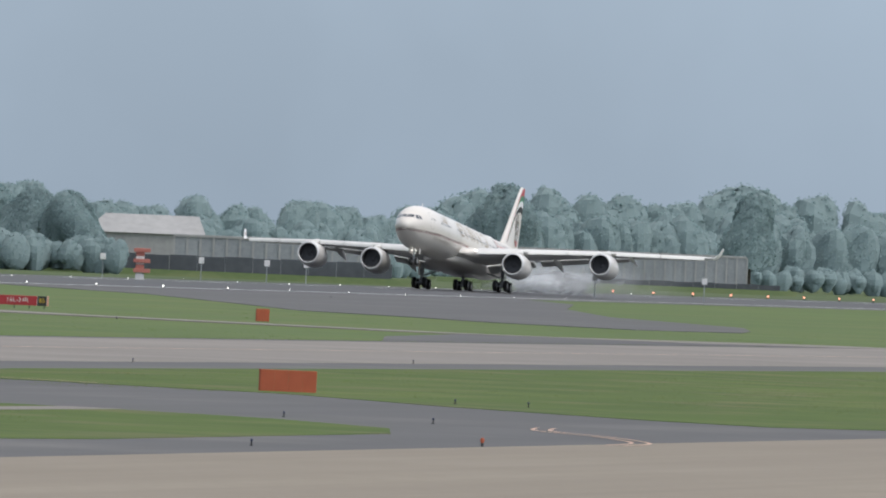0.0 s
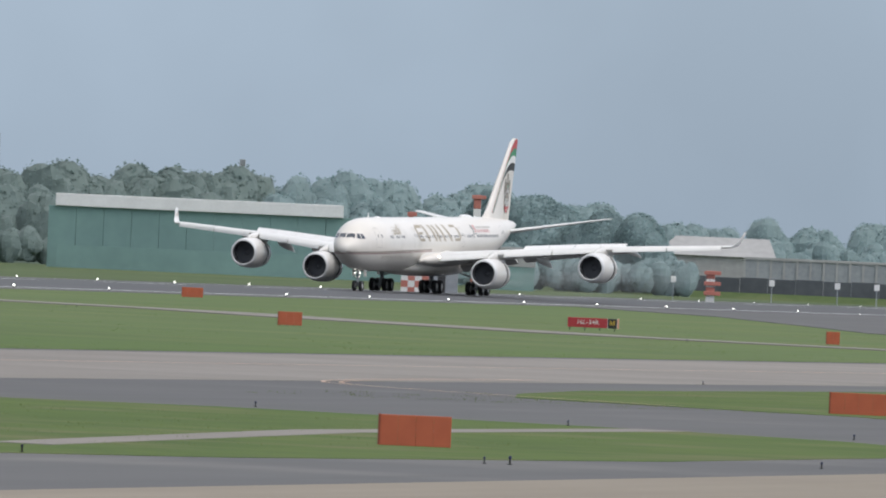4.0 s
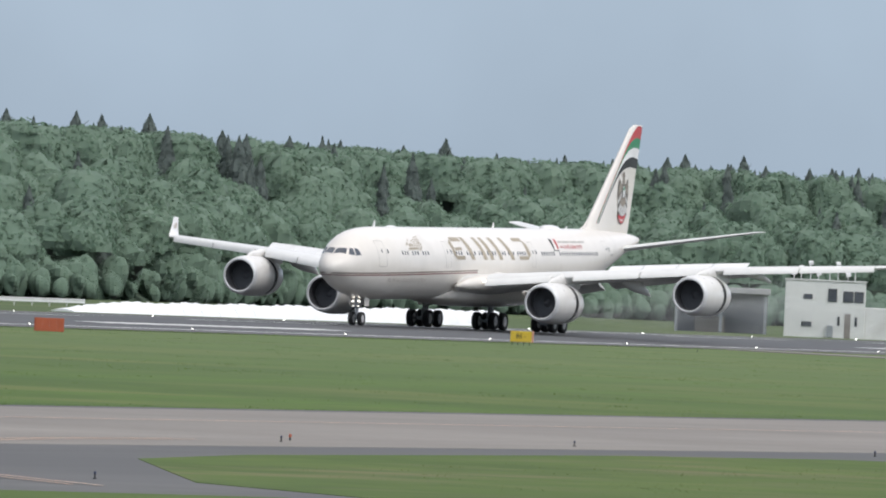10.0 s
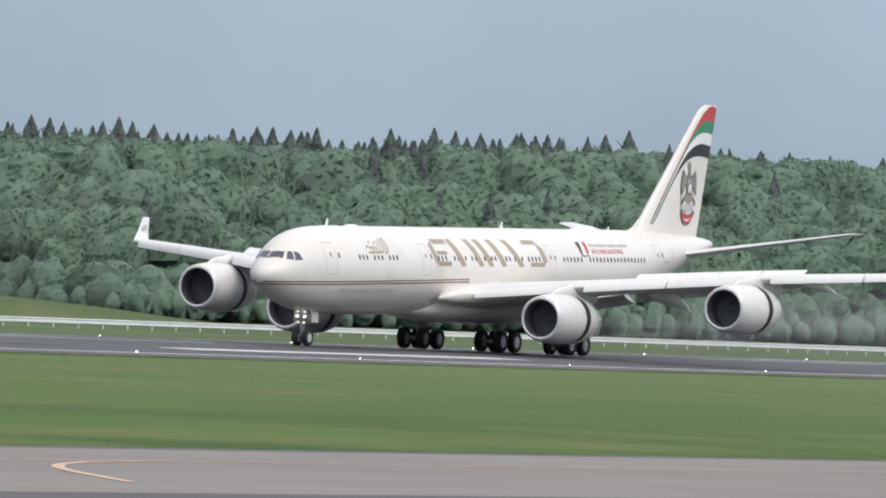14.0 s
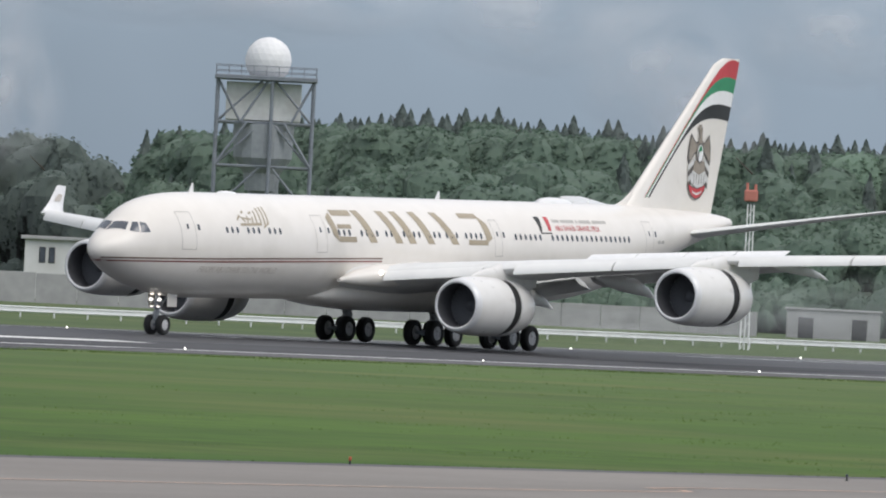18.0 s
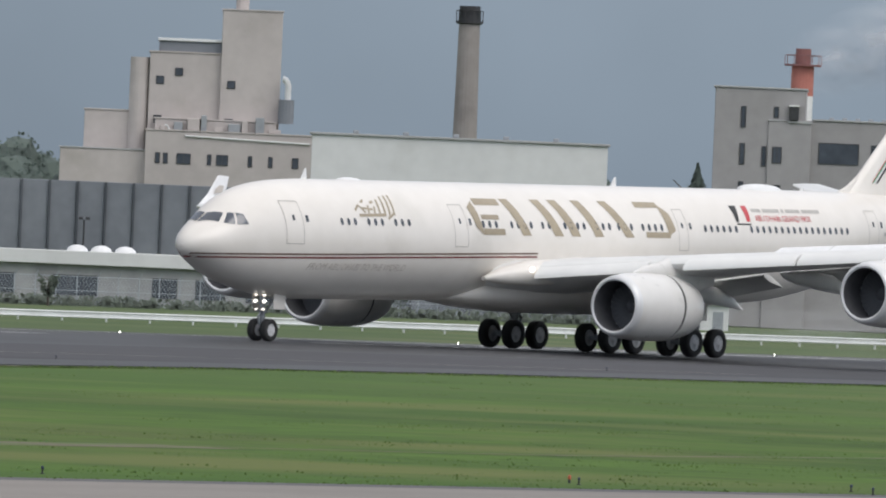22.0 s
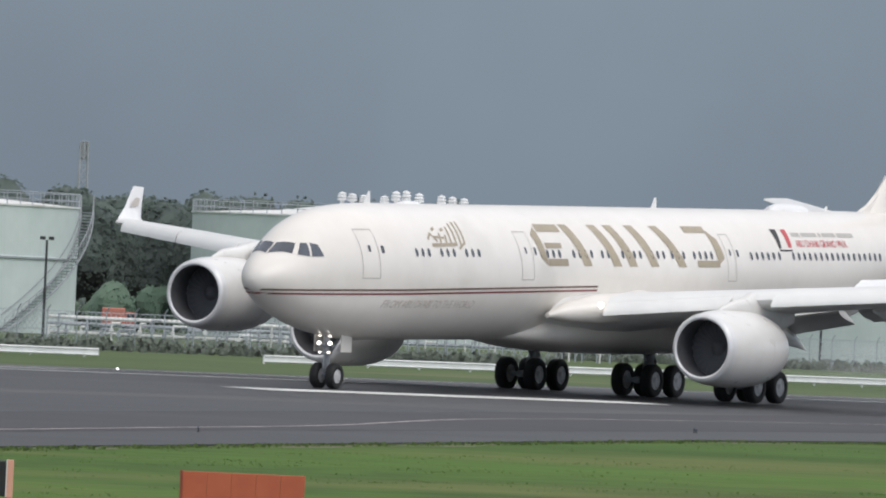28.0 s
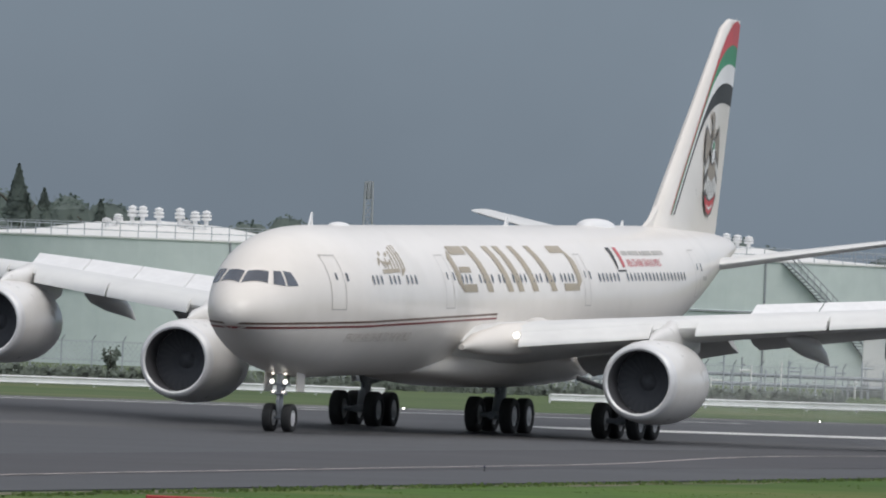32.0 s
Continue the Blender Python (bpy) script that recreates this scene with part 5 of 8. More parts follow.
# bare soil along the edges of the pavement
for run in ([(140 + 8 * i, 151.0) for i in range(96)], [(x, 0.0) for x in range(150, 481, 5)]):
    bm = bmesh.new()
    prev = None
    for k, (x, y) in enumerate(run):
        y = y or float(np.interp(x, [110, 150, 230, 265, 300, 341, 376, 402, 435, 482], [151, 180, 228, 249, 270, 290, 303.5, 310, 315.5, 322])) - 0.4
        wide = 0.45 + 0.3 * math.sin(k * 1.7) + 0.25 * math.sin(k * 0.61 + 1)
        cur = [bm.verts.new((x, y + (0.15 if run[0][1] else 0.1), NEAR - 0.012)), bm.verts.new((x, y + (max(wide, 0.18) if run[0][1] else -max(wide, 0.18) * 2.0), NEAR - 0.013))]
        if prev:
            bm.faces.new((prev[0], prev[1], cur[1], cur[0]))
        prev = cur
    for f in bm.faces:
        f.normal_update()
        if f.normal.z < 0:
            f.normal_flip()
    thing("soil_edge", bm, DRY_EARTH, "narrow bare soil edge between pavement and grass", "soil", kind="structure")

# white crash rail behind the runway, in two runs with a gap for the road
RAIL_WHITE = mat("rail_white", (0.62, 0.63, 0.63), (0.76, 0.77, 0.77), grain=2.0, patch=0.3, rough=0.45, wear=((0.4, 0.4, 0.4), 0.5, 0.6, 0.4))
for x0, x1 in ((300, 465), (477.5, 720), (720, 1060)):
    root = base("guard_rail", pose(x0, 460, FAR - 0.02), "long white steel guard rail along the perimeter road", "guard rail", "guard rails")
    bm = bmesh.new()
    L = x1 - x0
    zs = lambda x: 0.0 if x0 + x < 480 else 0.25 * min(1, (x0 + x - 480) / 200)
    n = int(L / 8)
    prof = [(-0.03, 0.08), (0.03, 0.13), (-0.02, 0.2), (-0.02, 0.34), (0.03, 0.43), (-0.03, 0.48)]
    rings = [[bm.verts.new((L * i / n, -y, z + zs(L * i / n))) for y, z in prof] for i in range(n + 1)]
    for a, b in zip(rings, rings[1:]):
        for i in range(5):
            bm.faces.new((a[i], b[i], b[i + 1], a[i + 1]))
    part("rail", bm, RAIL_WHITE, root, "white corrugated steel beam")
    posts = bmesh.new()
    rod(posts, (0, 0.05, -0.05), (0, 0.05, 0.66), 0.06, 0.06, 8)
    pm = mesh_of("post", posts, RAIL_WHITE)
    for i in range(int(L / 4) + 1):
        share("post", pm, root, pose(4.0 * i, 0.03, -0.2 + zs(4.0 * i)))
# long bank beyond the runway, covered with white sheeting
SHEETING = mat("white_sheeting", (0.8, 0.81, 0.82), (0.88, 0.89, 0.9), grain=1.5, patch=0.2, rough=0.45, bump=0.03)
root = base("sheeted_bank", pose(951.7, 415, FAR - 0.02), "long low bank under bright white plastic sheeting", "bank")
for i in range(25):
    bm = bmesh.new()
    rings = []
    for k in range(9):
        u = i + k / 8
        h = (0.75 + 0.65 * (u / 25) ** 0.6) * min(1.0, 0.25 + u / 3) + 0.06 * math.sin(u * 2.1) + 0.05 * math.sin(u * 9.7) + 0.035 * math.sin(u * 23.3 + 1.0)
        x = 3.9 * i + (3.9 - 0.03) * k / 8
        rings.append([(x, -1.2 - 0.1 * math.sin(u * 6), -0.02), (x, -0.85, h * 0.5), (x, -0.4, h * 0.88), (x, 0.1, h), (x, 0.7, h * 0.7), (x, 1.2, -0.02)])
    loft(bm, rings)
    part("sheet", bm, SHEETING, root, "white plastic sheet", smooth=True)


# ---------------------------------------------------------------- far side: masts and buildings
CONCRETE_WALL = mat("grey_wall", (0.3, 0.3, 0.3), (0.4, 0.4, 0.395), grain=1.2, patch=0.15, rough=0.8, wear=((0.2, 0.2, 0.2), 0.25, 0.56, 0.5))
BEIGE_WALL = mat("beige_wall", (0.43, 0.39, 0.372), (0.52, 0.475, 0.452), grain=0.9, patch=0.12, rough=0.8, wear=((0.34, 0.31, 0.27), 0.2, 0.56, 0.5))
TAUPE_WALL = mat("taupe_wall", (0.29, 0.278, 0.278), (0.36, 0.346, 0.346), grain=0.9, patch=0.12, rough=0.8, wear=((0.25, 0.24, 0.23), 0.2, 0.56, 0.5))
PALE_WALL = mat("pale_panel", (0.62, 0.62, 0.61), (0.71, 0.71, 0.7), grain=0.8, patch=0.1, rough=0.7, wear=((0.48, 0.47, 0.44), 0.15, 0.57, 0.5))
SCREEN_DARK = mat("dark_screen", (0.06, 0.068, 0.08), (0.1, 0.11, 0.125), grain=0.8, patch=0.15, rough=0.8)
SLATE_PANEL = mat("slate_panel", (0.16, 0.172, 0.195), (0.22, 0.235, 0.26), grain=0.8, patch=0.15, rough=0.7)
TANK_GREEN = mat("tank_green", (0.47, 0.54, 0.52), (0.55, 0.62, 0.595), grain=0.8, patch=0.08, rough=0.55, wear=((0.36, 0.45, 0.42), 0.15, 0.58, 0.4))
TEAL_SHEET = mat("teal_sheet", (0.16, 0.27, 0.258), (0.2, 0.33, 0.31), grain=0.5, patch=0.08, rough=0.7)
GALV = mat("galvanised_steel", (0.3, 0.33, 0.36), (0.42, 0.45, 0.48), grain=3.0, patch=0.4, rough=0.5, metal=0.3)
ROOF_GREY = mat("grey_roof", (0.33, 0.33, 0.33), (0.43, 0.43, 0.43), grain=0.8, patch=0.1, rough=0.8)
SOOTY_RED = mat("sooty_red_paint", (0.2, 0.09, 0.085), (0.3, 0.13, 0.12), grain=1.0, patch=0.3, rough=0.85, wear=((0.12, 0.11, 0.11), 0.6, 0.48, 0.8))
CHIM_BROWN = mat("chimney_brown", (0.24, 0.215, 0.2), (0.31, 0.285, 0.265), grain=1.0, patch=0.15, rough=0.8, wear=((0.12, 0.11, 0.11), 0.2, 0.55, 0.5))


def slab_part(name, parent, material, x0, x1, y0, y1, z0, z1, bevel=0.0, label=""):
    bm = bmesh.new()
    box(bm, x0, x1, y0, y1, z0, z1, bevel)
    return part(name, bm, material, parent, label)


def window(parent, x0, x1, z0, z1, y=0.0, bars=1, frame_m=None):
    """A window set in a wall that faces local -y."""
    bm = bmesh.new()
    e = 0.07
    fm = frame_m or DARK_METAL
    loops = [[bm.verts.new((u, v, w)) for u, w in ((x0 + k, z0 + k), (x1 - k, z0 + k), (x1 - k, z1 - k), (x0 + k, z1 - k))] for k, v in ((0, y + 0.02), (0, y - 0.06), (e, y - 0.06), (e, y + 0.02))]
    for p, q in zip(loops, loops[1:] + loops[:1]):
        for i in range(4):
            bm.faces.new((p[i], p[(i + 1) % 4], q[(i + 1) % 4], q[i]))
    bmesh.ops.recalc_face_normals(bm, faces=bm.faces[:])
    w = part("window", bm, fm, parent, "window frame")
    for i in range(1, bars):
        bm = bmesh.new()
        xx = x0 + (x1 - x0) * i / bars
        box(bm, xx - 0.03, xx + 0.03, y - 0.05, y + 0.02, z0 + e, z1 - e)
        share("glazing_bar", mesh_of("glazing_bar", bm, fm), w)
    bm = bmesh.new()
    box(bm, x0 + 0.04, x1 - 0.04, y - 0.025, y + 0.03, z0 + 0.04, z1 - 0.04)
    share("pane", mesh_of("pane", bm, GLASS_DARK), w, None, "dark glass pane")
    return w


# radar tower with a white dome
TOWER_STEEL = mat("tower_steel", (0.17, 0.19, 0.22), (0.25, 0.27, 0.3), grain=3.0, patch=0.4, rough=0.5, metal=0.2)
root = base("radar_tower", stand(32.8, 1150), "grey steel lattice tower carrying a white radar dome", "radar tower")
W2 = 4.4
legs = [(-W2, -2.5), (W2, -2.5), (-W2, 3.5), (W2, 3.5), (0.6, -3.0)]
for x, y in legs:
    bm = bmesh.new()
    rod(bm, (x, y, -0.1), (x, y, 21.3), 0.2, 0.18, 8)
    part("leg", bm, TOWER_STEEL, root, "steel tower leg")
for z in (4.5, 9.0, 13.2, 17.2):
    bm = bmesh.new()
    for a, b in ((0, 1), (0, 2), (1, 3), (2, 3)):
        rod(bm, (*legs[a], z), (*legs[b], z), 0.14, 0.14, 6)
    part("ring_beam", bm, TOWER_STEEL, root, "horizontal steel beams")
for z0, z1 in ((0, 4.5), (4.5, 9.0), (9.0, 13.2), (13.2, 17.2), (17.2, 21.2)):
    for y in (-2.5, 3.5):
        bm = bmesh.new()
        rod(bm, (-W2, y, z0), (-0.2, y, z1), 0.11, 0.11, 6)
        rod(bm, (W2, y, z0), (0.8, y, z1), 0.11, 0.11, 6)
        part("brace", bm, TOWER_STEEL, root, "diagonal brace")
slab_part("platform", root, TOWER_STEEL, -4.7, 4.7, -3.4, 4.4, 21.1, 21.5, 0.05, "steel deck")
slab_part("shelter", root, WHITE_PAINT, -3.6, 3.3, -1.6, 3.0, 17.4, 20.9, 0.08, "white equipment shelter under the deck")
slab_part("stair_shaft", root, PAINT_GREY, -1.2, 1.6, -0.8, 2.0, 0, 12.0, 0.05, "grey stair shaft")
bm = bmesh.new()
turned(bm, [(11.0, 1.5), (12.6, 1.7), (14.0, 2.7), (17.1, 2.8)], "z", 16)
part("machine_drum", bm, PAINT_GREY, root, "grey funnel-shaped machine housing")
for x0, x1, z0, z1 in ((-W2, -2.2, 21.1, 17.2), (-2.2, 0.2, 17.2, 21.1), (W2, 2.4, 21.1, 17.2), (-W2, -1.6, 13.2, 17.2), (W2, 1.8, 13.2, 17.2)):
    bm = bmesh.new()
    rod(bm, (x0, -2.6, z0), (x1, -2.6, z1), 0.13, 0.13, 6)
    part("brace", bm, TOWER_STEEL, root, "diagonal brace")
bm = bmesh.new()
for z in (21.9, 22.4):
    for a, b in (((-4.6, -3.3), (4.6, -3.3)), ((-4.6, 4.3), (4.6, 4.3)), ((-4.6, -3.3), (-4.6, 4.3)), ((4.6, -3.3), (4.6, 4.3))):
        rod(bm, (*a, z), (*b, z), 0.035, 0.035, 6)
for i in range(9):
    for y in (-3.3, 4.3):
        rod(bm, (-4.6 + 9.2 * i / 8, y, 21.4), (-4.6 + 9.2 * i / 8, y, 22.4), 0.03, 0.03, 6)
part("railing", bm, TOWER_STEEL, root, "deck railing")
bm = bmesh.new()
bmesh.ops.create_icosphere(bm, subdivisions=3, radius=2.14)
for v in bm.verts:
    v.co += Vector((0.1, 0.3, 23.0))
bmesh.ops.bisect_plane(bm, geom=bm.verts[:] + bm.edges[:] + bm.faces[:], plane_co=(0, 0, 21.5), plane_no=(0, 0, 1), clear_inner=True)
part("dome", bm, FIN_WHITE, root, "white faceted radar dome")

# aerial deck on lattice legs with many thin rods
root = base("aerial_array", stand(29.43, 1250), "grey lattice platform bristling with aerial rods", "antenna array")
slab_part("deck", root, GALV, -8.5, 7.4, -3, 4, 9.7, 10.1, 0.03, "steel grating deck")
bm = bmesh.new()
for x in (-8, -3, 2, 7):
    rod(bm, (x, -2.9, 10.1), (x, -2.9, 11.4), 0.04, 0.04, 6)
for z in (10.8, 11.4):
    rod(bm, (-8.4, -2.9, z), (7.3, -2.9, z), 0.04, 0.04, 6)
part("railing", bm, GALV, root, "deck railing")
for i in range(24):
    bm = bmesh.new()
    x = -8.0 + 15.2 * (i + random.random() * 0.7) / 24
    rod(bm, (x, random.uniform(-2, 3), 10.1), (x, random.uniform(-2, 3), 12.2 + random.random() * 2.2), 0.05, 0.03, 6)
    part("aerial_rod", bm, FIN_WHITE if i % 3 == 0 else GALV, root)
for x0 in (-6.5, 1.2):
    for a, b in ((0, 0), (3.9, 0), (0, 3.5), (3.9, 3.5)):
        bm = bmesh.new()
        rod(bm, (x0 + a, b - 1.5, -0.2), (x0 + a, b - 1.5, 9.7), 0.12, 0.1, 6)
        part("leg", bm, GALV, root, "lattice leg")
    bm = bmesh.new()
    for i in range(4):
        z0, z1 = 2.4 * i, 2.4 * (i + 1)
        rod(bm, (x0, -1.5, z0), (x0 + 3.9, -1.5, z1), 0.06, 0.06, 6)
        rod(bm, (x0 + 3.9, -1.5, z0), (x0, -1.5, z1), 0.06, 0.06, 6)
        rod(bm, (x0, -1.5, z1), (x0 + 3.9, -1.5, z1), 0.06, 0.06, 6)
    part("brace", bm, GALV, root, "cross bracing")
root = base("equipment_hut", stand(29.55, 1205), "plain white equipment hut by the aerials", "hut")
slab_part("wall", root, WHITE_PAINT, -3.7, 3.6, 0, 5, 0, 4.1, 0.05, "white hut wall")
slab_part("roof", root, ROOF_GREY, -3.8, 3.7, -0.1, 5.1, 4.1, 4.28, 0.03, "flat hut roof")
window(root, -2.8, -1.2, 2.2, 3.2, 0.0, 2)
slab_part("door", root, PAINT_GREY, 1.4, 2.4, -0.04, 0.02, 0.05, 2.1, 0.01, "grey hut door")

# red obstacle lamp on a pole
root = base("obstacle_mast", stand(30.56, 870), "slim pole with a red lamp cage on top", "mast")
bm = bmesh.new()
for x, y in ((-0.3, -0.3), (0.3, -0.3), (0, 0.3)):
    rod(bm, (x, y, 0), (x * 0.7, y * 0.7, 10.1), 0.06, 0.05, 6)
for i in range(10):
    rod(bm, (-0.3, -0.3, i), (0.28, -0.28, i + 1), 0.03, 0.03, 6)
part("pole", bm, FIN_WHITE, root, "white lattice pole")
slab_part("lamp_cage", root, HAZY_RED, -0.5, 0.45, -0.4, 0.4, 10.3, 11.1, 0.08, "red lamp cage")
bm = bmesh.new()
rod(bm, (-0.3, 0, 11.1), (-0.3, 0, 11.6), 0.1, 0.1, 8)
rod(bm, (0.28, 0, 11.1), (0.28, 0, 11.5), 0.1, 0.1, 8)
part("lamp", bm, HAZY_RED, root, "red lamps")

# long low white building and a concrete wall before the wood
root = base("low_building", stand(32.9, 1190), "long low white building with a flat dark roof", "building")
slab_part("wall", root, PALE_WALL, -20, 11.5, 0, 8, 0, 5.6, 0.05, "pale rendered wall")
slab_part("roof", root, ROOF_GREY, -20.4, 13.4, -0.5, 8.4, 5.6, 5.95, 0.05, "flat projecting roof")
slab_part("deck", root, PALE_WALL, 11.5, 13.2, 0, 4, 2.1, 2.35, 0.03, "porch deck")
for i in range(6):
    slab_part("porch_post", root, WHITE_PAINT, 11.6 + 0.3 * i, 11.68 + 0.3 * i, 0.0, 0.08, 2.35, 5.6, 0.0)
for i in range(8):
    window(root, -18.6 + 3.8 * i, -18.0 + 3.8 * i, 3.4, 4.9, 0.0, 1)
    window(root, -17.7 + 3.8 * i, -17.1 + 3.8 * i, 3.4, 4.9, 0.0, 1)
slab_part("door", root, DARK_METAL, 5.2, 6.3, -0.04, 0.02, 0.05, 2.3, 0.01, "dark door")
root = base("boundary_wall", stand(33.0, 1085, turn=2), "long grey concrete boundary wall on the verge", "wall")
for i in range(14):
    slab_part("wall_panel", root, CONCRETE_WALL, -26 + 3.6 * i, -26 + 3.6 * i + 3.56, 0, 0.3, -0.1, 2.55 + 0.03 * (i % 3), 0.02)
root = base("boundary_wall", stand(31.4, 1150, turn=-1), "grey concrete wall half hidden by the verge", "wall")
for i in range(10):
    slab_part("wall_panel", root, CONCRETE_WALL, -18 + 3.6 * i, -18 + 3.6 * i + 3.56, 0, 0.3, -0.9, 2.15 + 0.03 * (i % 2), 0.02)
root = base("equipment_hut", stand(30.15, 1165), "small grey block hut with dark openings", "hut")
slab_part("wall", root, CONCRETE_WALL, -4.5, 4.2, 0, 4, -0.1, 2.6, 0.05, "grey block wall")
slab_part("roof", root, ROOF_GREY, -4.7, 4.4, -0.2, 4.2, 2.6, 2.8, 0.03, "flat hut roof")
for x in (-3.4, 1.6):
    slab_part("door", root, DARK_METAL, x, x + 1.4, -0.04, 0.02, 0.0, 1.9, 0.01, "dark door")

# four-storey taupe building with a red and white chimney
root = base("office_block", stand(35.95, 1050), "taupe rendered office block with rows of dark windows", "building")
slab_part("wall", root, TAUPE_WALL, -11.8, -4.15, 0, 12, 0, 20.0, 0.06, "taller stair tower of the block")
slab_part("wall", root, TAUPE_WALL, -4.15, 9.0, 0.4, 12, 0, 17.5, 0.06, "main wall of the block")
slab_part("parapet", root, ROOF_GREY, -11.95, -4.05, -0.12, 12.1, 20.0, 20.15, 0.02, "roof edge")
slab_part("parapet", root, ROOF_GREY, -3.6, 9.15, 0.28, 12.1, 17.5, 17.65, 0.02, "roof edge")
slab_part("dark_wing", root, DARK_METAL, 9.0, 10.05, 1.0, 8, 0, 16.5, 0.04, "dark clad stair wing")
slab_part("bay", root, TAUPE_WALL, -7.25, -3.65, -0.18, 0.5, 0.0, 17.35, 0.04, "projecting bay")
slab_part("bay_coping", root, ROOF_GREY, -7.3, -5.6, -0.24, 0.02, 17.35, 17.45, 0.02, "thin ledge on the bay")
slab_part("bay_coping", root, ROOF_GREY, -5.6, -3.6, -0.3, 0.5, 17.2, 17.42, 0.02, "dark coping on the bay")
for z in (16.7, 13.6, 10.4, 7.0):
    window(root, -9.6, -9.15, z, z + 1.8, 0.0)
    if z < 16:
        window(root, -7.75, -7.35, z - 0.1, z + 1.6, 0.0)
        window(root, -6.85, -6.05, z + 0.2, z + 1.6, -0.18, 2)
window(root, -6.85, -6.42, 17.6, 18.55, 0.0)
window(root, -3.0, 0.4, 13.9, 15.7, 0.4, 1)
for z in (13.9, 10.6, 7.3):
    for x, w in ((1.4, 2.2), (4.0, 2.4), (6.7, 1.9)):
        if z > 13 or x > 3:
            window(root, x, x + w, z, z + 1.75, 0.4, 3)
for x in (-3.2, 1.6):
    window(root, x, x + 0.8, 10.7, 11.6, 0.4)
slab_part("roof_unit", root, DARK_METAL, -5.55, -4.75, -0.5, -0.02, 17.45, 18.6, 0.04, "dark louvred unit on the bay")
slab_part("roof_unit", root, WHITE_PAINT, -5.6, -4.7, -0.55, -0.02, 18.6, 18.72, 0.02, "white cover of the unit")
for i in range(6):
    slab_part("roof_unit", root, PAINT_GREY, -2.2 + 1.1 * i, -1.8 + 1.1 * i, 1, 1.5, 17.6, 17.85, 0.02)
def railing(root, r, z, h, n, thick, material):
    """Posts and a top rail round a gallery."""
    bm = bmesh.new()
    rod(bm, (0, 0, 0), (0, 0, h), thick, thick, 6)
    post = mesh_of("rail_post", bm, material)
    bm = bmesh.new()
    for i in range(n):
        t = i * math.tau / n
        t2 = t + math.tau / n
        share("rail_post", post, root, pose(r * math.cos(t), r * math.sin(t), z))
        rod(bm, (r * math.cos(t), r * math.sin(t), z + h), (r * math.cos(t2), r * math.sin(t2), z + h), thick, thick, 6)
    part("handrail", bm, material, root, "thin round handrail")


root = base("chimney", stand(36.2, 1075), "red and white banded chimney with a top gallery", "chimney")
for z0, z1, m in ((0, 19.9, WHITE_PAINT), (19.9, 22.6, HAZY_RED), (22.6, 23.95, SOOTY_RED)):
    bm = bmesh.new()
    rod(bm, (0, 0, z0), (0, 0, z1), 0.7 if z1 > 23 else 0.98, 0.66 if z1 > 23 else 0.97, 20)
    part("shaft", bm, m, root, "painted chimney shaft", smooth=False)
bm = bmesh.new()
rod(bm, (0, 0, 22.45), (0, 0, 22.6), 1.6, 1.6, 20)
part("gallery", bm, SOOTY_RED, root, "red gallery deck")
railing(root, 1.55, 22.58, 0.8, 12, 0.03, SOOTY_RED)

# big pale hall over slate panels, and a slim brown chimney
root = base("warehouse", stand(37.75, 1050), "large windowless pale hall on a slate-grey base", "building")
slab_part("wall", root, PALE_WALL, -12.4, 12.4, 0, 26, 9.9, 14.6, 0.05, "pale metal upper wall")
slab_part("roof", root, ROOF_GREY, -12.6, 12.6, -0.2, 26.2, 14.6, 14.8, 0.03, "thin roof edge")
for i in range(-8, 18):
    slab_part("wall_panel", root, SLATE_PANEL, -20 + 2.35 * i, -20 + 2.35 * i + 2.2, 0.2, 25, -0.2, 9.85, 0.03)
for i in range(-8, 19):
    slab_part("pier", root, SCREEN_DARK, -20.12 + 2.35 * i, -19.95 + 2.35 * i, -0.05, 0.3, -0.2, 9.85, 0.0)
for i in range(5):
    slab_part("roof_vent", root, PAINT_GREY, -9 + 4.2 * i, -8.5 + 4.2 * i, 1, 1.6, 14.8, 15.1, 0.05)
root = base("chimney", stand(37.73, 1100), "tall slim brown concrete chimney", "chimney")
bm = bmesh.new()
turned(bm, [(0, 1.25), (14, 1.08), (25.4, 0.92)], "z", 20)
part("shaft", bm, CHIM_BROWN, root, "weathered concrete shaft")
bm = bmesh.new()
turned(bm, [(25.3, 1.0), (25.4, 1.2), (25.6, 1.2), (25.6, 0.95), (26.9, 0.92)], "z", 20)
part("gallery", bm, DARK_METAL, root, "dark top gallery")
railing(root, 1.16, 25.55, 0.95, 10, 0.04, DARK_METAL)
root = base("site_office", stand(39.0, 985), "low white site building behind the fence", "building")
slab_part("wall", root, CONCRETE_WALL, -18, 14.6, 0, 6, 0, 2.9, 0.05, "grey-white wall")
slab_part("parapet", root, PALE_WALL, -18.5, 15.1, -0.6, 6.5, 2.9, 4.0, 0.05, "deep pale roof edge")
for x0, x1 in ((-15, -13), (-10, -6.4), (-2.2, -0.2), (1.2, 3.6), (5.2, 8.2), (9.2, 12.6)):
    window(root, x0, x1, 0.5, 2.1, 0.0, 3)
for x in (-8.2, -6.3, -4.4):
    bm = bmesh.new()
    turned(bm, [(4.0, 0.85), (4.22, 0.75), (4.42, 0.45), (4.5, 0.0)], "z", 16)
    for v in bm.verts:
        v.co += Vector((x, 2.0, 0))
    part("roof_light", bm, FIN_WHITE, root, "white domed roof light", smooth=True)
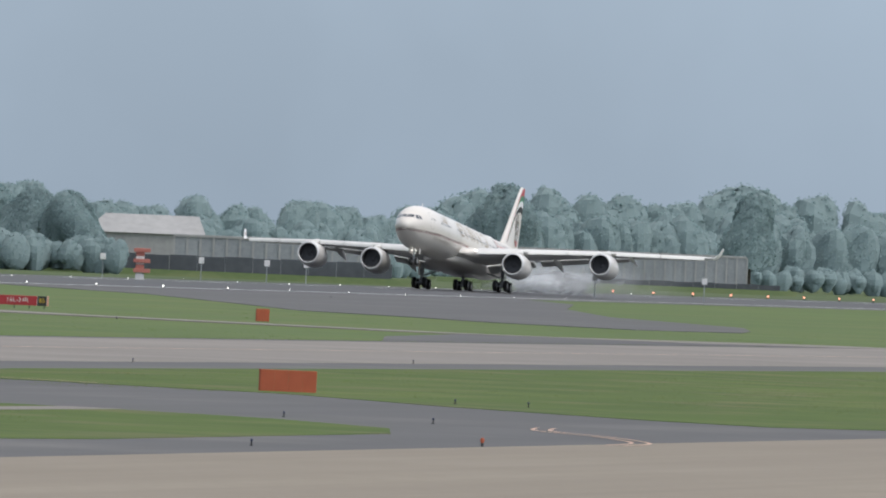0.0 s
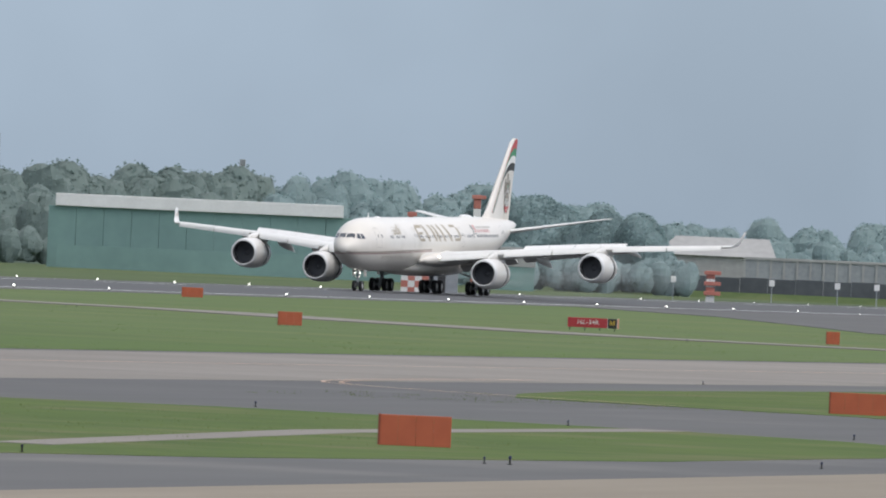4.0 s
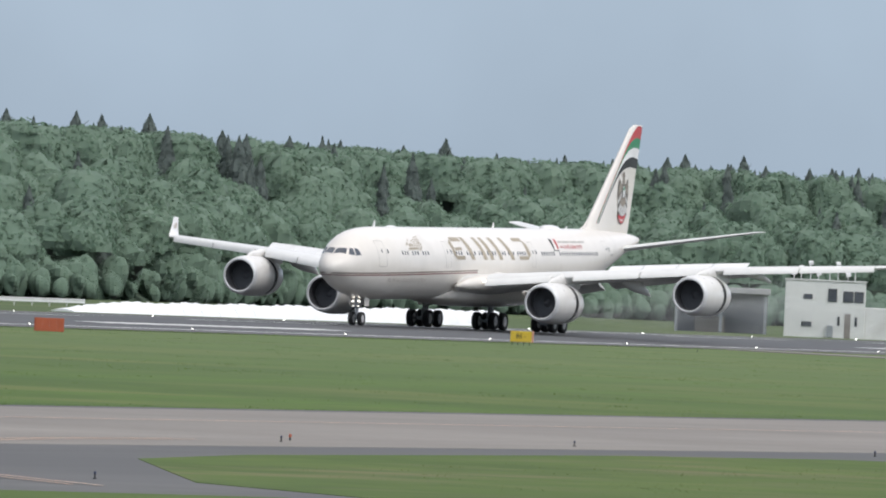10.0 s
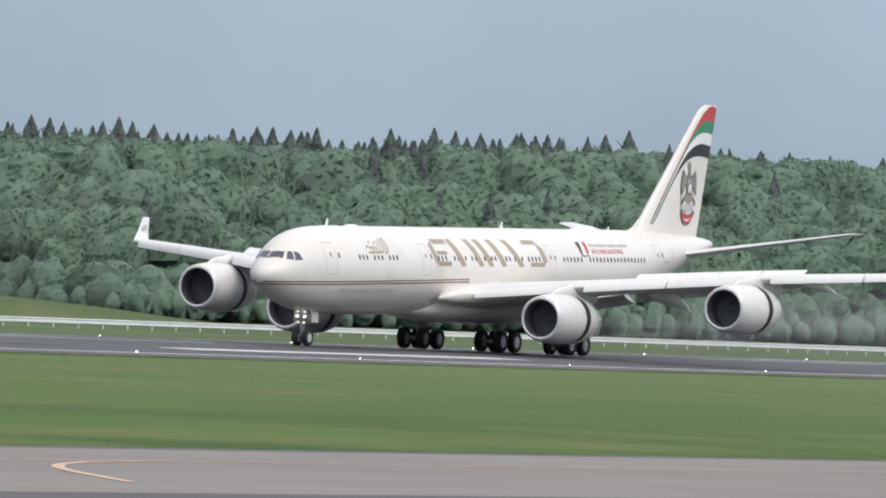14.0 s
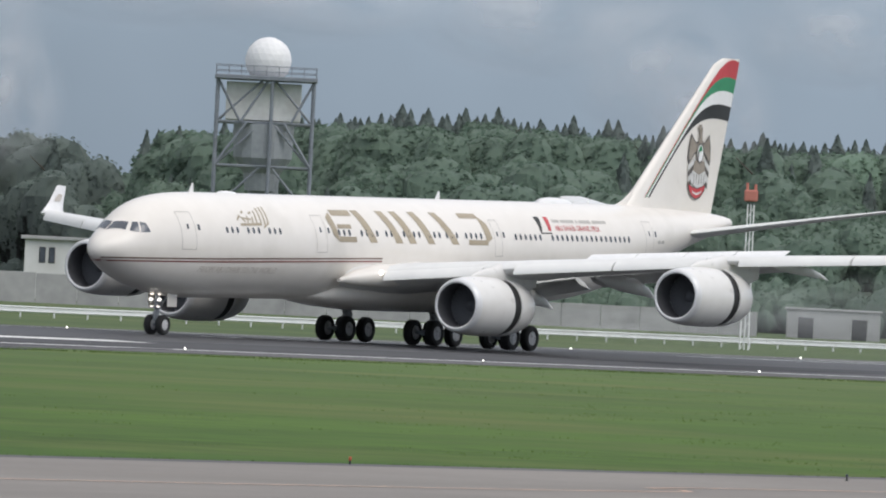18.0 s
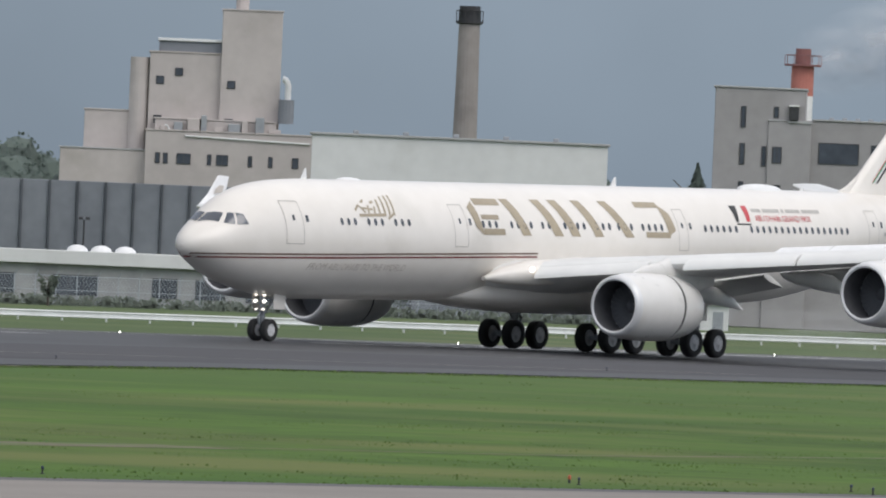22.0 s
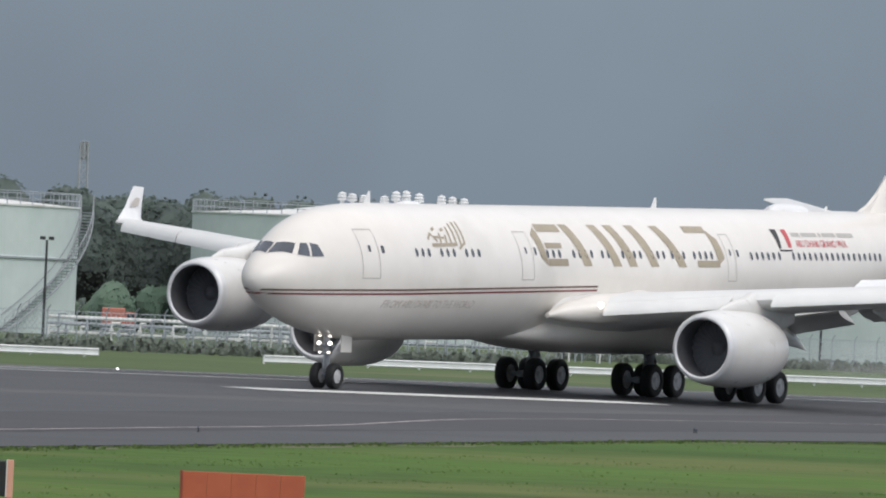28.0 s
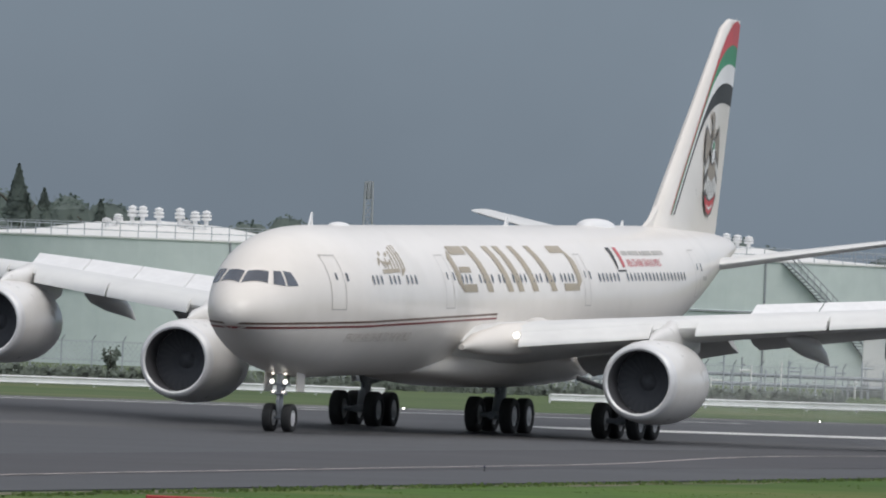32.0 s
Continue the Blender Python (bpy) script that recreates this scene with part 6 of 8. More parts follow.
for az, d, w, h in ((36.84, 985, 4.2, 2.7), (36.58, 960, 3.0, 1.9)):
    root = base("small_shed", stand(az, d), "small white shed with a flat roof beside the works", "shed", "small sheds")
    slab_part("wall", root, PALE_WALL, -w / 2, w / 2, 0, 3, -0.1, h, 0.03, "white shed wall")
    slab_part("roof", root, PALE_WALL, -w / 2 - 0.25, w / 2 + 0.25, -0.3, 3.2, h, h + 0.22, 0.03, "pale shed roof")
    slab_part("door", root, PAINT_GREY, 0.3, 1.1, -0.04, 0.02, 0.0, h * 0.75, 0.01, "grey shed door")
root = base("lean_to", stand(36.78, 1046), "white sloping lean-to roof above the panel wall", "roof")
bm = bmesh.new()
loft(bm, [[(-1.7, 0, 9.9), (-1.7, 0, 10.6), (-1.7, 3, 10.6), (-1.7, 3, 9.9)], [(1.6, 0, 9.9), (1.6, 0, 10.0), (1.6, 3, 10.0), (1.6, 3, 9.9)]])
part("roof", bm, PALE_WALL, root, "white sloping roof sheet")
slab_part("post", root, SLATE_PANEL, -1.5, 1.5, 0.1, 2.9, -0.1, 9.9, 0.02, "slate support wall")
root = base("red_car", stand(35.17, 1370), "small red service car parked beyond the rail", "car")
bm = bmesh.new()
loft(bm, [[(x, 0.1, 0.35), (x, 1.5, 0.35), (x, 1.5, z), (x, 0.1, z)] for x, z in ((-1.7, 0.8), (-1.6, 0.95), (-0.9, 1.0), (1.5, 1.0), (1.7, 0.75))])
part("body", bm, HAZY_RED, root, "red car body")
bm = bmesh.new()
loft(bm, [[(-1.0 + k, 0.16 + t, 1.0 + z), (1.45 - k, 0.16 + t, 1.0 + z), (1.45 - k, 1.44 - t, 1.0 + z), (-1.0 + k, 1.44 - t, 1.0 + z)] for k, t, z in ((0, 0, 0), (0.35, 0.08, 0.5), (0.42, 0.12, 0.55))])
part("cabin", bm, HAZY_RED, root, "red car cabin")
slab_part("side_glass", root, GLASS_DARK, -0.5, 1.0, 0.15, 0.2, 1.08, 1.42, 0.01, "dark side glass")
for x in (-1.1, 1.05):
    bm = bmesh.new()
    rod(bm, (x, 0.08, 0.3), (x, 0.3, 0.3), 0.3, 0.3, 14)
    part("wheel", bm, RUBBER, root, "car wheel")

# beige processing works of stacked blocks
root = base("processing_works", stand(39.0, 1150), "beige concrete works of stacked tower blocks", "building")
X0 = 1262
px = lambda p: (p - X0) * 1150 / 22194
for x0, x1, y0, z0, z1, lab in ((1192, 1330, 0, 0, 22.5, "tower block with square windows"), (1318, 1424, -0.6, 0, 26.6, "highest tower block"), (1080, 1160, 1.0, 0, 17.0, "lower side block"),
                                (1040, 1192, -2.0, 0, 13.4, "side annexe"), (1190, 1490, -3.0, 0, 15.3, "broad lower storey"), (1205, 1420, -1.8, 15.3, 16.4, "set-back storey")):
    slab_part("wall", root, BEIGE_WALL, px(x0), px(x1), y0, y0 + 10, z0, z1, 0.05, lab)
    slab_part("parapet", root, ROOF_GREY if z1 < 15 else BEIGE_WALL, px(x0) - 0.08, px(x1) + 0.08, y0 - 0.08, y0 + 10.05, z1, z1 + 0.14, 0.02, "roof edge")
bm = bmesh.new()
rod(bm, (px(1175), 1.0, 0), (px(1175), 1.0, 22.0), 0.9, 0.9, 18)
part("silo", bm, BEIGE_WALL, root, "round silo against the tower")
slab_part("roof_shed", root, SLATE_PANEL, px(1207), px(1325), 0.3, 8, 22.65, 23.6, 0.03, "dark grey roof shed")
slab_part("roof_shed", root, FIN_WHITE, px(1205), px(1327), 0.1, 8.2, 23.6, 23.85, 0.03, "white shed roof")
bm = bmesh.new()
rod(bm, (px(1352), 3, 26.6), (px(1352), 3, 27.9), 0.6, 0.6, 16)
part("roof_tank", bm, BEIGE_WALL, root, "small roof tank")
bm = bmesh.new()
rod(bm, (px(1436), -1.5, 16.4), (px(1436), -1.5, 18.6), 0.72, 0.72, 14)
part("filter", bm, SLATE_PANEL, root, "dark filter drum")
bm = bmesh.new()
for i in range(7):
    t0, t1 = i * math.pi / 14, (i + 1) * math.pi / 14
    rod(bm, (px(1428) + 0.55 * math.sin(t0), -1.5, 19.6 + 0.9 * math.cos(t0)), (px(1428) + 0.55 * math.sin(t1), -1.5, 19.6 + 0.9 * math.cos(t1)), 0.28, 0.28, 10)
rod(bm, (px(1438), -1.5, 18.6), (px(1438), -1.5, 19.6), 0.28, 0.28, 10)
part("duct", bm, PALE_WALL, root, "bent pale air duct")
for x, z in ((1204, 19.6), (1237, 20.4), (1330, 19.4), (1202, 16.0), (1328, 15.9)):
    window(root, px(x), px(x) + 0.75, z, z + 0.75, 0.0 if x < 1300 else -0.6)
for x, w in ((1208, 0.45), (1222, 0.45), (1246, 1.3), (1300, 0.4), (1316, 1.1), (1372, 0.4), (1408, 0.4), (1450, 0.6)):
    window(root, px(x), px(x) + w, 12.3, 13.3, -3.0, 2 if w > 1 else 1)
for i in range(9):
    xx = px(1215 + 24 * i)
    slab_part("roof_unit", root, PAINT_GREY if i % 2 else BEIGE_WALL, xx, xx + 0.5 + 0.3 * (i % 3), -2.6, -1.9, 15.44, 15.8 + 0.35 * (i % 4), 0.04, "roof machinery")
bm = bmesh.new()
for i in range(5):
    rod(bm, (px(1220) + 0.14 * i, -2.5, 15.5 + 0.35 * math.sin(i * 0.8)), (px(1220) + 0.14 * (i + 1), -2.5, 15.5 + 0.35 * math.sin((i + 1) * 0.8)), 0.1, 0.1, 8)
rod(bm, (px(1260), -3.1, 14.9), (px(1480), -3.1, 14.6), 0.09, 0.09, 8)
part("pipework", bm, PALE_WALL, root, "pale pipework")


# storage tanks
def tank(az, d, r, h, words, stair=(120, 180), vents=((-5.0, 0.95), (-4.2, 0.9), (-3.3, 0.85), (-1.7, 0.85), (-0.8, 1.1), (0.0, 1.15), (1.0, 1.05), (2.75, 1), (3.6, 0.95), (4.5, 0.9))):
    root = base("storage_tank", stand(az, d), "pale green cylindrical fuel storage tank" + (" lettered TA-402" if words else " with roof vents"), "storage tank", "fuel tanks")
    bm = bmesh.new()
    turned(bm, [(-0.2, r), (h * 0.58, r), (h * 0.585, r + 0.05), (h * 0.6, r + 0.05), (h * 0.605, r), (h, r)], "z", 72)
    part("shell", bm, TANK_GREEN, root, "welded pale green steel shell")
    bm = bmesh.new()
    turned(bm, [(h, r + 0.12), (h + 0.12, r + 0.12), (h + 0.12, r - 0.1), (h + 0.5, r * 0.6), (h + 1.2, r * 0.3), (h + 1.45, 0.05)], "z", 48)
    part("roof", bm, WHITE_PAINT, root, "low white cone roof")
    bm = bmesh.new()
    for i in range(72):
        t = i * math.tau / 72
        t2 = (i + 1) * math.tau / 72
        p, q = (r * math.cos(t), r * math.sin(t)), (r * math.cos(t2), r * math.sin(t2))
        rod(bm, (*p, h), (*p, h + 1.05), 0.035, 0.035, 5, False)
        for z in (h + 0.55, h + 1.05):
            rod(bm, (*p, z), (*q, z), 0.03, 0.03, 5, False)
    part("railing", bm, GALV, root, "rim railing")
    # mushroom vents on the roof
    vm = bmesh.new()
    turned(vm, [(0, 0.16), (0.55, 0.16), (0.56, 0.36), (0.7, 0.38), (0.78, 0.2), (0.8, 0.36), (0.92, 0.38), (1.0, 0.2), (1.04, 0.3), (1.14, 0.32), (1.26, 0.02)], "z", 14)
    me = mesh_of("vent", vm, FIN_WHITE, True)
    for x, k in vents:
        share("vent", me, root, pose(x, -r * 0.32 - 1.5 * ((x * 7) % 1), h + 0.95 - 0.35 * (1 - k)) @ Matrix.Diagonal((1, 1, k, 1)), "white mushroom roof vent")
    # spiral stair on the shell
    n = 40
    turn = [radians(stair[0] + (stair[1] - stair[0]) * i / n) - math.pi / 2 for i in range(n + 1)]
    for k, up, thick, name, lab in ((r + 0.1, 0.0, 0.07, "stringer", "spiral steel stringer"), (r + 1.0, 0.0, 0.07, "stringer", "spiral steel stringer"), (r + 0.1, 1.0, 0.04, "handrail", "spiral handrail"), (r + 1.0, 1.0, 0.04, "handrail", "spiral handrail")):
        bm = bmesh.new()
        for i in range(n):
            rod(bm, (k * math.cos(turn[i]), k * math.sin(turn[i]), h * i / n + up), (k * math.cos(turn[i + 1]), k * math.sin(turn[i + 1]), h * (i + 1) / n + up), thick, thick, 5, False)
        part(name, bm, PAINT_GREY, root, lab)
    bm = bmesh.new()
    box(bm, r + 0.1, r + 1.0, -0.13, 0.13, -0.03, 0.03)
    tread = mesh_of("tread", bm, PAINT_GREY)
    bm = bmesh.new()
    rod(bm, (r + 1.0, 0, 0), (r + 1.0, 0, 1.0), 0.03, 0.03, 5)
    rail_post = mesh_of("rail_post", bm, PAINT_GREY)
    for i in range(n):
        m = Matrix.Translation((0, 0, h * i / n)) @ Matrix.Rotation(turn[i], 4, "Z")
        share("tread", tread, root, m)
        if i % 2 == 0:
            share("rail_post", rail_post, root, m)
    for x, k in ((-r * 0.83, 0.58), (r * 0.35, 1.0)):
        bm = bmesh.new()
        rod(bm, (x, -math.sqrt(r * r - x * x) - 0.08, 0), (x, -math.sqrt(r * r - x * x) - 0.08, h * k), 0.08, 0.08, 6)
        part("pipe", bm, PAINT_GREY, root, "vertical pipe")
    bm = bmesh.new()
    turned(bm, [(h * 0.585, r + 0.02), (h * 0.585, r + 0.16), (h * 0.6, r + 0.16), (h * 0.6, r + 0.02)], "z", 72, close=True)
    part("girder", bm, PAINT_GREY, root, "thin dark girder round the shell")
    if words:
        for text, z, s in (("\u4fdd \u7a0e", 3.75, 0.75), ("TA-402", 2.62, 1.2), ("JETA-1", 1.62, 0.95)):
            o = flat_words(text, s, DARK_METAL, root, 0, z, 0, label="dark words on the shell", spread=0.68)
            for v in o.data.vertices:
                t = radians(-30.2) + v.co.x / r
                v.co.x, v.co.y = (r + 0.03) * math.sin(t), -(r + 0.03) * math.cos(t)
    return root


tank(40.95, 944, 13.7, 9.3, False, (30, 92))
tank(43.32, 984, 16.7, 9.6, True, (65, 25))
tank(45.76, 903, 15.0, 9.0, False, (38, 92), ((-3.6, 0.55), (-2.8, 0.75), (-1.8, 1.15), (-1.05, 1.15), (0.1, 1.1), (1.6, 1.12), (2.1, 0.6), (2.7, 1.0), (3.5, 1.05)))
root = base("pump_house", stand(42.25, 905), "small white pump house with a flat roof", "hut")
slab_part("wall", root, PALE_WALL, -4.2, 2.8, 0, 5, 0, 5.0, 0.05, "white wall")
slab_part("roof", root, PALE_WALL, -4.6, 3.3, -0.5, 5.4, 5.0, 5.4, 0.04, "pale flat roof")
for x in (-2.6, 0.6):
    window(root, x, x + 1.0, 2.6, 3.8, 0.0)
slab_part("door", root, PAINT_GREY, -0.9, 0.2, -0.04, 0.02, 0, 2.2, 0.01, "grey door")
# pipe rack, machines and a red truck behind the fence
root = base("pipe_rack", stand(44.3, 815), "white and grey pipework with valves behind the fence", "pipework")
for i in range(26):
    bm = bmesh.new()
    x = -9 + 18 * i / 26 + random.uniform(-0.2, 0.2)
    hh = random.uniform(0.8, 1.9)
    rod(bm, (x, 0, -0.1), (x, 0, hh), 0.07, 0.07, 8)
    rod(bm, (x, 0, hh), (x + random.uniform(0.3, 1.1), random.uniform(-0.3, 0.3), hh), 0.08, 0.08, 8)
    rod(bm, (x, -0.05, hh * 0.6), (x, -0.35, hh * 0.6), 0.16, 0.16, 10)
    part("pipe", bm, [WHITE_PAINT, GALV, PAINT_GREY][i % 3], root)
for z, m in ((0.5, WHITE_PAINT), (1.1, GALV), (1.5, WHITE_PAINT)):
    bm = bmesh.new()
    rod(bm, (-9, 0.4, z), (9, 0.4, z), 0.12, 0.12, 8)
    part("main_pipe", bm, m, root, "long horizontal pipe")
root = base("pipe_rack", stand(43.2, 835), "grey pipes and valve posts behind the fence", "pipework")
for i in range(44):
    bm = bmesh.new()
    x = -13 + 26 * i / 44 + random.uniform(-0.25, 0.25)
    hh = random.uniform(0.9, 2.6)
    rod(bm, (x, 0, -0.1), (x, 0, hh), 0.06, 0.06, 8)
    rod(bm, (x, 0, hh * 0.8), (x + random.uniform(-0.9, 0.9), random.uniform(-0.3, 0.3), hh * 0.8), 0.06, 0.06, 8)
    part("pipe", bm, [GALV, PAINT_GREY, WHITE_PAINT, GALV][i % 4], root)
for z, m in ((0.7, GALV), (1.3, PAINT_GREY)):
    bm = bmesh.new()
    rod(bm, (-13, 0.4, z), (13, 0.4, z), 0.12, 0.12, 8)
    part("main_pipe", bm, m, root, "long horizontal pipe")
root = base("red_truck", stand(44.62, 960), "red utility truck parked by the tanks", "truck")
slab_part("body", root, HAZY_RED, -1.1, 0.7, 0, 1.2, 0.45, 1.9, 0.08, "red truck body")
slab_part("cab", root, HAZY_RED, 0.7, 1.5, 0, 1.2, 0.45, 1.6, 0.1, "red cab")
slab_part("windscreen", root, GLASS_DARK, 0.85, 1.4, -0.02, 0.02, 1.05, 1.5, 0.01, "dark side glass")
for x in (-0.6, 1.0):
    bm = bmesh.new()
    rod(bm, (x, -0.02, 0.3), (x, 0.25, 0.3), 0.32, 0.32, 14)
    part("wheel", bm, RUBBER, root, "truck wheel")
# street lamps by the tanks
for az, d, hgt, head in ((41.4, 900, 7.4, 1), (44.95, 800, 6.4, 1), (39.45, 1000, 6.5, 1), (36.9, 990, 6.0, 0)):
    root = base("floodlight_mast", stand(az, d), "slim dark floodlight mast", "lamp post", "floodlight masts")
    bm = bmesh.new()
    rod(bm, (0, 0, -0.1), (0, 0, hgt), 0.1, 0.07, 8)
    part("pole", bm, DARK_METAL, root, "slim pole")
    bm = bmesh.new()
    box(bm, -0.45, -0.1, -0.2, 0.1, hgt, hgt + 0.22, 0.03)
    if head:
        box(bm, 0.1, 0.45, -0.2, 0.1, hgt, hgt + 0.22, 0.03)
    part("lamp_head", bm, DARK_METAL, root, "floodlight heads")


# chain-link fence along the works
def fence(az0, az1, y, h=2.2):
    x0, x1 = y / math.tan(radians(az0)), y / math.tan(radians(az1))
    root = base("wire_fence", pose(min(x0, x1), y, FAR - 0.02), "grey chain-link fence on thin posts", "fence", "fences")
    L = abs(x1 - x0)
    pm = bmesh.new()
    rod(pm, (0, 0, -0.05), (0, 0, h), 0.045, 0.045, 6)
    rod(pm, (0, 0, h), (0, -0.25, h + 0.3), 0.035, 0.035, 6)
    me = mesh_of("post", pm, GALV)
    n = int(L / 2.4)
    for i in range(n + 1):
        share("post", me, root, pose(2.4 * i, 0, 0))
    bm = bmesh.new()
    for z in (0.1, h * 0.5, h - 0.05):
        rod(bm, (0, 0, z), (L, 0, z), 0.02, 0.02, 5, False)
    step = 0.4
    k = 0
    while k * step < L:
        a = k * step
        for s in (1, -1):
            p, q = (a, 0, 0.05), (a + s * h, 0, h)
            rod(bm, p, q, 0.012, 0.012, 3, False)
        k += 1
    part("mesh_wire", bm, GALV, root, "woven wire mesh")


fence(46.6, 42.6, 508)
fence(42.5, 36.5, 585)

# ---------------------------------------------------------------- far end: house, shed, masts, sheds
root = base("control_hut", stand(20.08, 1230), "two-storey white hut with aerials on its roof", "building")
slab_part("wall", root, WHITE_PAINT, -4.0, 3.9, 0, 7, -0.1, 5.5, 0.05, "white rendered wall")
slab_part("annexe", root, WHITE_PAINT, 3.9, 6.2, 0.3, 6, -0.1, 3.1, 0.05, "white annexe")
slab_part("parapet", root, PALE_WALL, -4.1, 4.0, -0.1, 7.1, 5.5, 5.65, 0.02, "roof edge")
for x, w, z, hh in ((-2.2, 0.9, 3.7, 0.5), (-2.3, 1.0, 1.0, 0.5), (0.2, 0.9, 3.5, 1.3), (1.7, 1.0, 3.5, 1.1), (2.8, 0.9, 3.5, 1.1), (1.2, 0.25, 1.2, 0.9), (2.9, 0.25, 1.2, 0.9)):
    window(root, x, x + w, z, z + hh, 0.0, 1)
slab_part("door", root, CHIM_BROWN, 1.9, 2.5, -0.04, 0.02, -0.05, 2.4, 0.01, "brown door")
slab_part("ac_unit", root, PAINT_GREY, 0.2, 0.8, -0.4, 0.0, 0.0, 1.2, 0.03, "grey cabinet")
for i, x in enumerate((-3.2, -2.5, -1.6, -0.8, 0.3, 1.1, 2.1, 2.8)):
    bm = bmesh.new()
    rod(bm, (x, 1.5, 5.6), (x, 1.5, 6.2 + 0.5 * (i % 3)), 0.04, 0.04, 6)
    rod(bm, (x - 0.2, 1.5, 6.2 + 0.5 * (i % 3)), (x + 0.25, 1.5, 6.3 + 0.5 * (i % 3)), 0.26, 0.2, 10)
    part("aerial", bm, FIN_WHITE, root, "white roof aerial")
root = base("open_shed", stand(20.72, 1245), "small open shed with a grey roof and dark inside", "shed")
slab_part("roof", root, ROOF_GREY, -1.2, 8.4, -0.6, 8, 3.9, 4.5, 0.06, "flat grey roof")
slab_part("back_wall", root, SLATE_PANEL, -1, 8.2, 7.4, 7.7, -0.1, 3.9, 0.0, "dark back wall")
for i in range(3):
    slab_part("post", root, PAINT_GREY, -1.0 + 4.4 * i, -0.7 + 4.4 * i, 0, 0.3, -0.1, 3.9, 0.02)
slab_part("stored_crate", root, CHIM_BROWN, 1.0, 4.0, 3, 6, -0.1, 1.6, 0.05, "stack in the shed")

root = base("green_hangar", stand(16.9, 1900), "long teal sheet-clad hangar with a white roof edge", "building")
for i in range(15):
    slab_part("wall_panel", root, TEAL_SHEET, -27 + 4.2 * i, -27 + 4.2 * i + 4.16, 0, 20, -0.2, 9.3, 0.03)
slab_part("roof", root, FIN_WHITE, -26, 17.6, -0.6, 20, 9.3, 11.2, 0.06, "long white roof edge")
slab_part("low_wall", root, TEAL_SHEET, -25.5, 40, -6, -5.6, -0.2, 3.4, 0.02, "low teal screen")
root = base("white_store", stand(15.607, 1700), "low white store shed behind the mast", "building")
slab_part("wall", root, CONCRETE_WALL, -3.7, 3.7, 0, 10, 3.2, 5.5, 0.04, "pale grey upper wall")
slab_part("plinth", root, TEAL_SHEET, -3.6, 3.6, 0.1, 9.9, -0.2, 3.2, 0.04, "teal lower wall")
slab_part("roof", root, ROOF_GREY, -3.9, 3.9, -0.3, 10.3, 5.5, 5.85, 0.04, "grey roof")


def banded_mast(az, d, h, w, bands):
    root = base("warning_mast", stand(az, d), "red and white banded warning mast", "mast", "warning masts")
    for i in range(bands):
        z0, z1 = h * i / bands, h * (i + 1) / bands
        bm = bmesh.new()
        box(bm, -w * 0.46, w * 0.46, -w * 0.46, w * 0.46, z0 + 0.02, z1 - 0.02, 0.06)
        part("band", bm, HAZY_RED if i % 2 == (bands - 1) % 2 else WHITE_PAINT, root, "painted mast section")
    for z in (h * 0.38, h * 0.68, h):
        bm = bmesh.new()
        box(bm, -w * 0.7, w * 1.1, -w * 0.7, w * 0.7, z - 0.5, z - 0.05, 0.03)
        part("platform", bm, HAZY_RED, root, "red lamp platform")


banded_mast(15.76, 1500, 11.7, 0.95, 7)
banded_mast(16.06, 1400, 9.0, 0.6, 6)
banded_mast(14.68, 1480, 3.9, 1.1, 4)
root = base("localiser_hut", stand(16.03, 1395), "red and white chequered equipment hut", "hut")
for i in range(4):
    for j in range(4):
        slab_part("wall_panel", root, HAZY_RED if (i + j) % 2 else WHITE_PAINT, -1.55 + 0.775 * i, -0.785 + 0.775 * i, 0, 2.5, -0.15 + 0.74 * j, 0.58 + 0.74 * j, 0.01)
root = base("equipment_hut", stand(15.91, 1420), "plain grey metal equipment hut", "hut")
slab_part("wall", root, PAINT_GREY, -1.9, 1.9, 0, 3, -0.15, 3.5, 0.04, "grey metal wall")
slab_part("roof", root, ROOF_GREY, -2.0, 2.0, -0.1, 3.1, 3.5, 3.65, 0.02, "flat roof")
slab_part("door", root, DARK_METAL, -0.4, 0.5, -0.04, 0.02, -0.1, 2.0, 0.01, "dark door")
# grey-roofed hall, glasshouses and dark hedge bank at the far end
root = base("barn", stand(14.66, 2000), "grey hip-roofed hall among trees", "building")
slab_part("wall", root, CONCRETE_WALL, -11, 10.5, 0, 14, -0.2, 6.3, 0.05, "grey wall")
bm = bmesh.new()
loft(bm, [[(-9.8, -0.6, 6.2), (9.6, -0.6, 6.2), (9.6, 14.6, 6.2), (-9.8, 14.6, 6.2)], [(-6.5, 5, 9.2), (8.4, 5, 9.2), (8.4, 9, 9.2), (-6.5, 9, 9.2)]])
part("roof", bm, ROOF_GREY, root, "pale grey hipped roof")
for az, d, w, hh in ((14.05, 1900, 32, 5.8), (12.45, 2450, 46, 6.7)):
    root = base("glasshouse", stand(az, d), "long grey glasshouse with white ribs", "greenhouse", "glasshouses")
    slab_part("wall", root, PAINT_GREY, -w / 2, w / 2, 0.2, 10, -0.2, hh, 0.02, "grey glazed wall")
    for i in range(int(w / 2) + 1):
        slab_part("rib", root, ROOF_GREY, -w / 2 + 2 * i, -w / 2 + 2 * i + 0.3, 0.0, 0.25, -0.2, hh, 0.0)
    slab_part("ridge", root, ROOF_GREY, -w / 2, w / 2, 0, 10, hh, hh + 0.4, 0.02, "pale roof edge")
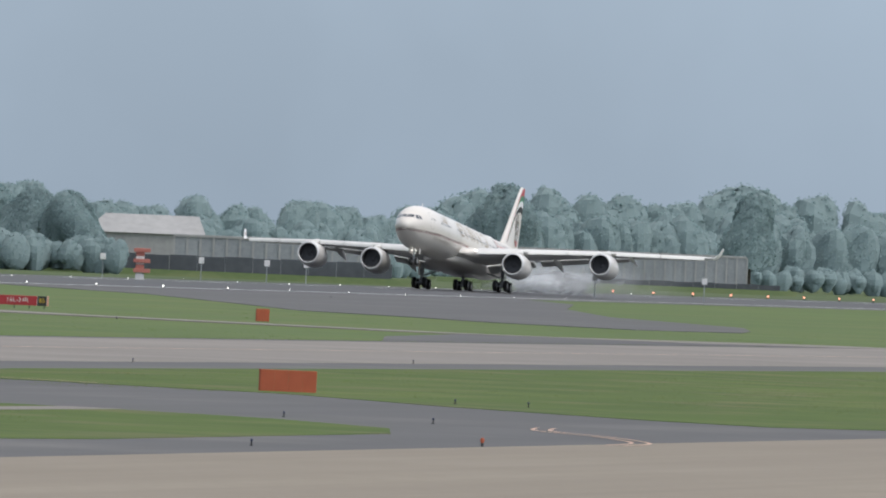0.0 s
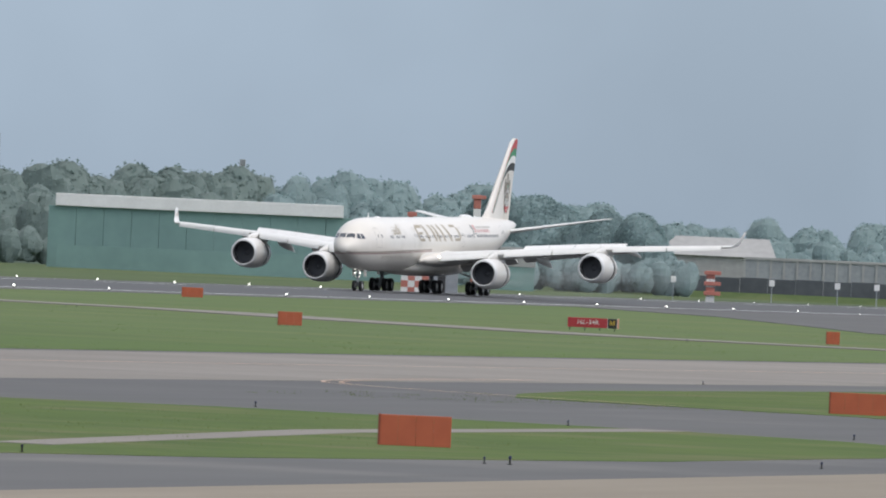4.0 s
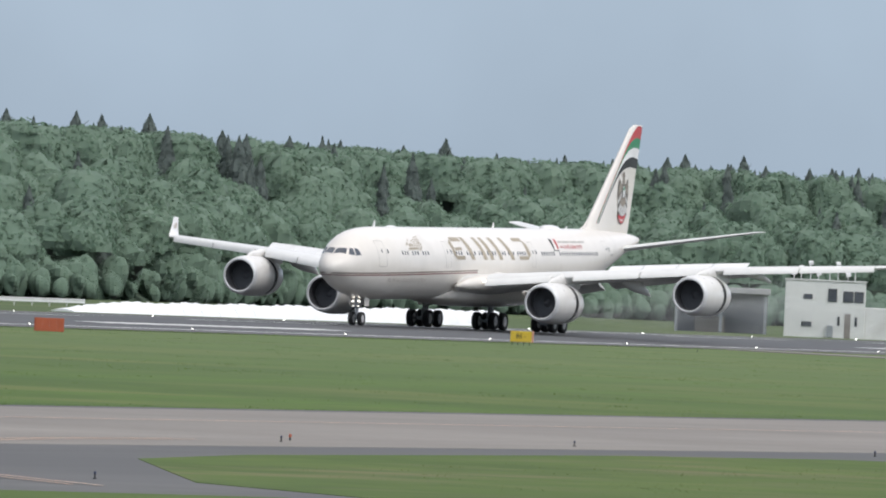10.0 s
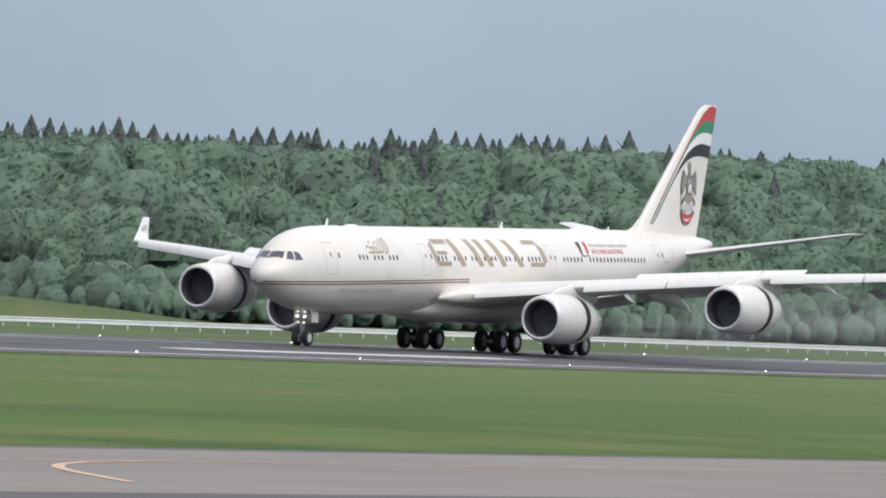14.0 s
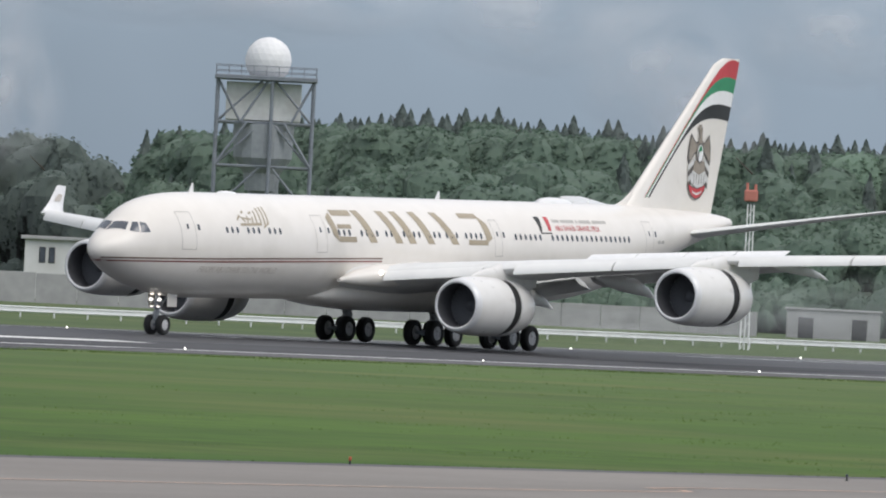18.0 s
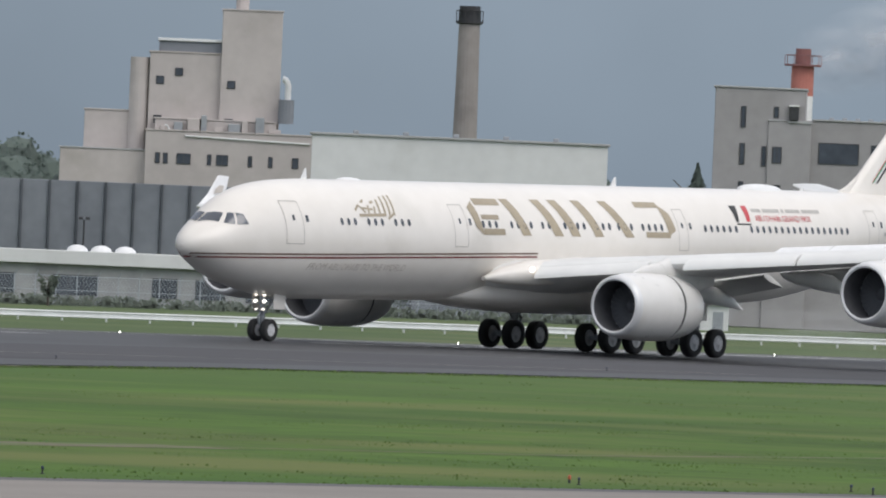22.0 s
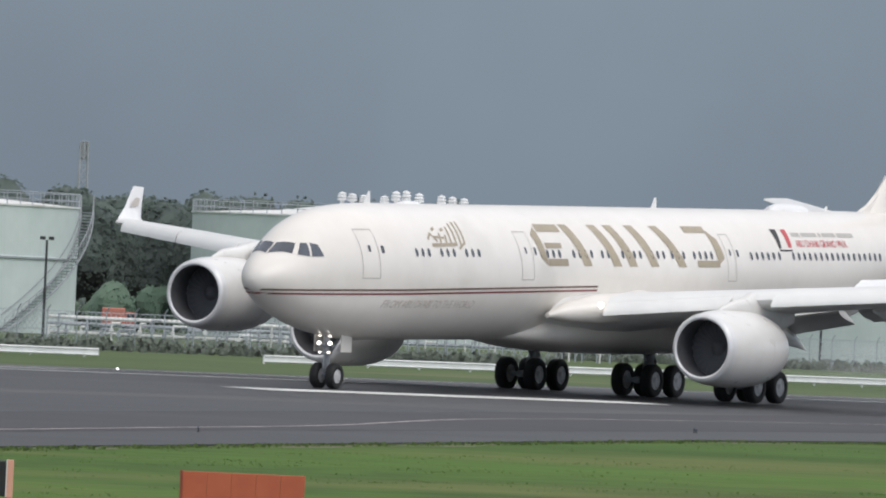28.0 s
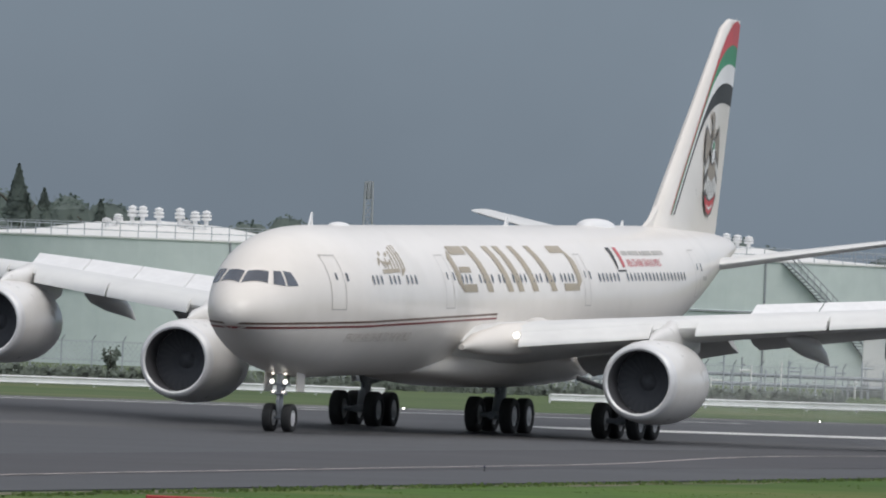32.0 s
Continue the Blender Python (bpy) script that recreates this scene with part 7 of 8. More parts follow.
for az, d, w in ((14.45, 1800, 62), (12.5, 2300, 60)):
    root = base("earth_bank", stand(az, d), "low grass bank topped by a dark screen fence", "fence")
    bm = bmesh.new()
    loft(bm, [[(x, -5, -0.1), (x, -1, 0.9), (x, 1.5, 0.9), (x, 5, -0.1)] for x in (-w / 2 - 3, w / 2 + 3)])
    part("bank", bm, GRASS_FAR, root, "grass bank")
    for i in range(int(w / 4)):
        slab_part("panel", root, SCREEN_DARK, -w / 2 + 4 * i, -w / 2 + 4 * i + 3.95, 0, 0.4, 0.85, (3.0 if d < 2000 else 1.8) + 0.1 * (i % 2), 0.02)
white_box = base("marker_box", stand(14.85, 1620), "small white marker box on a post", "marker", "white marker boxes")
slab_part("box", white_box, FIN_WHITE, -0.35, 0.35, 0, 0.4, 2.2, 3.0, 0.03, "white box")
bm = bmesh.new()
rod(bm, (0, 0.2, -0.2), (0, 0.2, 2.2), 0.06, 0.06, 6)
part("post", bm, GALV, white_box)
for az, d in ((14.4, 1620), (13.92, 1640), (14.1, 1600), (12.1, 1650), (12.6, 1600)):
    copy_thing(white_box, stand(az, d))
# distant lattice towers
for az, d, h, w in ((40.92, 1600, 28.0, 2.1), (17.97, 2400, 24.0, 1.6), (16.84, 2400, 21.0, 1.0), (44.8, 1700, 22.5, 1.2)):
    root = base("lattice_tower", stand(az, d), "distant grey lattice radio tower", "tower", "distant towers")
    bm = bmesh.new()
    for x in (-1, 1):
        for y in (-1, 1):
            rod(bm, (x * w * 0.75, y * w * 0.75, -0.2), (x * w * 0.4, y * w * 0.4, h), 0.2, 0.16, 6)
    for i in range(14):
        z0, z1 = h * i / 14, h * (i + 1) / 14
        a, b = w * (0.75 - 0.35 * i / 14), w * (0.75 - 0.35 * (i + 1) / 14)
        rod(bm, (-a, -a, z0), (b, -b, z1), 0.06, 0.06, 5)
        rod(bm, (a, -a, z0), (-b, -b, z1), 0.06, 0.06, 5)
        rod(bm, (-b, -b, z1), (b, -b, z1), 0.06, 0.06, 5)
    part("frame", bm, PAINT_GREY, root, "steel lattice")
    bm = bmesh.new()
    turned(bm, [(h - 2.4, w * 0.42), (h - 0.1, w * 0.44), (h, w * 0.4)], "z", 12)
    part("drum", bm, PAINT_GREY, root, "aerial drum at the top")


# ---------------------------------------------------------------- woods, trees and grass
THIN = {}


def leafy(name, dark, light, warm, spec=0.4, sky_bend=(0.22, 1.0)):
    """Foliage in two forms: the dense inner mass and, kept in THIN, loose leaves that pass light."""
    # colours are paled to offset light lost among leaves, loose ones more
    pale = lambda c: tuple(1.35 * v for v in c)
    THIN[name] = foliage(name + "_thin", pale(dark), pale(light), pale(warm), spec, 0.5, sky_bend)
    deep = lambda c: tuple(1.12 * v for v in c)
    return foliage(name, deep(dark), deep(light), deep(warm), spec, 0.2, sky_bend)


def foliage(name, dark, light, warm, spec, passes, sky_bend):
    """Foliage whose tone differs from clump to clump."""
    m = mat(name, dark, light, grain=1.2, patch=0.05, rough=0.85, spec=spec, each=0.06)
    n, l = m.node_tree.nodes, m.node_tree.links
    b = n["Principled BSDF"]
    src = b.inputs["Base Color"].links[0].from_socket
    geo, mix, ramp = n.new("ShaderNodeNewGeometry"), n.new("ShaderNodeMix"), n.new("ShaderNodeMapRange")
    mix.data_type = "RGBA"
    mix.inputs["B"].default_value = (*warm, 1)
    ramp.inputs["From Min"].default_value, ramp.inputs["To Max"].default_value = 0.45, 0.6
    l.new(geo.outputs["Random Per Island"], ramp.inputs["Value"])
    l.new(ramp.outputs[0], mix.inputs["Factor"])
    l.new(src, mix.inputs["A"])
    l.new(mix.outputs["Result"], b.inputs["Base Color"])
    # sheen added as a thin, haze-like veil of sky light on the leaves
    b.inputs["Sheen Weight"].default_value, b.inputs["Sheen Roughness"].default_value = 0.1, 0.6
    # leaves let part of the light through
    thin, blend = n.new("ShaderNodeBsdfTranslucent"), n.new("ShaderNodeMixShader")
    blend.inputs["Fac"].default_value = passes
    l.new(mix.outputs["Result"], thin.inputs["Color"])
    # shading normals are bent to the sky, which evens the light over the crowns
    skyward, unit = n.new("ShaderNodeVectorMath"), n.new("ShaderNodeVectorMath")
    skyward.operation, unit.operation = "MULTIPLY_ADD", "NORMALIZE"
    skyward.inputs[1].default_value = (sky_bend[0],) * 3
    skyward.inputs[2].default_value = (0, 0, sky_bend[1])
    l.new(geo.outputs["Normal"], skyward.inputs[0])
    l.new(skyward.outputs[0], unit.inputs[0])
    l.new(unit.outputs[0], b.inputs["Normal"])
    l.new(b.outputs[0], blend.inputs[1])
    l.new(thin.outputs[0], blend.inputs[2])
    l.new(blend.outputs[0], n["Material Output"].inputs["Surface"])
    return m


LEAF = leafy("wood_foliage", (0.108, 0.177, 0.125), (0.128, 0.2, 0.14), (0.138, 0.21, 0.144), sky_bend=(0.5, 0.8))
LEAF_DARK = leafy("conifer_foliage", (0.084, 0.12, 0.11), (0.106, 0.144, 0.128), (0.116, 0.154, 0.134))
LEAF_NEAR = leafy("broadleaf_foliage", (0.07, 0.1, 0.088), (0.088, 0.122, 0.102), (0.1, 0.136, 0.108))
# far foliage: distance haze is put into its paler, bluer colour
LEAF_FAR_HAZED = leafy("hazed_far_foliage", (0.184, 0.26, 0.268), (0.205, 0.282, 0.29), (0.215, 0.294, 0.296), sky_bend=(0.8, 0.45))
# darker copy of the wood foliage, with less haze put into its colour
LEAF_DEEP = leafy("deep_wood_foliage", (0.084, 0.136, 0.1), (0.1, 0.154, 0.11), (0.108, 0.162, 0.114), sky_bend=(0.5, 0.8))
# a weaker haze is put into this bluish colour
LEAF_MID_HAZED = leafy("hazed_mid_foliage", (0.12, 0.17, 0.162), (0.145, 0.196, 0.185), (0.155, 0.208, 0.19), sky_bend=(0.8, 0.5))
WEED_LEAF = leafy("weed_leaf", (0.1, 0.128, 0.1), (0.125, 0.155, 0.12), (0.14, 0.165, 0.12))
GRASS_LEAF = leafy("grass_blade_leaf", (0.075, 0.165, 0.028), (0.1, 0.2, 0.035), (0.12, 0.2, 0.04))
BARK = mat("bark", (0.06, 0.05, 0.04), (0.11, 0.095, 0.08), grain=4.0, patch=0.6, rough=0.9, bump=0.02)
UNDERWOOD = mat("undergrowth", (0.09, 0.13, 0.095), (0.13, 0.175, 0.13), grain=0.8, patch=0.06, rough=0.95, bump=0.2, spec=0.1)
rng = np.random.default_rng(7)


def flagged(q, thin):
    """Corner points (n, 4, 3) with a fourth number: 1 for loose leaves, 0 for the dense mass."""
    return np.concatenate([q, np.full((*q.shape[:2], 1), float(thin))], 2)


def quads(centers, normals, size, stretch=1.0):
    """Small four-cornered leaf clumps about the centres, lying across the normals."""
    n = len(centers)
    ref = rng.normal(size=(n, 3))
    u = np.cross(normals, ref)
    u /= np.linalg.norm(u, axis=1, keepdims=True) + 1e-9
    w = np.cross(normals, u)
    w /= np.linalg.norm(w, axis=1, keepdims=True) + 1e-9
    a, b = (size * rng.uniform(0.6, 1.25, n))[:, None] * u, (size * stretch * rng.uniform(0.6, 1.25, n))[:, None] * w
    j = lambda: rng.uniform(0.7, 1.15, (n, 1))
    return flagged(np.stack([centers - a * j() - b * j(), centers + a * j() - b * j(), centers + a * j() + b * j(), centers - a * j() + b * j()], 1), 1)


def broadleaf(h=9.0, r=2.7, leaves=950, size=0.18, low=-0.35, up=0.15, wild=0.5, stray=0.12):
    """An uneven round crown of many small leaf sprays, exactly h high. Returns corner points."""
    d = rng.normal(size=(leaves * 3, 3))
    d /= np.linalg.norm(d, axis=1, keepdims=True)
    d = d[d[:, 2] > low][:leaves]
    n = len(d)
    ks = rng.normal(size=(7, 3)) * np.array([2.0, 2.3, 2.7, 3.2, 3.8, 4.4, 5.2])[:, None] / 1.6
    ph = rng.random(7) * 6

    def shell(d, k):
        lump = 1 + 0.12 * np.sin(d @ ks.T + ph).sum(-1) / 1.4
        return d * (lump * k)[..., None] * np.array([r, r, h * 0.42]) + np.array([0, 0, h * 0.58])

    c = shell(d, np.where(rng.random(n) > stray, rng.uniform(0.94, 0.985, n), rng.uniform(0.985, 1.0 + 0.08 * wild, n)))
    nrm = d + np.array([0, 0, up]) + rng.normal(scale=wild, size=d.shape)
    q = quads(c, nrm, size * r / 2.7)
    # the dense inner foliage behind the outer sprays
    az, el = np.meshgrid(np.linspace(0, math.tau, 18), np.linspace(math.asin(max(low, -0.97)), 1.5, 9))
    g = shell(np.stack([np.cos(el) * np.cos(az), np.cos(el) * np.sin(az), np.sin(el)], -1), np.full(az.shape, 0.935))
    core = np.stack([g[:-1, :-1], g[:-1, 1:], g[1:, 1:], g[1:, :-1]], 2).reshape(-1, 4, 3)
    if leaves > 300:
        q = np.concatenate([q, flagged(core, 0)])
    q[:, :, 2] *= h / q[:, :, 2].max()
    return q


def conifer(h=12.0, r=2.0, n=560, size=0.3):
    """A pointed crown of drooping tiers."""
    z = h * (0.08 + 0.92 * rng.random(n) ** 1.05)
    t = rng.random(n) * math.tau

    def reach(z, t):
        tier = 0.86 + 0.14 * np.cos(z / h * 30 + 1.5 * np.sin(2 * t)) + 0.1 * np.sin(3 * t + 9 * z / h)
        return r * (1 - z / h) ** 0.78 * tier

    rad = reach(z, t) * rng.uniform(0.82, 1.04, n)
    c = np.stack([rad * np.cos(t), rad * np.sin(t), z - 0.12 * rad], 1)
    nrm = np.stack([np.cos(t) * 0.9, np.sin(t) * 0.9, np.full(n, 0.5)], 1) + rng.normal(scale=0.2, size=(n, 3))
    # the dense inner boughs
    zz, tt = np.meshgrid(np.linspace(0.06, 0.995, 14) * h, np.linspace(0, math.tau, 13), indexing="ij")
    k = reach(zz, tt) * 0.85
    g = np.stack([k * np.cos(tt), k * np.sin(tt), zz - 0.12 * k], -1)
    core = np.stack([g[:-1, :-1], g[:-1, 1:], g[1:, 1:], g[1:, :-1]], 2).reshape(-1, 4, 3)
    return np.concatenate([quads(c, nrm, size * (0.45 + 0.55 * np.minimum(1, 2.2 * (1 - z / h))), 1.2), flagged(core, 0)])


def joined(crowns):
    return np.concatenate(crowns)


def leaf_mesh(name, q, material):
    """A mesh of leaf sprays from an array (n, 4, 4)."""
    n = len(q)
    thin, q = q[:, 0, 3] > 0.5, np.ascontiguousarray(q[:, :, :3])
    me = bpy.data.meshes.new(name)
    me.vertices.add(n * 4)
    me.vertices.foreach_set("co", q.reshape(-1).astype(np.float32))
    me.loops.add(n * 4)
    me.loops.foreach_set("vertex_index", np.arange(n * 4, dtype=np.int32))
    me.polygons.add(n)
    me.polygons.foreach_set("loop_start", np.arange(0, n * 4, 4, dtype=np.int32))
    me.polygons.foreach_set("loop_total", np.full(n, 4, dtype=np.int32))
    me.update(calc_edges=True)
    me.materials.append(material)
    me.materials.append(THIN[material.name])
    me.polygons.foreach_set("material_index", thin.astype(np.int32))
    return me


def trunk(bm, h, r, lean=0.0, limbs=5):
    rod(bm, (0, 0, -0.3), (lean * 0.4, 0, h * 0.45), r, r * 0.7, 8)
    rod(bm, (lean * 0.4, 0, h * 0.45), (lean, 0.1, h * 0.85), r * 0.7, r * 0.25, 8)
    for i in range(limbs):
        t = i * 2.4
        z = h * (0.35 + 0.1 * i)
        rod(bm, (lean * 0.4, 0, z), (lean * 0.4 + h * 0.16 * math.cos(t), h * 0.16 * math.sin(t), z + h * 0.14), r * 0.35, r * 0.1, 6)
    return bm


# height of the skyline over the eye's level, by bearing
SKY_AZ = [11.2, 11.9, 12.4, 13.04, 13.5, 14.5, 14.97, 15.3, 16.6, 17.3, 18.1, 18.4, 18.9, 19.5, 20.6, 21.6, 22.7, 24.3, 25.8, 26.3, 27.3, 28.8, 29.6, 31.0, 31.8, 32.4, 33.0, 33.9, 35.2, 36.9, 38.0, 39.6, 40.3, 40.6, 40.75, 40.79, 40.88, 40.95, 41.12, 41.25, 41.6, 41.8, 42.2, 43.0, 44.5, 45.4, 46.5, 48]
SKY_UP = [126, 150, 128, 138, 90, 94, 78, 122, 146, 138, 138, 150, 190, 212, 216, 216, 234, 252, 262, 268, 245, 248, 250, 254, 274, 262, 232, 220, 202, 155, 170, 200, 200, 206, 206, 242, 236, 152, 150, 198, 196, 144, 142, 168, 158, 182, 196, 200]
DEEP_AZ = [11, 13.1, 14.3, 18.3, 18.6, 21, 22.2, 23.5, 25.2, 28.2, 30, 32.3, 33.2, 34.2, 36, 41.5, 43, 48]
DEEP = [2750, 2650, 2200, 2050, 1600, 1590, 1530, 1400, 1350, 1215, 1255, 1250, 1350, 1430, 1400, 1280, 1120, 1100]


def skyline(az, d):
    return EYE + float(np.interp(az, SKY_AZ, SKY_UP)) * d / 22194


def front(az):
    return float(np.interp(az, DEEP_AZ, DEEP))


def hill_z(az, back):
    """Ground under the wood: it climbs behind its edge where the wood stands on a hill."""
    d = front(az) + back
    rise = max(0.0, skyline(az, d) - 7.6) if 18.4 < az < 33.4 else 0.0
    edge = min(1, max(0.0, (az - 18.4) / 0.6)) * min(1, max(0.0, (33.6 - az) / 0.8))
    return FAR + rise * edge * min(1.0, max(0.0, back - 4) / 78) ** 0.9


bm = bmesh.new()
cols = []
for az in np.arange(17.6, 34.6, 0.25):
    col = []
    for back in (-6, 4, 15, 30, 45, 60, 75, 90, 130, 200):
        x, y = polar(az, front(az) + back)
        col.append(bm.verts.new((x, y, hill_z(az, min(back, 110)) - (0.15 if back < 0 else 0.0))))
    cols.append(col)
for a, b in zip(cols, cols[1:]):
    for i in range(len(a) - 1):
        bm.faces.new((a[i], a[i + 1], b[i + 1], b[i]))
thing("hill", bm, UNDERWOOD, "wooded hillside floor with dark undergrowth", "hill", kind="structure", smooth=True)
root = base("grass_mound", stand(28.75, 1120), "low pale-green grass mound before the wood", "bank")
bm = bmesh.new()
loft(bm, [[(x, -9, -0.05), (x, -4, h * 0.7), (x, 0, h), (x, 5, h * 0.9), (x, 12, -0.05)] for x, h in ((-16, 0.1), (-11, 1.9), (-4, 2.1), (2, 1.7), (8, 1.2), (14, 0.6), (20, 0.1))])
part("bank", bm, GRASS_FAR, root, "grass slope", smooth=True)


kinds = [broadleaf(9.0, 2.7 + 0.35 * (i % 3), 540, 0.14) for i in range(6)]
tops = [broadleaf(9.0, 2.75 + 0.35 * (i % 3), 450, 0.145, -0.3) for i in range(6)]
full = [broadleaf(9.0, 2.7 + 0.3 * (i % 3), 620, 0.145, -0.95) for i in range(4)]
firs = [conifer(12.0, 3.1 + 0.2 * i, 300, 0.23) for i in range(4)]


def planted(q, x, y, z, s, squash=1.0):
    t = rng.random() * math.tau
    c, w = math.cos(t), math.sin(t)
    m = np.array([[c, -w, 0], [w, c, 0], [0, 0, 1]])
    moved = (q[:, :, :3].reshape(-1, 3) @ m.T * np.array([s, s, s * squash])).reshape(-1, 4, 3) + np.array([x, y, z])
    return np.concatenate([moved, q[:, :, 3:]], 2)


def leant(q, x, y, az):
    """A crown of the closed wood: the sprays buried in the crown behind it are left out."""
    mid = q[:, :, :3].mean(1) - np.array([x, y, 0])
    back = mid[:, 0] * math.cos(radians(az)) + mid[:, 1] * math.sin(radians(az))
    top = q[:, :, 2].max()
    low = q[:, :, 2].min()
    return q[(back < 1.0) | (q[:, :, 2].mean(1) > low + 0.6 * (top - low))]


def thinned(q, every):
    """A bush: some of a crown's loose sprays about its whole dense mass."""
    loose = q[:, 0, 3] > 0.5
    return np.concatenate([q[loose][::every], q[~loose]])


def sprig(q, every):
    """A small shrub: some of a crown's sprays, larger for their number."""
    q = q[::every]
    mid = q.mean(1, keepdims=True)
    return mid + (q - mid) * 2.2


mass, deep_mass, dark_mass = [], [], []
for row, back in enumerate((5, 10, 17, 26, 36, 46, 57, 68, 78, 85, 92)):
    az = 18.35 + 0.07 * (row % 2)
    while az < 34.0:
        a, bk = az + rng.normal(scale=0.04), back + rng.normal(scale=2.5)
        d = front(a) + bk
        x, y = polar(a, d)
        z = hill_z(a, bk)
        top = skyline(a, d) - z if back > 55 else rng.uniform(8.5, 11.0)
        top = min(max(top, 7.0), 14.5) * (rng.uniform(0.92, 1.04) if back > 55 else rng.uniform(0.78, 1.12))
        if row == 0:
            top *= rng.uniform(0.5, 0.8)
        if row and rng.random() < (0.3 if back > 40 else 0.1):
            dark_mass.append(planted(firs[rng.integers(4)], x, y, z, top / 12, 1.05))
        else:
            (deep_mass if a > rng.uniform(27.0, 30.5) else mass).append(planted(full[rng.integers(4)], x, y, z - 1.9, top * rng.uniform(1.1, 1.5) / 9, 0.85) if row == 0 else leant(planted((kinds if back > 55 else tops)[rng.integers(6)], x, y, z - (0.0 if back > 55 else 1.0), (top + (0.0 if back > 55 else 1.0)) / 9), x, y, a))
        az += math.degrees(3.1 / d) * rng.uniform(0.75, 1.25)
# bushes close the foot of the wood
for back in (-4, -1, 2.5):
    az = 18.2
    while az < 34.0:
        a = az + rng.normal(scale=0.02)
        d = front(a) + back + rng.normal(scale=0.8)
        x, y = polar(a, d)
        tall = rng.uniform(2.2, 3.6) + 0.45 * (back + 4)
        (deep_mass if a > 28.7 else mass).append(planted(thinned(full[rng.integers(4)], 3), x, y, FAR - 0.16 * tall, tall / 9 * 1.1, 1.0))
        az += math.degrees(2.1 / d) * rng.uniform(0.8, 1.2)
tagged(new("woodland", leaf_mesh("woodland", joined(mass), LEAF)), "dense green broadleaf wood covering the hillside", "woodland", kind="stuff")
tagged(new("woodland", leaf_mesh("woodland", joined(deep_mass), LEAF_DEEP)), "deeper green, less hazed end of the hillside wood", "woodland", kind="stuff")
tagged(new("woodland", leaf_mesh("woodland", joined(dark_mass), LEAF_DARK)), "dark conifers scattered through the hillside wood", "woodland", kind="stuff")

far_kinds = [broadleaf(9.0, 2.2 + 0.3 * (i % 3), 760, 0.11, -0.9, 0.1, 0.45, 0.04) for i in range(5)]
far_mass, mid_mass = [], []
for row, back in enumerate((0, 18, 40)):
    az = 10.9
    while az < 18.6:
        a = az + rng.normal(scale=0.04)
        d = front(a) + back * 3
        x, y = polar(a, d)
        top = skyline(a, d) * (rng.uniform(0.86, 1.06) if row == 2 else rng.uniform(0.45, 0.9))
        (far_mass if a < 16.75 else mid_mass).append(planted(far_kinds[rng.integers(5)], x, y, FAR - 0.12 * top, top * (1.1 if row == 2 else 1.0) / 8.8, 1.0))
        az += math.degrees(top * rng.uniform(0.17, 0.27) / d)
for back in (-16, -8):
    az = 10.9
    while az < 18.6:
        d = front(az) + back
        x, y = polar(az, d)
        tall = rng.uniform(4.0, 7.0)
        (far_mass if az < 16.75 else mid_mass).append(planted(thinned(full[rng.integers(4)], 3), x, y, FAR - 0.16 * tall, tall / 9 * 1.1, 1.0))
        az += math.degrees(3.4 / d) * rng.uniform(0.8, 1.2)
tagged(new("woodland", leaf_mesh("woodland", joined(far_mass), LEAF_FAR_HAZED)), "hazy far wood beyond the runway's end", "woodland", kind="stuff")
tagged(new("woodland", leaf_mesh("woodland", joined(mid_mass), LEAF_MID_HAZED)), "haze-tinted blue-green wood between the hill and the hangar", "woodland", kind="stuff")
side_mass = []
for row, back in ((0, 0), (2, 34)):
    az = 33.6
    while az < 47.5:
        a = az + rng.normal(scale=0.05)
        d = front(a) + back
        x, y = polar(a, d)
        top = skyline(a, d) * (rng.uniform(0.84, 1.07) if row == 2 else rng.uniform(0.5, 0.92))
        side_mass.append(planted(far_kinds[rng.integers(5)], x, y, FAR - 0.12 * top, top * 1.1 / 8.8, 1.0))
        az += math.degrees(top * rng.uniform(0.17, 0.26) / d)
for back in (-14, -9):
    az = 33.2
    while az < 47.5:
        d = front(az) + back + rng.normal(scale=1.0)
        x, y = polar(az, d)
        tall = rng.uniform(2.5, 5.0)
        side_mass.append(planted(thinned(full[rng.integers(4)], 3), x, y, FAR - 0.16 * tall, tall / 9 * 1.1, 1.0))
        az += math.degrees(2.3 / d) * rng.uniform(0.8, 1.2)
tagged(new("woodland", leaf_mesh("woodland", joined(side_mass), LEAF_NEAR)), "belt of green trees behind the works and tanks", "woodland", kind="stuff")


# single trees that stand out
def tree(name, q, h, material, m, label, group=""):
    root = base(name, m, label, "tree", group)
    bm = bmesh.new()
    trunk(bm, h, h * 0.022 + 0.05)
    part("trunk", bm, BARK, root, "brown trunk with limbs")
    o = new("crown", leaf_mesh("crown", q, material))
    o.parent = root
    tagged(o, "leafy crown")
    return root


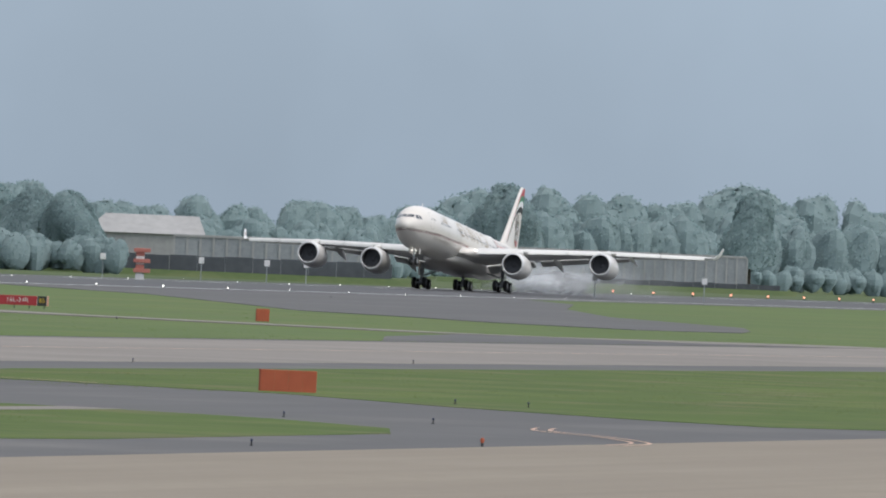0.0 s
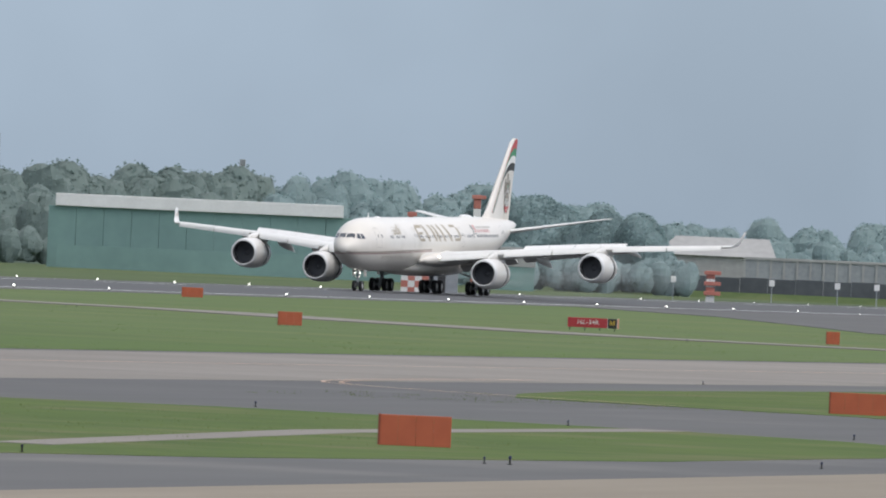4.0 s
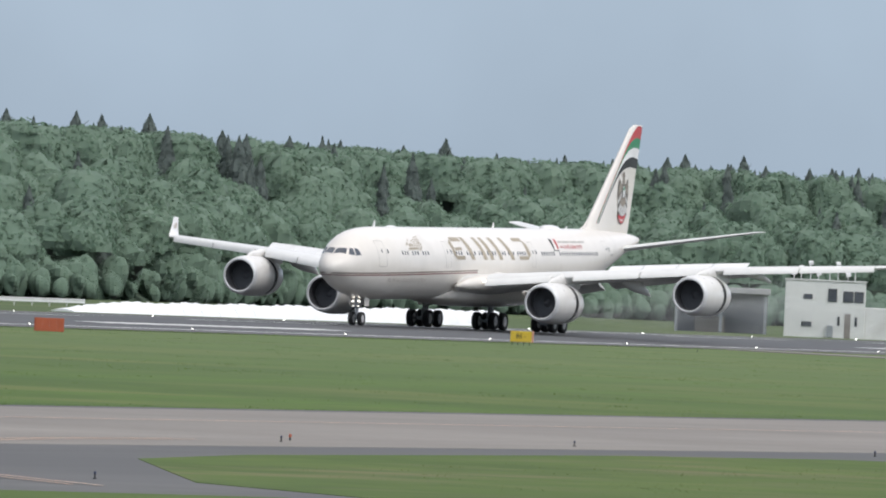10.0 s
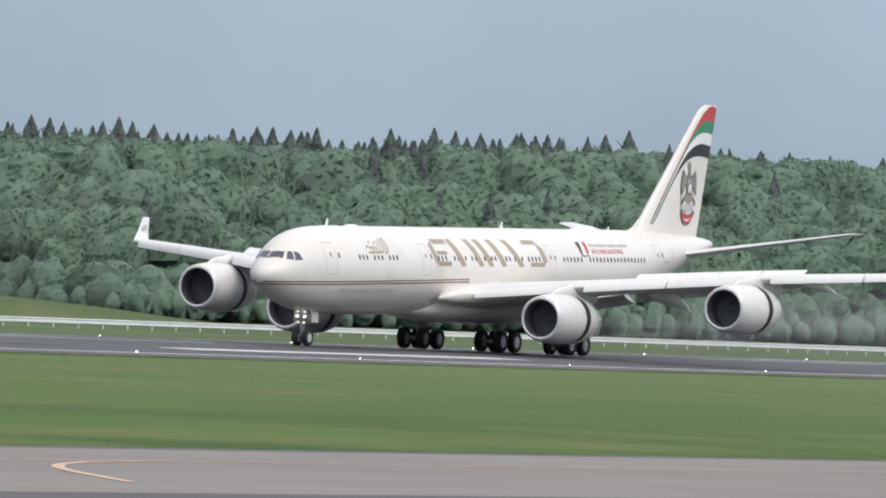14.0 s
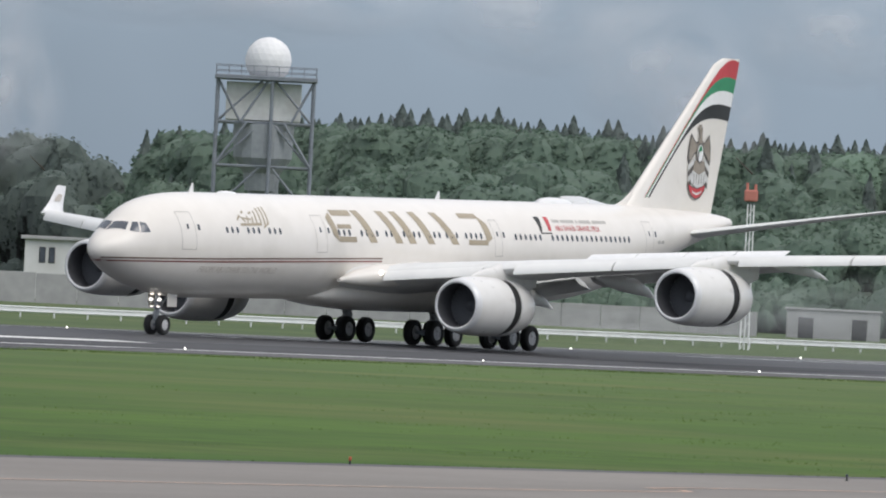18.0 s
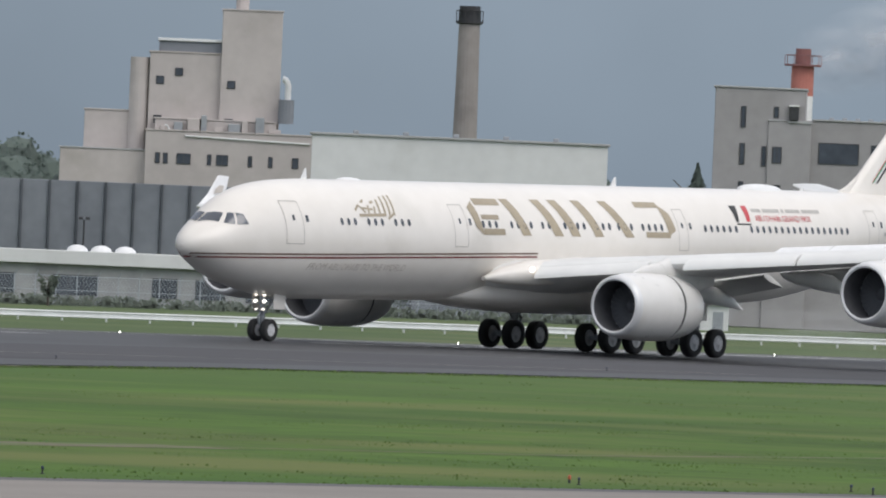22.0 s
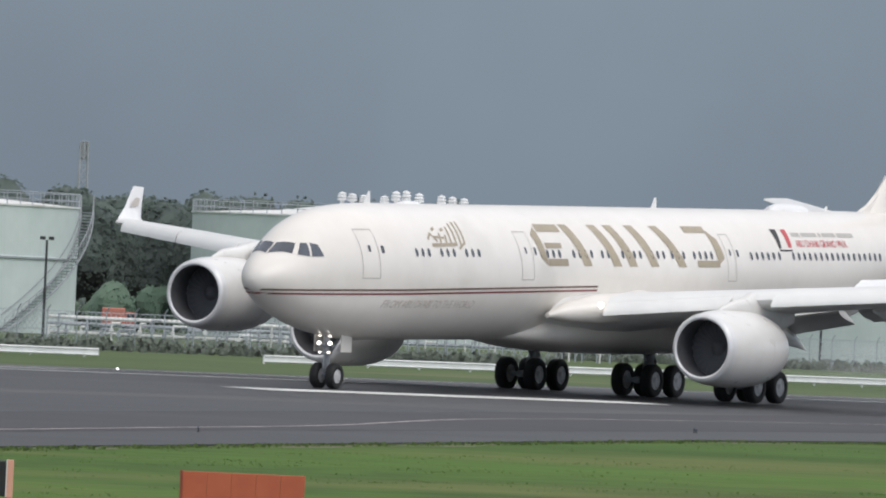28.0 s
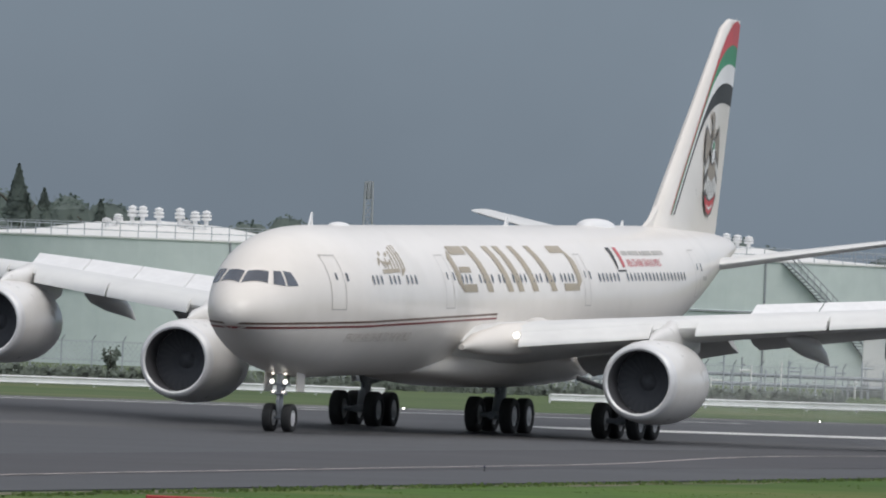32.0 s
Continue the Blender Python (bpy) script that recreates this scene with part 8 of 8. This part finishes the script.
fir_things = [tree("conifer_tree", conifer(12.5, 4.2 + 0.35 * i, 520, 0.26), 12.5, LEAF_DARK, pose(0, 0, -200), "slim dark conifer on the ridge of the wood", "ridge conifers") for i in range(4)]
spots = []
for az0, az1, n in ((18.9, 20.9, 16), (21.2, 24.0, 11), (24.1, 26.2, 12), (26.3, 29.4, 60), (29.4, 31.4, 42), (31.4, 33.0, 36)):
    for i in range(n):
        spots.append(az0 + (az1 - az0) * (i + rng.uniform(0.1, 0.9)) / n)
for i, az in enumerate(spots):
    back = rng.uniform(80, 98)
    d = front(az) + back
    x, y = polar(az, d)
    z = hill_z(az, back) - 0.3
    s = (skyline(az, d) + rng.uniform(-0.2, 2.0) - z) / 12.5
    s = min(max(s, 0.7), 1.3)
    m = pose(x, y, z, 0, 0, rng.random() * 360) @ Matrix.Diagonal((0.8, 0.8, 1, 1))
    if i < 4:
        fir_things[i].scale = (s, s, s)
        fir_things[i].matrix_basis = pose(x, y, z, 0, 0, 40 * i) @ Matrix.Diagonal((s, s, s, 1))
    else:
        src = fir_things[i % 4]
        k = s / src.scale[0]
        copy_thing(src, pose(x, y, z, 0, 0, rng.random() * 360) @ Matrix.Diagonal((k, k, k, 1)))
for az, d, h, r, lab in ((36.66, 1240, 15.2, 3.6, "lone dark pine beside the office block"), (33.75, 1400, 17.0, 4.0, "tall cedar behind the radar tower"), (34.6, 1420, 16.5, 4.0, "tall cedar in the tree belt"), (30.5, 1300, 20.0, 4.6, "tall cedar above the wood"), (46.4, 1130, 16.6, 4.0, "tall cedar beside the tanks"), (46.28, 1140, 14.6, 4.0, "cedar beside the tanks"), (46.02, 1120, 13.6, 3.4, "cedar behind the tanks")):
    q = conifer(h, r, 2400, 0.25)
    tree("pine_tree", q, h, LEAF_NEAR if az > 36 else LEAF_DARK, stand(az, d), lab)
for az, d, h, r in ((44.2, 1010, 10.5, 3.4), (44.45, 1020, 11.0, 3.6), (44.75, 1000, 10.2, 3.2), (43.95, 1040, 10.0, 3.0), (41.6, 1010, 10.8, 3.4), (42.0, 1020, 9.6, 3.0), (46.9, 1000, 11.5, 3.4), (46.5, 1010, 10.5, 3.2),
                     (15.0, 1800, 12.0, 4.4), (15.2, 1810, 12.5, 4.6), (15.45, 1820, 14.0, 5.0), (15.7, 1830, 14.5, 5.0), (13.03, 2580, 20.5, 6.0), (11.9, 2600, 21.5, 6.2)):
    tree("broadleaf_tree", broadleaf(h * 1.1, r * 1.1, 3600, 0.085, -0.6, 0.1, 0.4, 0.03), h, LEAF_NEAR if az > 20 else LEAF_FAR_HAZED, stand(az, d, FAR - 0.1 * h), "full-crowned green broadleaf tree" if az > 20 else "large hazy broadleaf tree at the far end", "standing trees")
def flared(h, limbs=9):
    """Boughs that flare up from a narrow foot, set with small leaves."""
    c = []
    for i in range(limbs):
        t, k = i * 2.4 + rng.random(), rng.uniform(0.12, 0.42)
        for u in np.linspace(0.3, 1.0, 26):
            c.append((k * h * math.cos(t) * u ** 1.3, k * h * math.sin(t) * u ** 1.3, h * rng.uniform(0.75, 1.0) * (0.12 + 0.88 * u * (1 - 0.25 * k))))
    c = np.array(c) + rng.normal(scale=0.035 * h, size=(len(c), 3))
    return quads(c, rng.normal(size=c.shape), np.full(len(c), 0.042 * h))


foot, far_foot = [], []
for az0, az1, d in ((14.8, 15.9, 1785), (43.8, 44.95, 985), (41.45, 42.15, 990), (46.4, 47.1, 985)):
    az = az0
    while az < az1:
        tall = rng.uniform(3.0, 5.5) * (1.4 if d > 1500 else 0.8)
        x, y = polar(az, d + rng.normal(scale=1.5))
        (far_foot if d > 1500 else foot).append(planted(thinned(full[rng.integers(4)], 2), x, y, FAR - 0.16 * tall, tall / 9 * 1.1, 1.0))
        az += math.degrees(1.6 / d)
tagged(new("foot_shrubs", leaf_mesh("foot_shrubs", joined(foot), LEAF)), "shrubs round the feet of the standing trees", "shrubs", kind="stuff")
tagged(new("foot_shrubs", leaf_mesh("foot_shrubs", joined(far_foot), LEAF_FAR_HAZED)), "hazy shrubs under the far trees", "shrubs", kind="stuff")
for az, d, h in ((41.0, 890, 2.6), (40.63, 890, 2.5), (40.3, 890, 2.9), (38.55, 975, 3.4), (38.35, 975, 3.0), (38.0, 970, 3.2), (37.5, 965, 3.5), (37.2, 965, 3.3), (45.95, 700, 2.0), (36.95, 965, 3.0), (39.6, 900, 2.4)):
    tree("young_tree", flared(h), h, WEED_LEAF, stand(az, d), "small sparse young tree inside the fence", "young trees")
# rough grass and shrubs along the foot of the fence and the wood
verge = []
for _ in range(2600):
    az = rng.uniform(36.5, 46.5)
    y = (508 if az > 42.6 else 585) + rng.uniform(-8, 6)
    x = y / math.tan(radians(az))
    verge.append(planted(sprig(kinds[0], 26), x, y, FAR - 0.45, rng.uniform(0.07, 0.15)))
tagged(new("verge_shrubs", leaf_mesh("verge_shrubs", joined(verge), WEED_LEAF)), "rough weeds at the foot of the fence", "shrubs", kind="stuff")

# weed tufts on the nearer verges
weeds = []
for cx, cy, n, s in ((222, 186.3, 26, 0.02), (215.5, 184.8, 18, 0.012), (188.4, 160, 12, 0.016), (217, 185.9, 14, 0.012), (190.5, 156.8, 12, 0.012), (218, 180.6, 10, 0.01), (228, 199, 12, 0.012)):
    for _ in range(n):
        weeds.append(planted(sprig(kinds[rng.integers(6)], 12), cx + rng.normal() * 0.35, cy - rng.normal() * 0.4, NEAR - 0.05, s * rng.uniform(0.7, 1.2), 0.9))
tagged(new("weed_tufts", leaf_mesh("weed_tufts", joined(weeds), GRASS_LEAF)), "scattered low weed tufts in the grass", "weeds", kind="stuff")


# uneven sward: blades in clumps over the near verges and along the pavement edges
def blades(x, y, z, tall, spread, n):
    """Upright blades in clumps about the points x, y."""
    m = len(x) * n
    cx, cy, cz, ch = (np.repeat(v, n) for v in (x, y, z, tall))
    cx, cy = cx + rng.normal(scale=spread, size=m), cy + rng.normal(scale=spread, size=m)
    t, h = rng.random(m) * math.tau, ch * rng.uniform(0.5, 1.1, m)
    w = h * rng.uniform(0.5, 1.1, m)
    u = np.stack([np.cos(t) * w, np.sin(t) * w, np.zeros(m)], 1)
    lean = np.stack([rng.normal(size=m) * h * 0.5, rng.normal(size=m) * h * 0.5, h], 1)
    p = np.stack([cx, cy, cz], 1)
    return flagged(np.stack([p - u, p + u, p + lean + 0.35 * u, p + lean - 0.35 * u], 1), 1)


def verge_y(x):
    return np.interp(x, [110, 230, 300, 376, 482, 900], [152, 228, 270, 303, 322, 328])


SWARD = leafy("sward_blade", (0.062, 0.115, 0.02), (0.088, 0.15, 0.026), (0.125, 0.165, 0.038))
x = rng.uniform(140, 900, 20000)
y = 151.2 + (verge_y(x) - 151.6) * rng.random(len(x))
keep = np.sin(x * 0.09 + 1.7 * np.sin(y * 0.13)) + np.sin(y * 0.31 + x * 0.05) + rng.normal(scale=0.6, size=len(x)) > 0.5
x, y = x[keep], y[keep]
sward = [blades(x, y, np.full(len(x), NEAR - 0.025), rng.uniform(0.015, 0.042, len(x)), 0.3, 8)]
x = rng.uniform(140, 900, 9000)
sward.append(blades(x, np.full(len(x), 151.05) - 0.25 * rng.random(len(x)) ** 2, np.full(len(x), NEAR - 0.02), rng.uniform(0.02, 0.055, len(x)), 0.06, 5))
x = rng.uniform(140, 900, 5000)
sward.append(blades(x, verge_y(x) - 0.4 - 0.8 * rng.random(len(x)), np.full(len(x), NEAR - 0.02), rng.uniform(0.03, 0.09, len(x)), 0.2, 5))
tagged(new("long_grass", leaf_mesh("long_grass", joined(sward), SWARD)), "uneven longer grass in clumps on the airfield verge", "grass", kind="stuff")
ISLE = leafy("island_blade", (0.085, 0.13, 0.032), (0.115, 0.16, 0.042), (0.145, 0.162, 0.06))
x, y = rng.uniform(228, 700, 9000), rng.uniform(71, 115, 9000)
keep = ((x > 384 - 0.6 * (y - 70)) & (y > 70.5) & (y < 110)) | (((x - 278) / 38) ** 2 + ((y - 93) / 16) ** 2 < 1)
x, y = x[keep], y[keep]
tagged(new("long_grass", leaf_mesh("long_grass", blades(x, y, np.full(len(x), NEAR + 0.015), rng.uniform(0.012, 0.032, len(x)), 0.25, 8), ISLE)), "rough dry grass in clumps on the islands", "grass", kind="stuff")


# ---------------------------------------------------------------- vapour
SMOKE = mist("tyre_smoke", (0.9, 0.95, 1.0), 0.92)
MISTY = mist("exhaust_mist", (0.9, 0.94, 0.96), 0.28)
STEAM = mist("steam", (0.93, 0.94, 0.96), 0.55)


def puff(rx, ry, rz, seed):
    """The lumpy rounded front of a puff of vapour, thinning to nothing at its rim."""
    r = np.random.default_rng(seed)
    bm = bmesh.new()
    bmesh.ops.create_icosphere(bm, subdivisions=3, radius=1.0)
    bmesh.ops.delete(bm, geom=[v for v in bm.verts if v.co.y > 0.05], context="VERTS")
    ks = r.normal(size=(5, 3)) * 2.2
    for v in bm.verts:
        c = np.array(v.co)
        v.co *= 1 + 0.1 * float(np.sin(ks @ c + np.arange(5)).sum()) / 2
        v.co.x, v.co.y, v.co.z = v.co.x * rx, v.co.y * ry, v.co.z * rz
    return bm


smoke = []
for i, (x, lead, z, rx, rz) in enumerate(((1604, 0, 1.0, 4.6, 1.7), (1612, 3, 1.2, 5.0, 1.9), (1606, 6, 1.3, 5.0, 2.4), (1600, -6, 0.9, 4.0, 1.5), (1574, 0, 0.8, 3.5, 1.1), (1618, 2, 1.3, 5.5, 2.0), (1628, -3, 1.6, 6.0, 2.4))):
    ob = thing("tyre_smoke", puff(rx * 1.25, 2.0, rz * 1.4, 40 + i), SMOKE, "thin bluish-white puff of tyre smoke over the runway", "smoke", "tyre smoke", smooth=True)
    smoke.append((ob, x, z, lead, i))
veil = []
for i, (x, y, z, rx, rz) in enumerate(((-7, 15, 2.0, 8, 2.0), (-20, 13, 2.3, 11, 2.5), (-36, 10, 2.8, 13, 3.0), (-12, 6, 1.4, 9, 1.5))):
    ob = thing("exhaust_mist", puff(rx, 1.5, rz, 140 + i), MISTY, "thin grey veil of exhaust and spray behind the engines", "mist", "exhaust mist", smooth=True)
    veil.append((ob, Vector((x, y, z))))
steam = []
for i, (az, z, rx, rz) in enumerate(((36.0, 27.5, 3.0, 2.2), (35.75, 29.5, 4.5, 2.8), (35.4, 31.5, 6, 3.2), (34.9, 32, 8, 3.6), (34.3, 30.0, 7, 4.5), (34.15, 24.5, 4.0, 5.5), (34.0, 19.5, 3.2, 4.5), (33.4, 33, 9, 3.0), (32.6, 32.5, 8, 3.2), (31.6, 31.0, 7, 4.0), (31.0, 27.5, 5.5, 5.0), (30.8, 22.5, 4, 4.0), (30.2, 31.5, 7, 3.5), (29.7, 28, 4.5, 3.5))):
    ob = thing("steam_cloud", puff(rx * 2.2, 3.0, rz * 2.0, 80 + i), STEAM, "torn white wisp of steam drifting over the trees", "steam", "steam wisps", smooth=True)
    steam.append((ob, az, z, i))




# ---------------------------------------------------------------- what moves
def motions():
    def rolled(x, y, turn, nose_up=0.0, z=0.0):
        """The jet's pose: x, y of the main gear, its heading off the runway, nose up in degrees; off the crown it leans with the pavement."""
        lean = -0.35 * min(1.0, turn / 10)
        return pose(x, y, z, lean, -nose_up, 180 + turn)

    path = [
        (0, rolled(1558.85, 365.87, -0.02, 6.30, -0.000)),
        (0.5, rolled(1522.07, 365.84, -0.02, 5.65, -0.000)),
        (1, rolled(1485.51, 365.81, -0.02, 5.00, -0.000)),
        (1.5, rolled(1449.34, 365.81, -0.01, 4.38, -0.000)),
        (2, rolled(1413.46, 365.81, -0.01, 3.75, -0.000)),
        (2.5, rolled(1378.08, 365.83, 0.00, 2.90, -0.000)),
        (3, rolled(1344.32, 365.84, 0.00, 1.93, -0.000)),
        (3.5, rolled(1311.64, 365.84, -0.00, 0.97, -0.000)),
        (4, rolled(1279.02, 365.84, -0.00, 0.00, 0.000)),
        (4.5, rolled(1245.81, 365.85, -0.01, -0.00, -0.000)),
        (5, rolled(1212.98, 365.85, -0.01, -0.00, -0.000)),
        (5.5, rolled(1181.51, 365.78, -0.07, 0.00, -0.001)),
        (6, rolled(1150.91, 365.71, -0.13, 0.00, -0.001)),
        (6.5, rolled(1120.52, 365.74, -0.08, 0.00, -0.001)),
        (7, rolled(1090.42, 365.77, -0.03, 0.00, -0.001)),
        (7.5, rolled(1060.91, 365.80, 0.02, -0.00, -0.000)),
        (8, rolled(1032.17, 365.81, 0.03, -0.00, -0.000)),
        (8.5, rolled(1004.13, 365.81, 0.04, -0.00, -0.000)),
        (9, rolled(976.62, 365.82, 0.04, -0.00, -0.000)),
        (9.5, rolled(949.51, 365.80, -0.06, -0.00, -0.000)),
        (10, rolled(922.79, 365.78, -0.16, 0.00, -0.000)),
        (10.5, rolled(896.48, 365.76, -0.27, 0.00, -0.001)),
        (11, rolled(870.64, 365.70, -0.24, 0.00, -0.002)),
        (11.5, rolled(845.37, 365.63, -0.22, 0.00, -0.003)),
        (12, rolled(820.84, 365.57, -0.20, 0.00, -0.004)),
        (12.5, rolled(797.15, 365.64, -0.16, 0.00, -0.003)),
        (13, rolled(774.32, 365.70, -0.12, 0.00, -0.002)),
        (13.5, rolled(752.29, 365.77, -0.02, 0.00, -0.001)),
        (14, rolled(731.03, 365.84, 0.08, 0.00, -0.000)),
        (14.5, rolled(710.53, 365.78, 0.03, -0.00, -0.000)),
        (15, rolled(690.73, 365.79, 0.00, -0.00, -0.000)),
        (15.5, rolled(671.61, 365.79, -0.02, -0.00, -0.000)),
        (16, rolled(653.10, 365.80, -0.05, -0.00, -0.000)),
        (16.5, rolled(635.14, 365.81, -0.07, -0.00, -0.000)),
        (17, rolled(617.75, 365.80, -0.03, 0.00, -0.000)),
        (17.5, rolled(601.13, 365.82, -0.03, 0.00, -0.000)),
        (18, rolled(585.25, 365.85, -0.02, -0.00, -0.000)),
        (18.5, rolled(570.00, 365.89, 0.06, 0.00, -0.001)),
        (19, rolled(555.41, 365.93, 0.15, 0.00, -0.001)),
        (19.5, rolled(541.56, 365.98, 0.20, 0.00, -0.001)),
        (20, rolled(528.56, 366.03, 0.26, 0.00, -0.001)),
        (20.5, rolled(516.57, 366.08, 0.31, 0.00, -0.002)),
        (21, rolled(505.58, 366.16, 0.58, 0.00, -0.002)),
        (21.5, rolled(495.10, 366.25, 0.84, 0.01, -0.003)),
        (22, rolled(484.74, 366.14, 1.22, -0.00, -0.002)),
        (22.5, rolled(474.87, 366.04, 1.60, -0.01, -0.002)),
        (23, rolled(466.10, 365.94, 1.98, -0.02, -0.001)),
        (23.5, rolled(458.64, 366.22, 2.18, -0.01, -0.004)),
        (24, rolled(451.10, 366.50, 2.37, 0.01, -0.007)),
        (24.5, rolled(442.54, 366.00, 2.96, -0.04, -0.001)),
        (25, rolled(434.68, 365.46, 4.23, -0.06, -0.008)),
        (25.5, rolled(427.75, 364.93, 5.50, -0.08, -0.015)),
        (26, rolled(421.39, 364.39, 6.77, -0.10, -0.022)),
        (26.5, rolled(415.30, 363.80, 8.04, -0.12, -0.029)),
        (27, rolled(409.14, 362.87, 9.91, -0.15, -0.043)),
        (27.5, rolled(403.16, 361.70, 11.81, -0.18, -0.061)),
        (28, rolled(397.28, 360.39, 13.89, -0.21, -0.081)),
        (28.5, rolled(391.48, 358.83, 15.99, -0.24, -0.104)),
        (29, rolled(385.66, 357.02, 18.07, -0.27, -0.131)),
        (29.5, rolled(379.77, 354.77, 19.91, -0.29, -0.165)),
        (30, rolled(373.76, 352.22, 21.74, -0.32, -0.203)),
        (30.5, rolled(367.73, 349.45, 23.43, -0.34, -0.245)),
        (31, rolled(361.71, 346.43, 24.95, -0.34, -0.290)),
        (31.5, rolled(355.62, 343.16, 26.24, -0.24, -0.339)),
        (32, rolled(349.43, 339.64, 27.22, -0.12, -0.392)),
    ]
    walk(airliner, path)
    for sl in sleeves:
        walk(sl, [(t, pose(x, 0, 0)) for t, x in ((0, 0), (2.2, 0), (3.6, -0.68), (20.8, -0.68), (21.6, -0.4), (22.6, 0), (32, 0))])
    for sp, o, hinge, most in spoilers:
        walk(sp, [(t, Matrix.Translation(o) @ Matrix.Rotation(radians(d * most), 4, hinge)) for t, d in ((0, 0), (1.0, 0.06), (2.6, 1), (32, 1))])
    # tyre smoke drifts after the jet and hangs behind it; the steam drifts slowly
    for ob, x, z, lead, i in smoke:
        rows = []
        for t, dx, dz in ((0, 0, 0), (1, -48 - lead, 0.3), (2, -108 - 2 * lead, 0.7), (3, -98 - 2 * lead, 1.1), (6, -30 - lead, 2.2), (32, 90, 5.0)):
            k = 0.2 if i in (5, 6) else 1.0
            px = x + dx * k
            rows.append((t, pose(px, MID - 2 + (i % 3) * 2, z + dz * (2.6 if i in (2, 6) else 1.0), 0, 0, math.degrees(math.atan2(MID, px)) - 90)))
        walk(ob, rows)
    for ob, az, z, i in steam:
        rows = []
        for t in (0, 16, 32):
            a = az + 0.012 * (t - 19)
            px, py = polar(a, 1330)
            rows.append((t, pose(px, py, z + 0.03 * (t - 19), 0, 0, a - 90)))
        walk(ob, rows)
    # the exhaust veil trails behind the engines
    for ob, off in veil:
        rows = []
        for t, m in path:
            p = m @ off
            rows.append((t, pose(p.x, p.y, max(p.z, 1.0), 0, 0, math.degrees(math.atan2(p.y, p.x)) - 90)))
        walk(ob, rows)
    # wheels turn as the jet rolls
    spots = [(t, m.translation) for t, m in path]
    for wh, x, y, r in wheels:
        rows, ang, last = [], 0.0, spots[0][1]
        for k in range(0, 161):
            t = k * 0.2
            i = max(j for j in range(len(spots)) if spots[j][0] <= t + 1e-6)
            j = min(i + 1, len(spots) - 1)
            f = 0 if i == j else (t - spots[i][0]) / (spots[j][0] - spots[i][0])
            p = spots[i][1].lerp(spots[j][1], f)
            ang += min(math.degrees((p - last).length / r), 80.0)
            last = p
            rows.append((t, pose(x, y, r) @ Matrix.Rotation(radians(ang), 4, "Y")))
        walk(wh, rows)


motions()
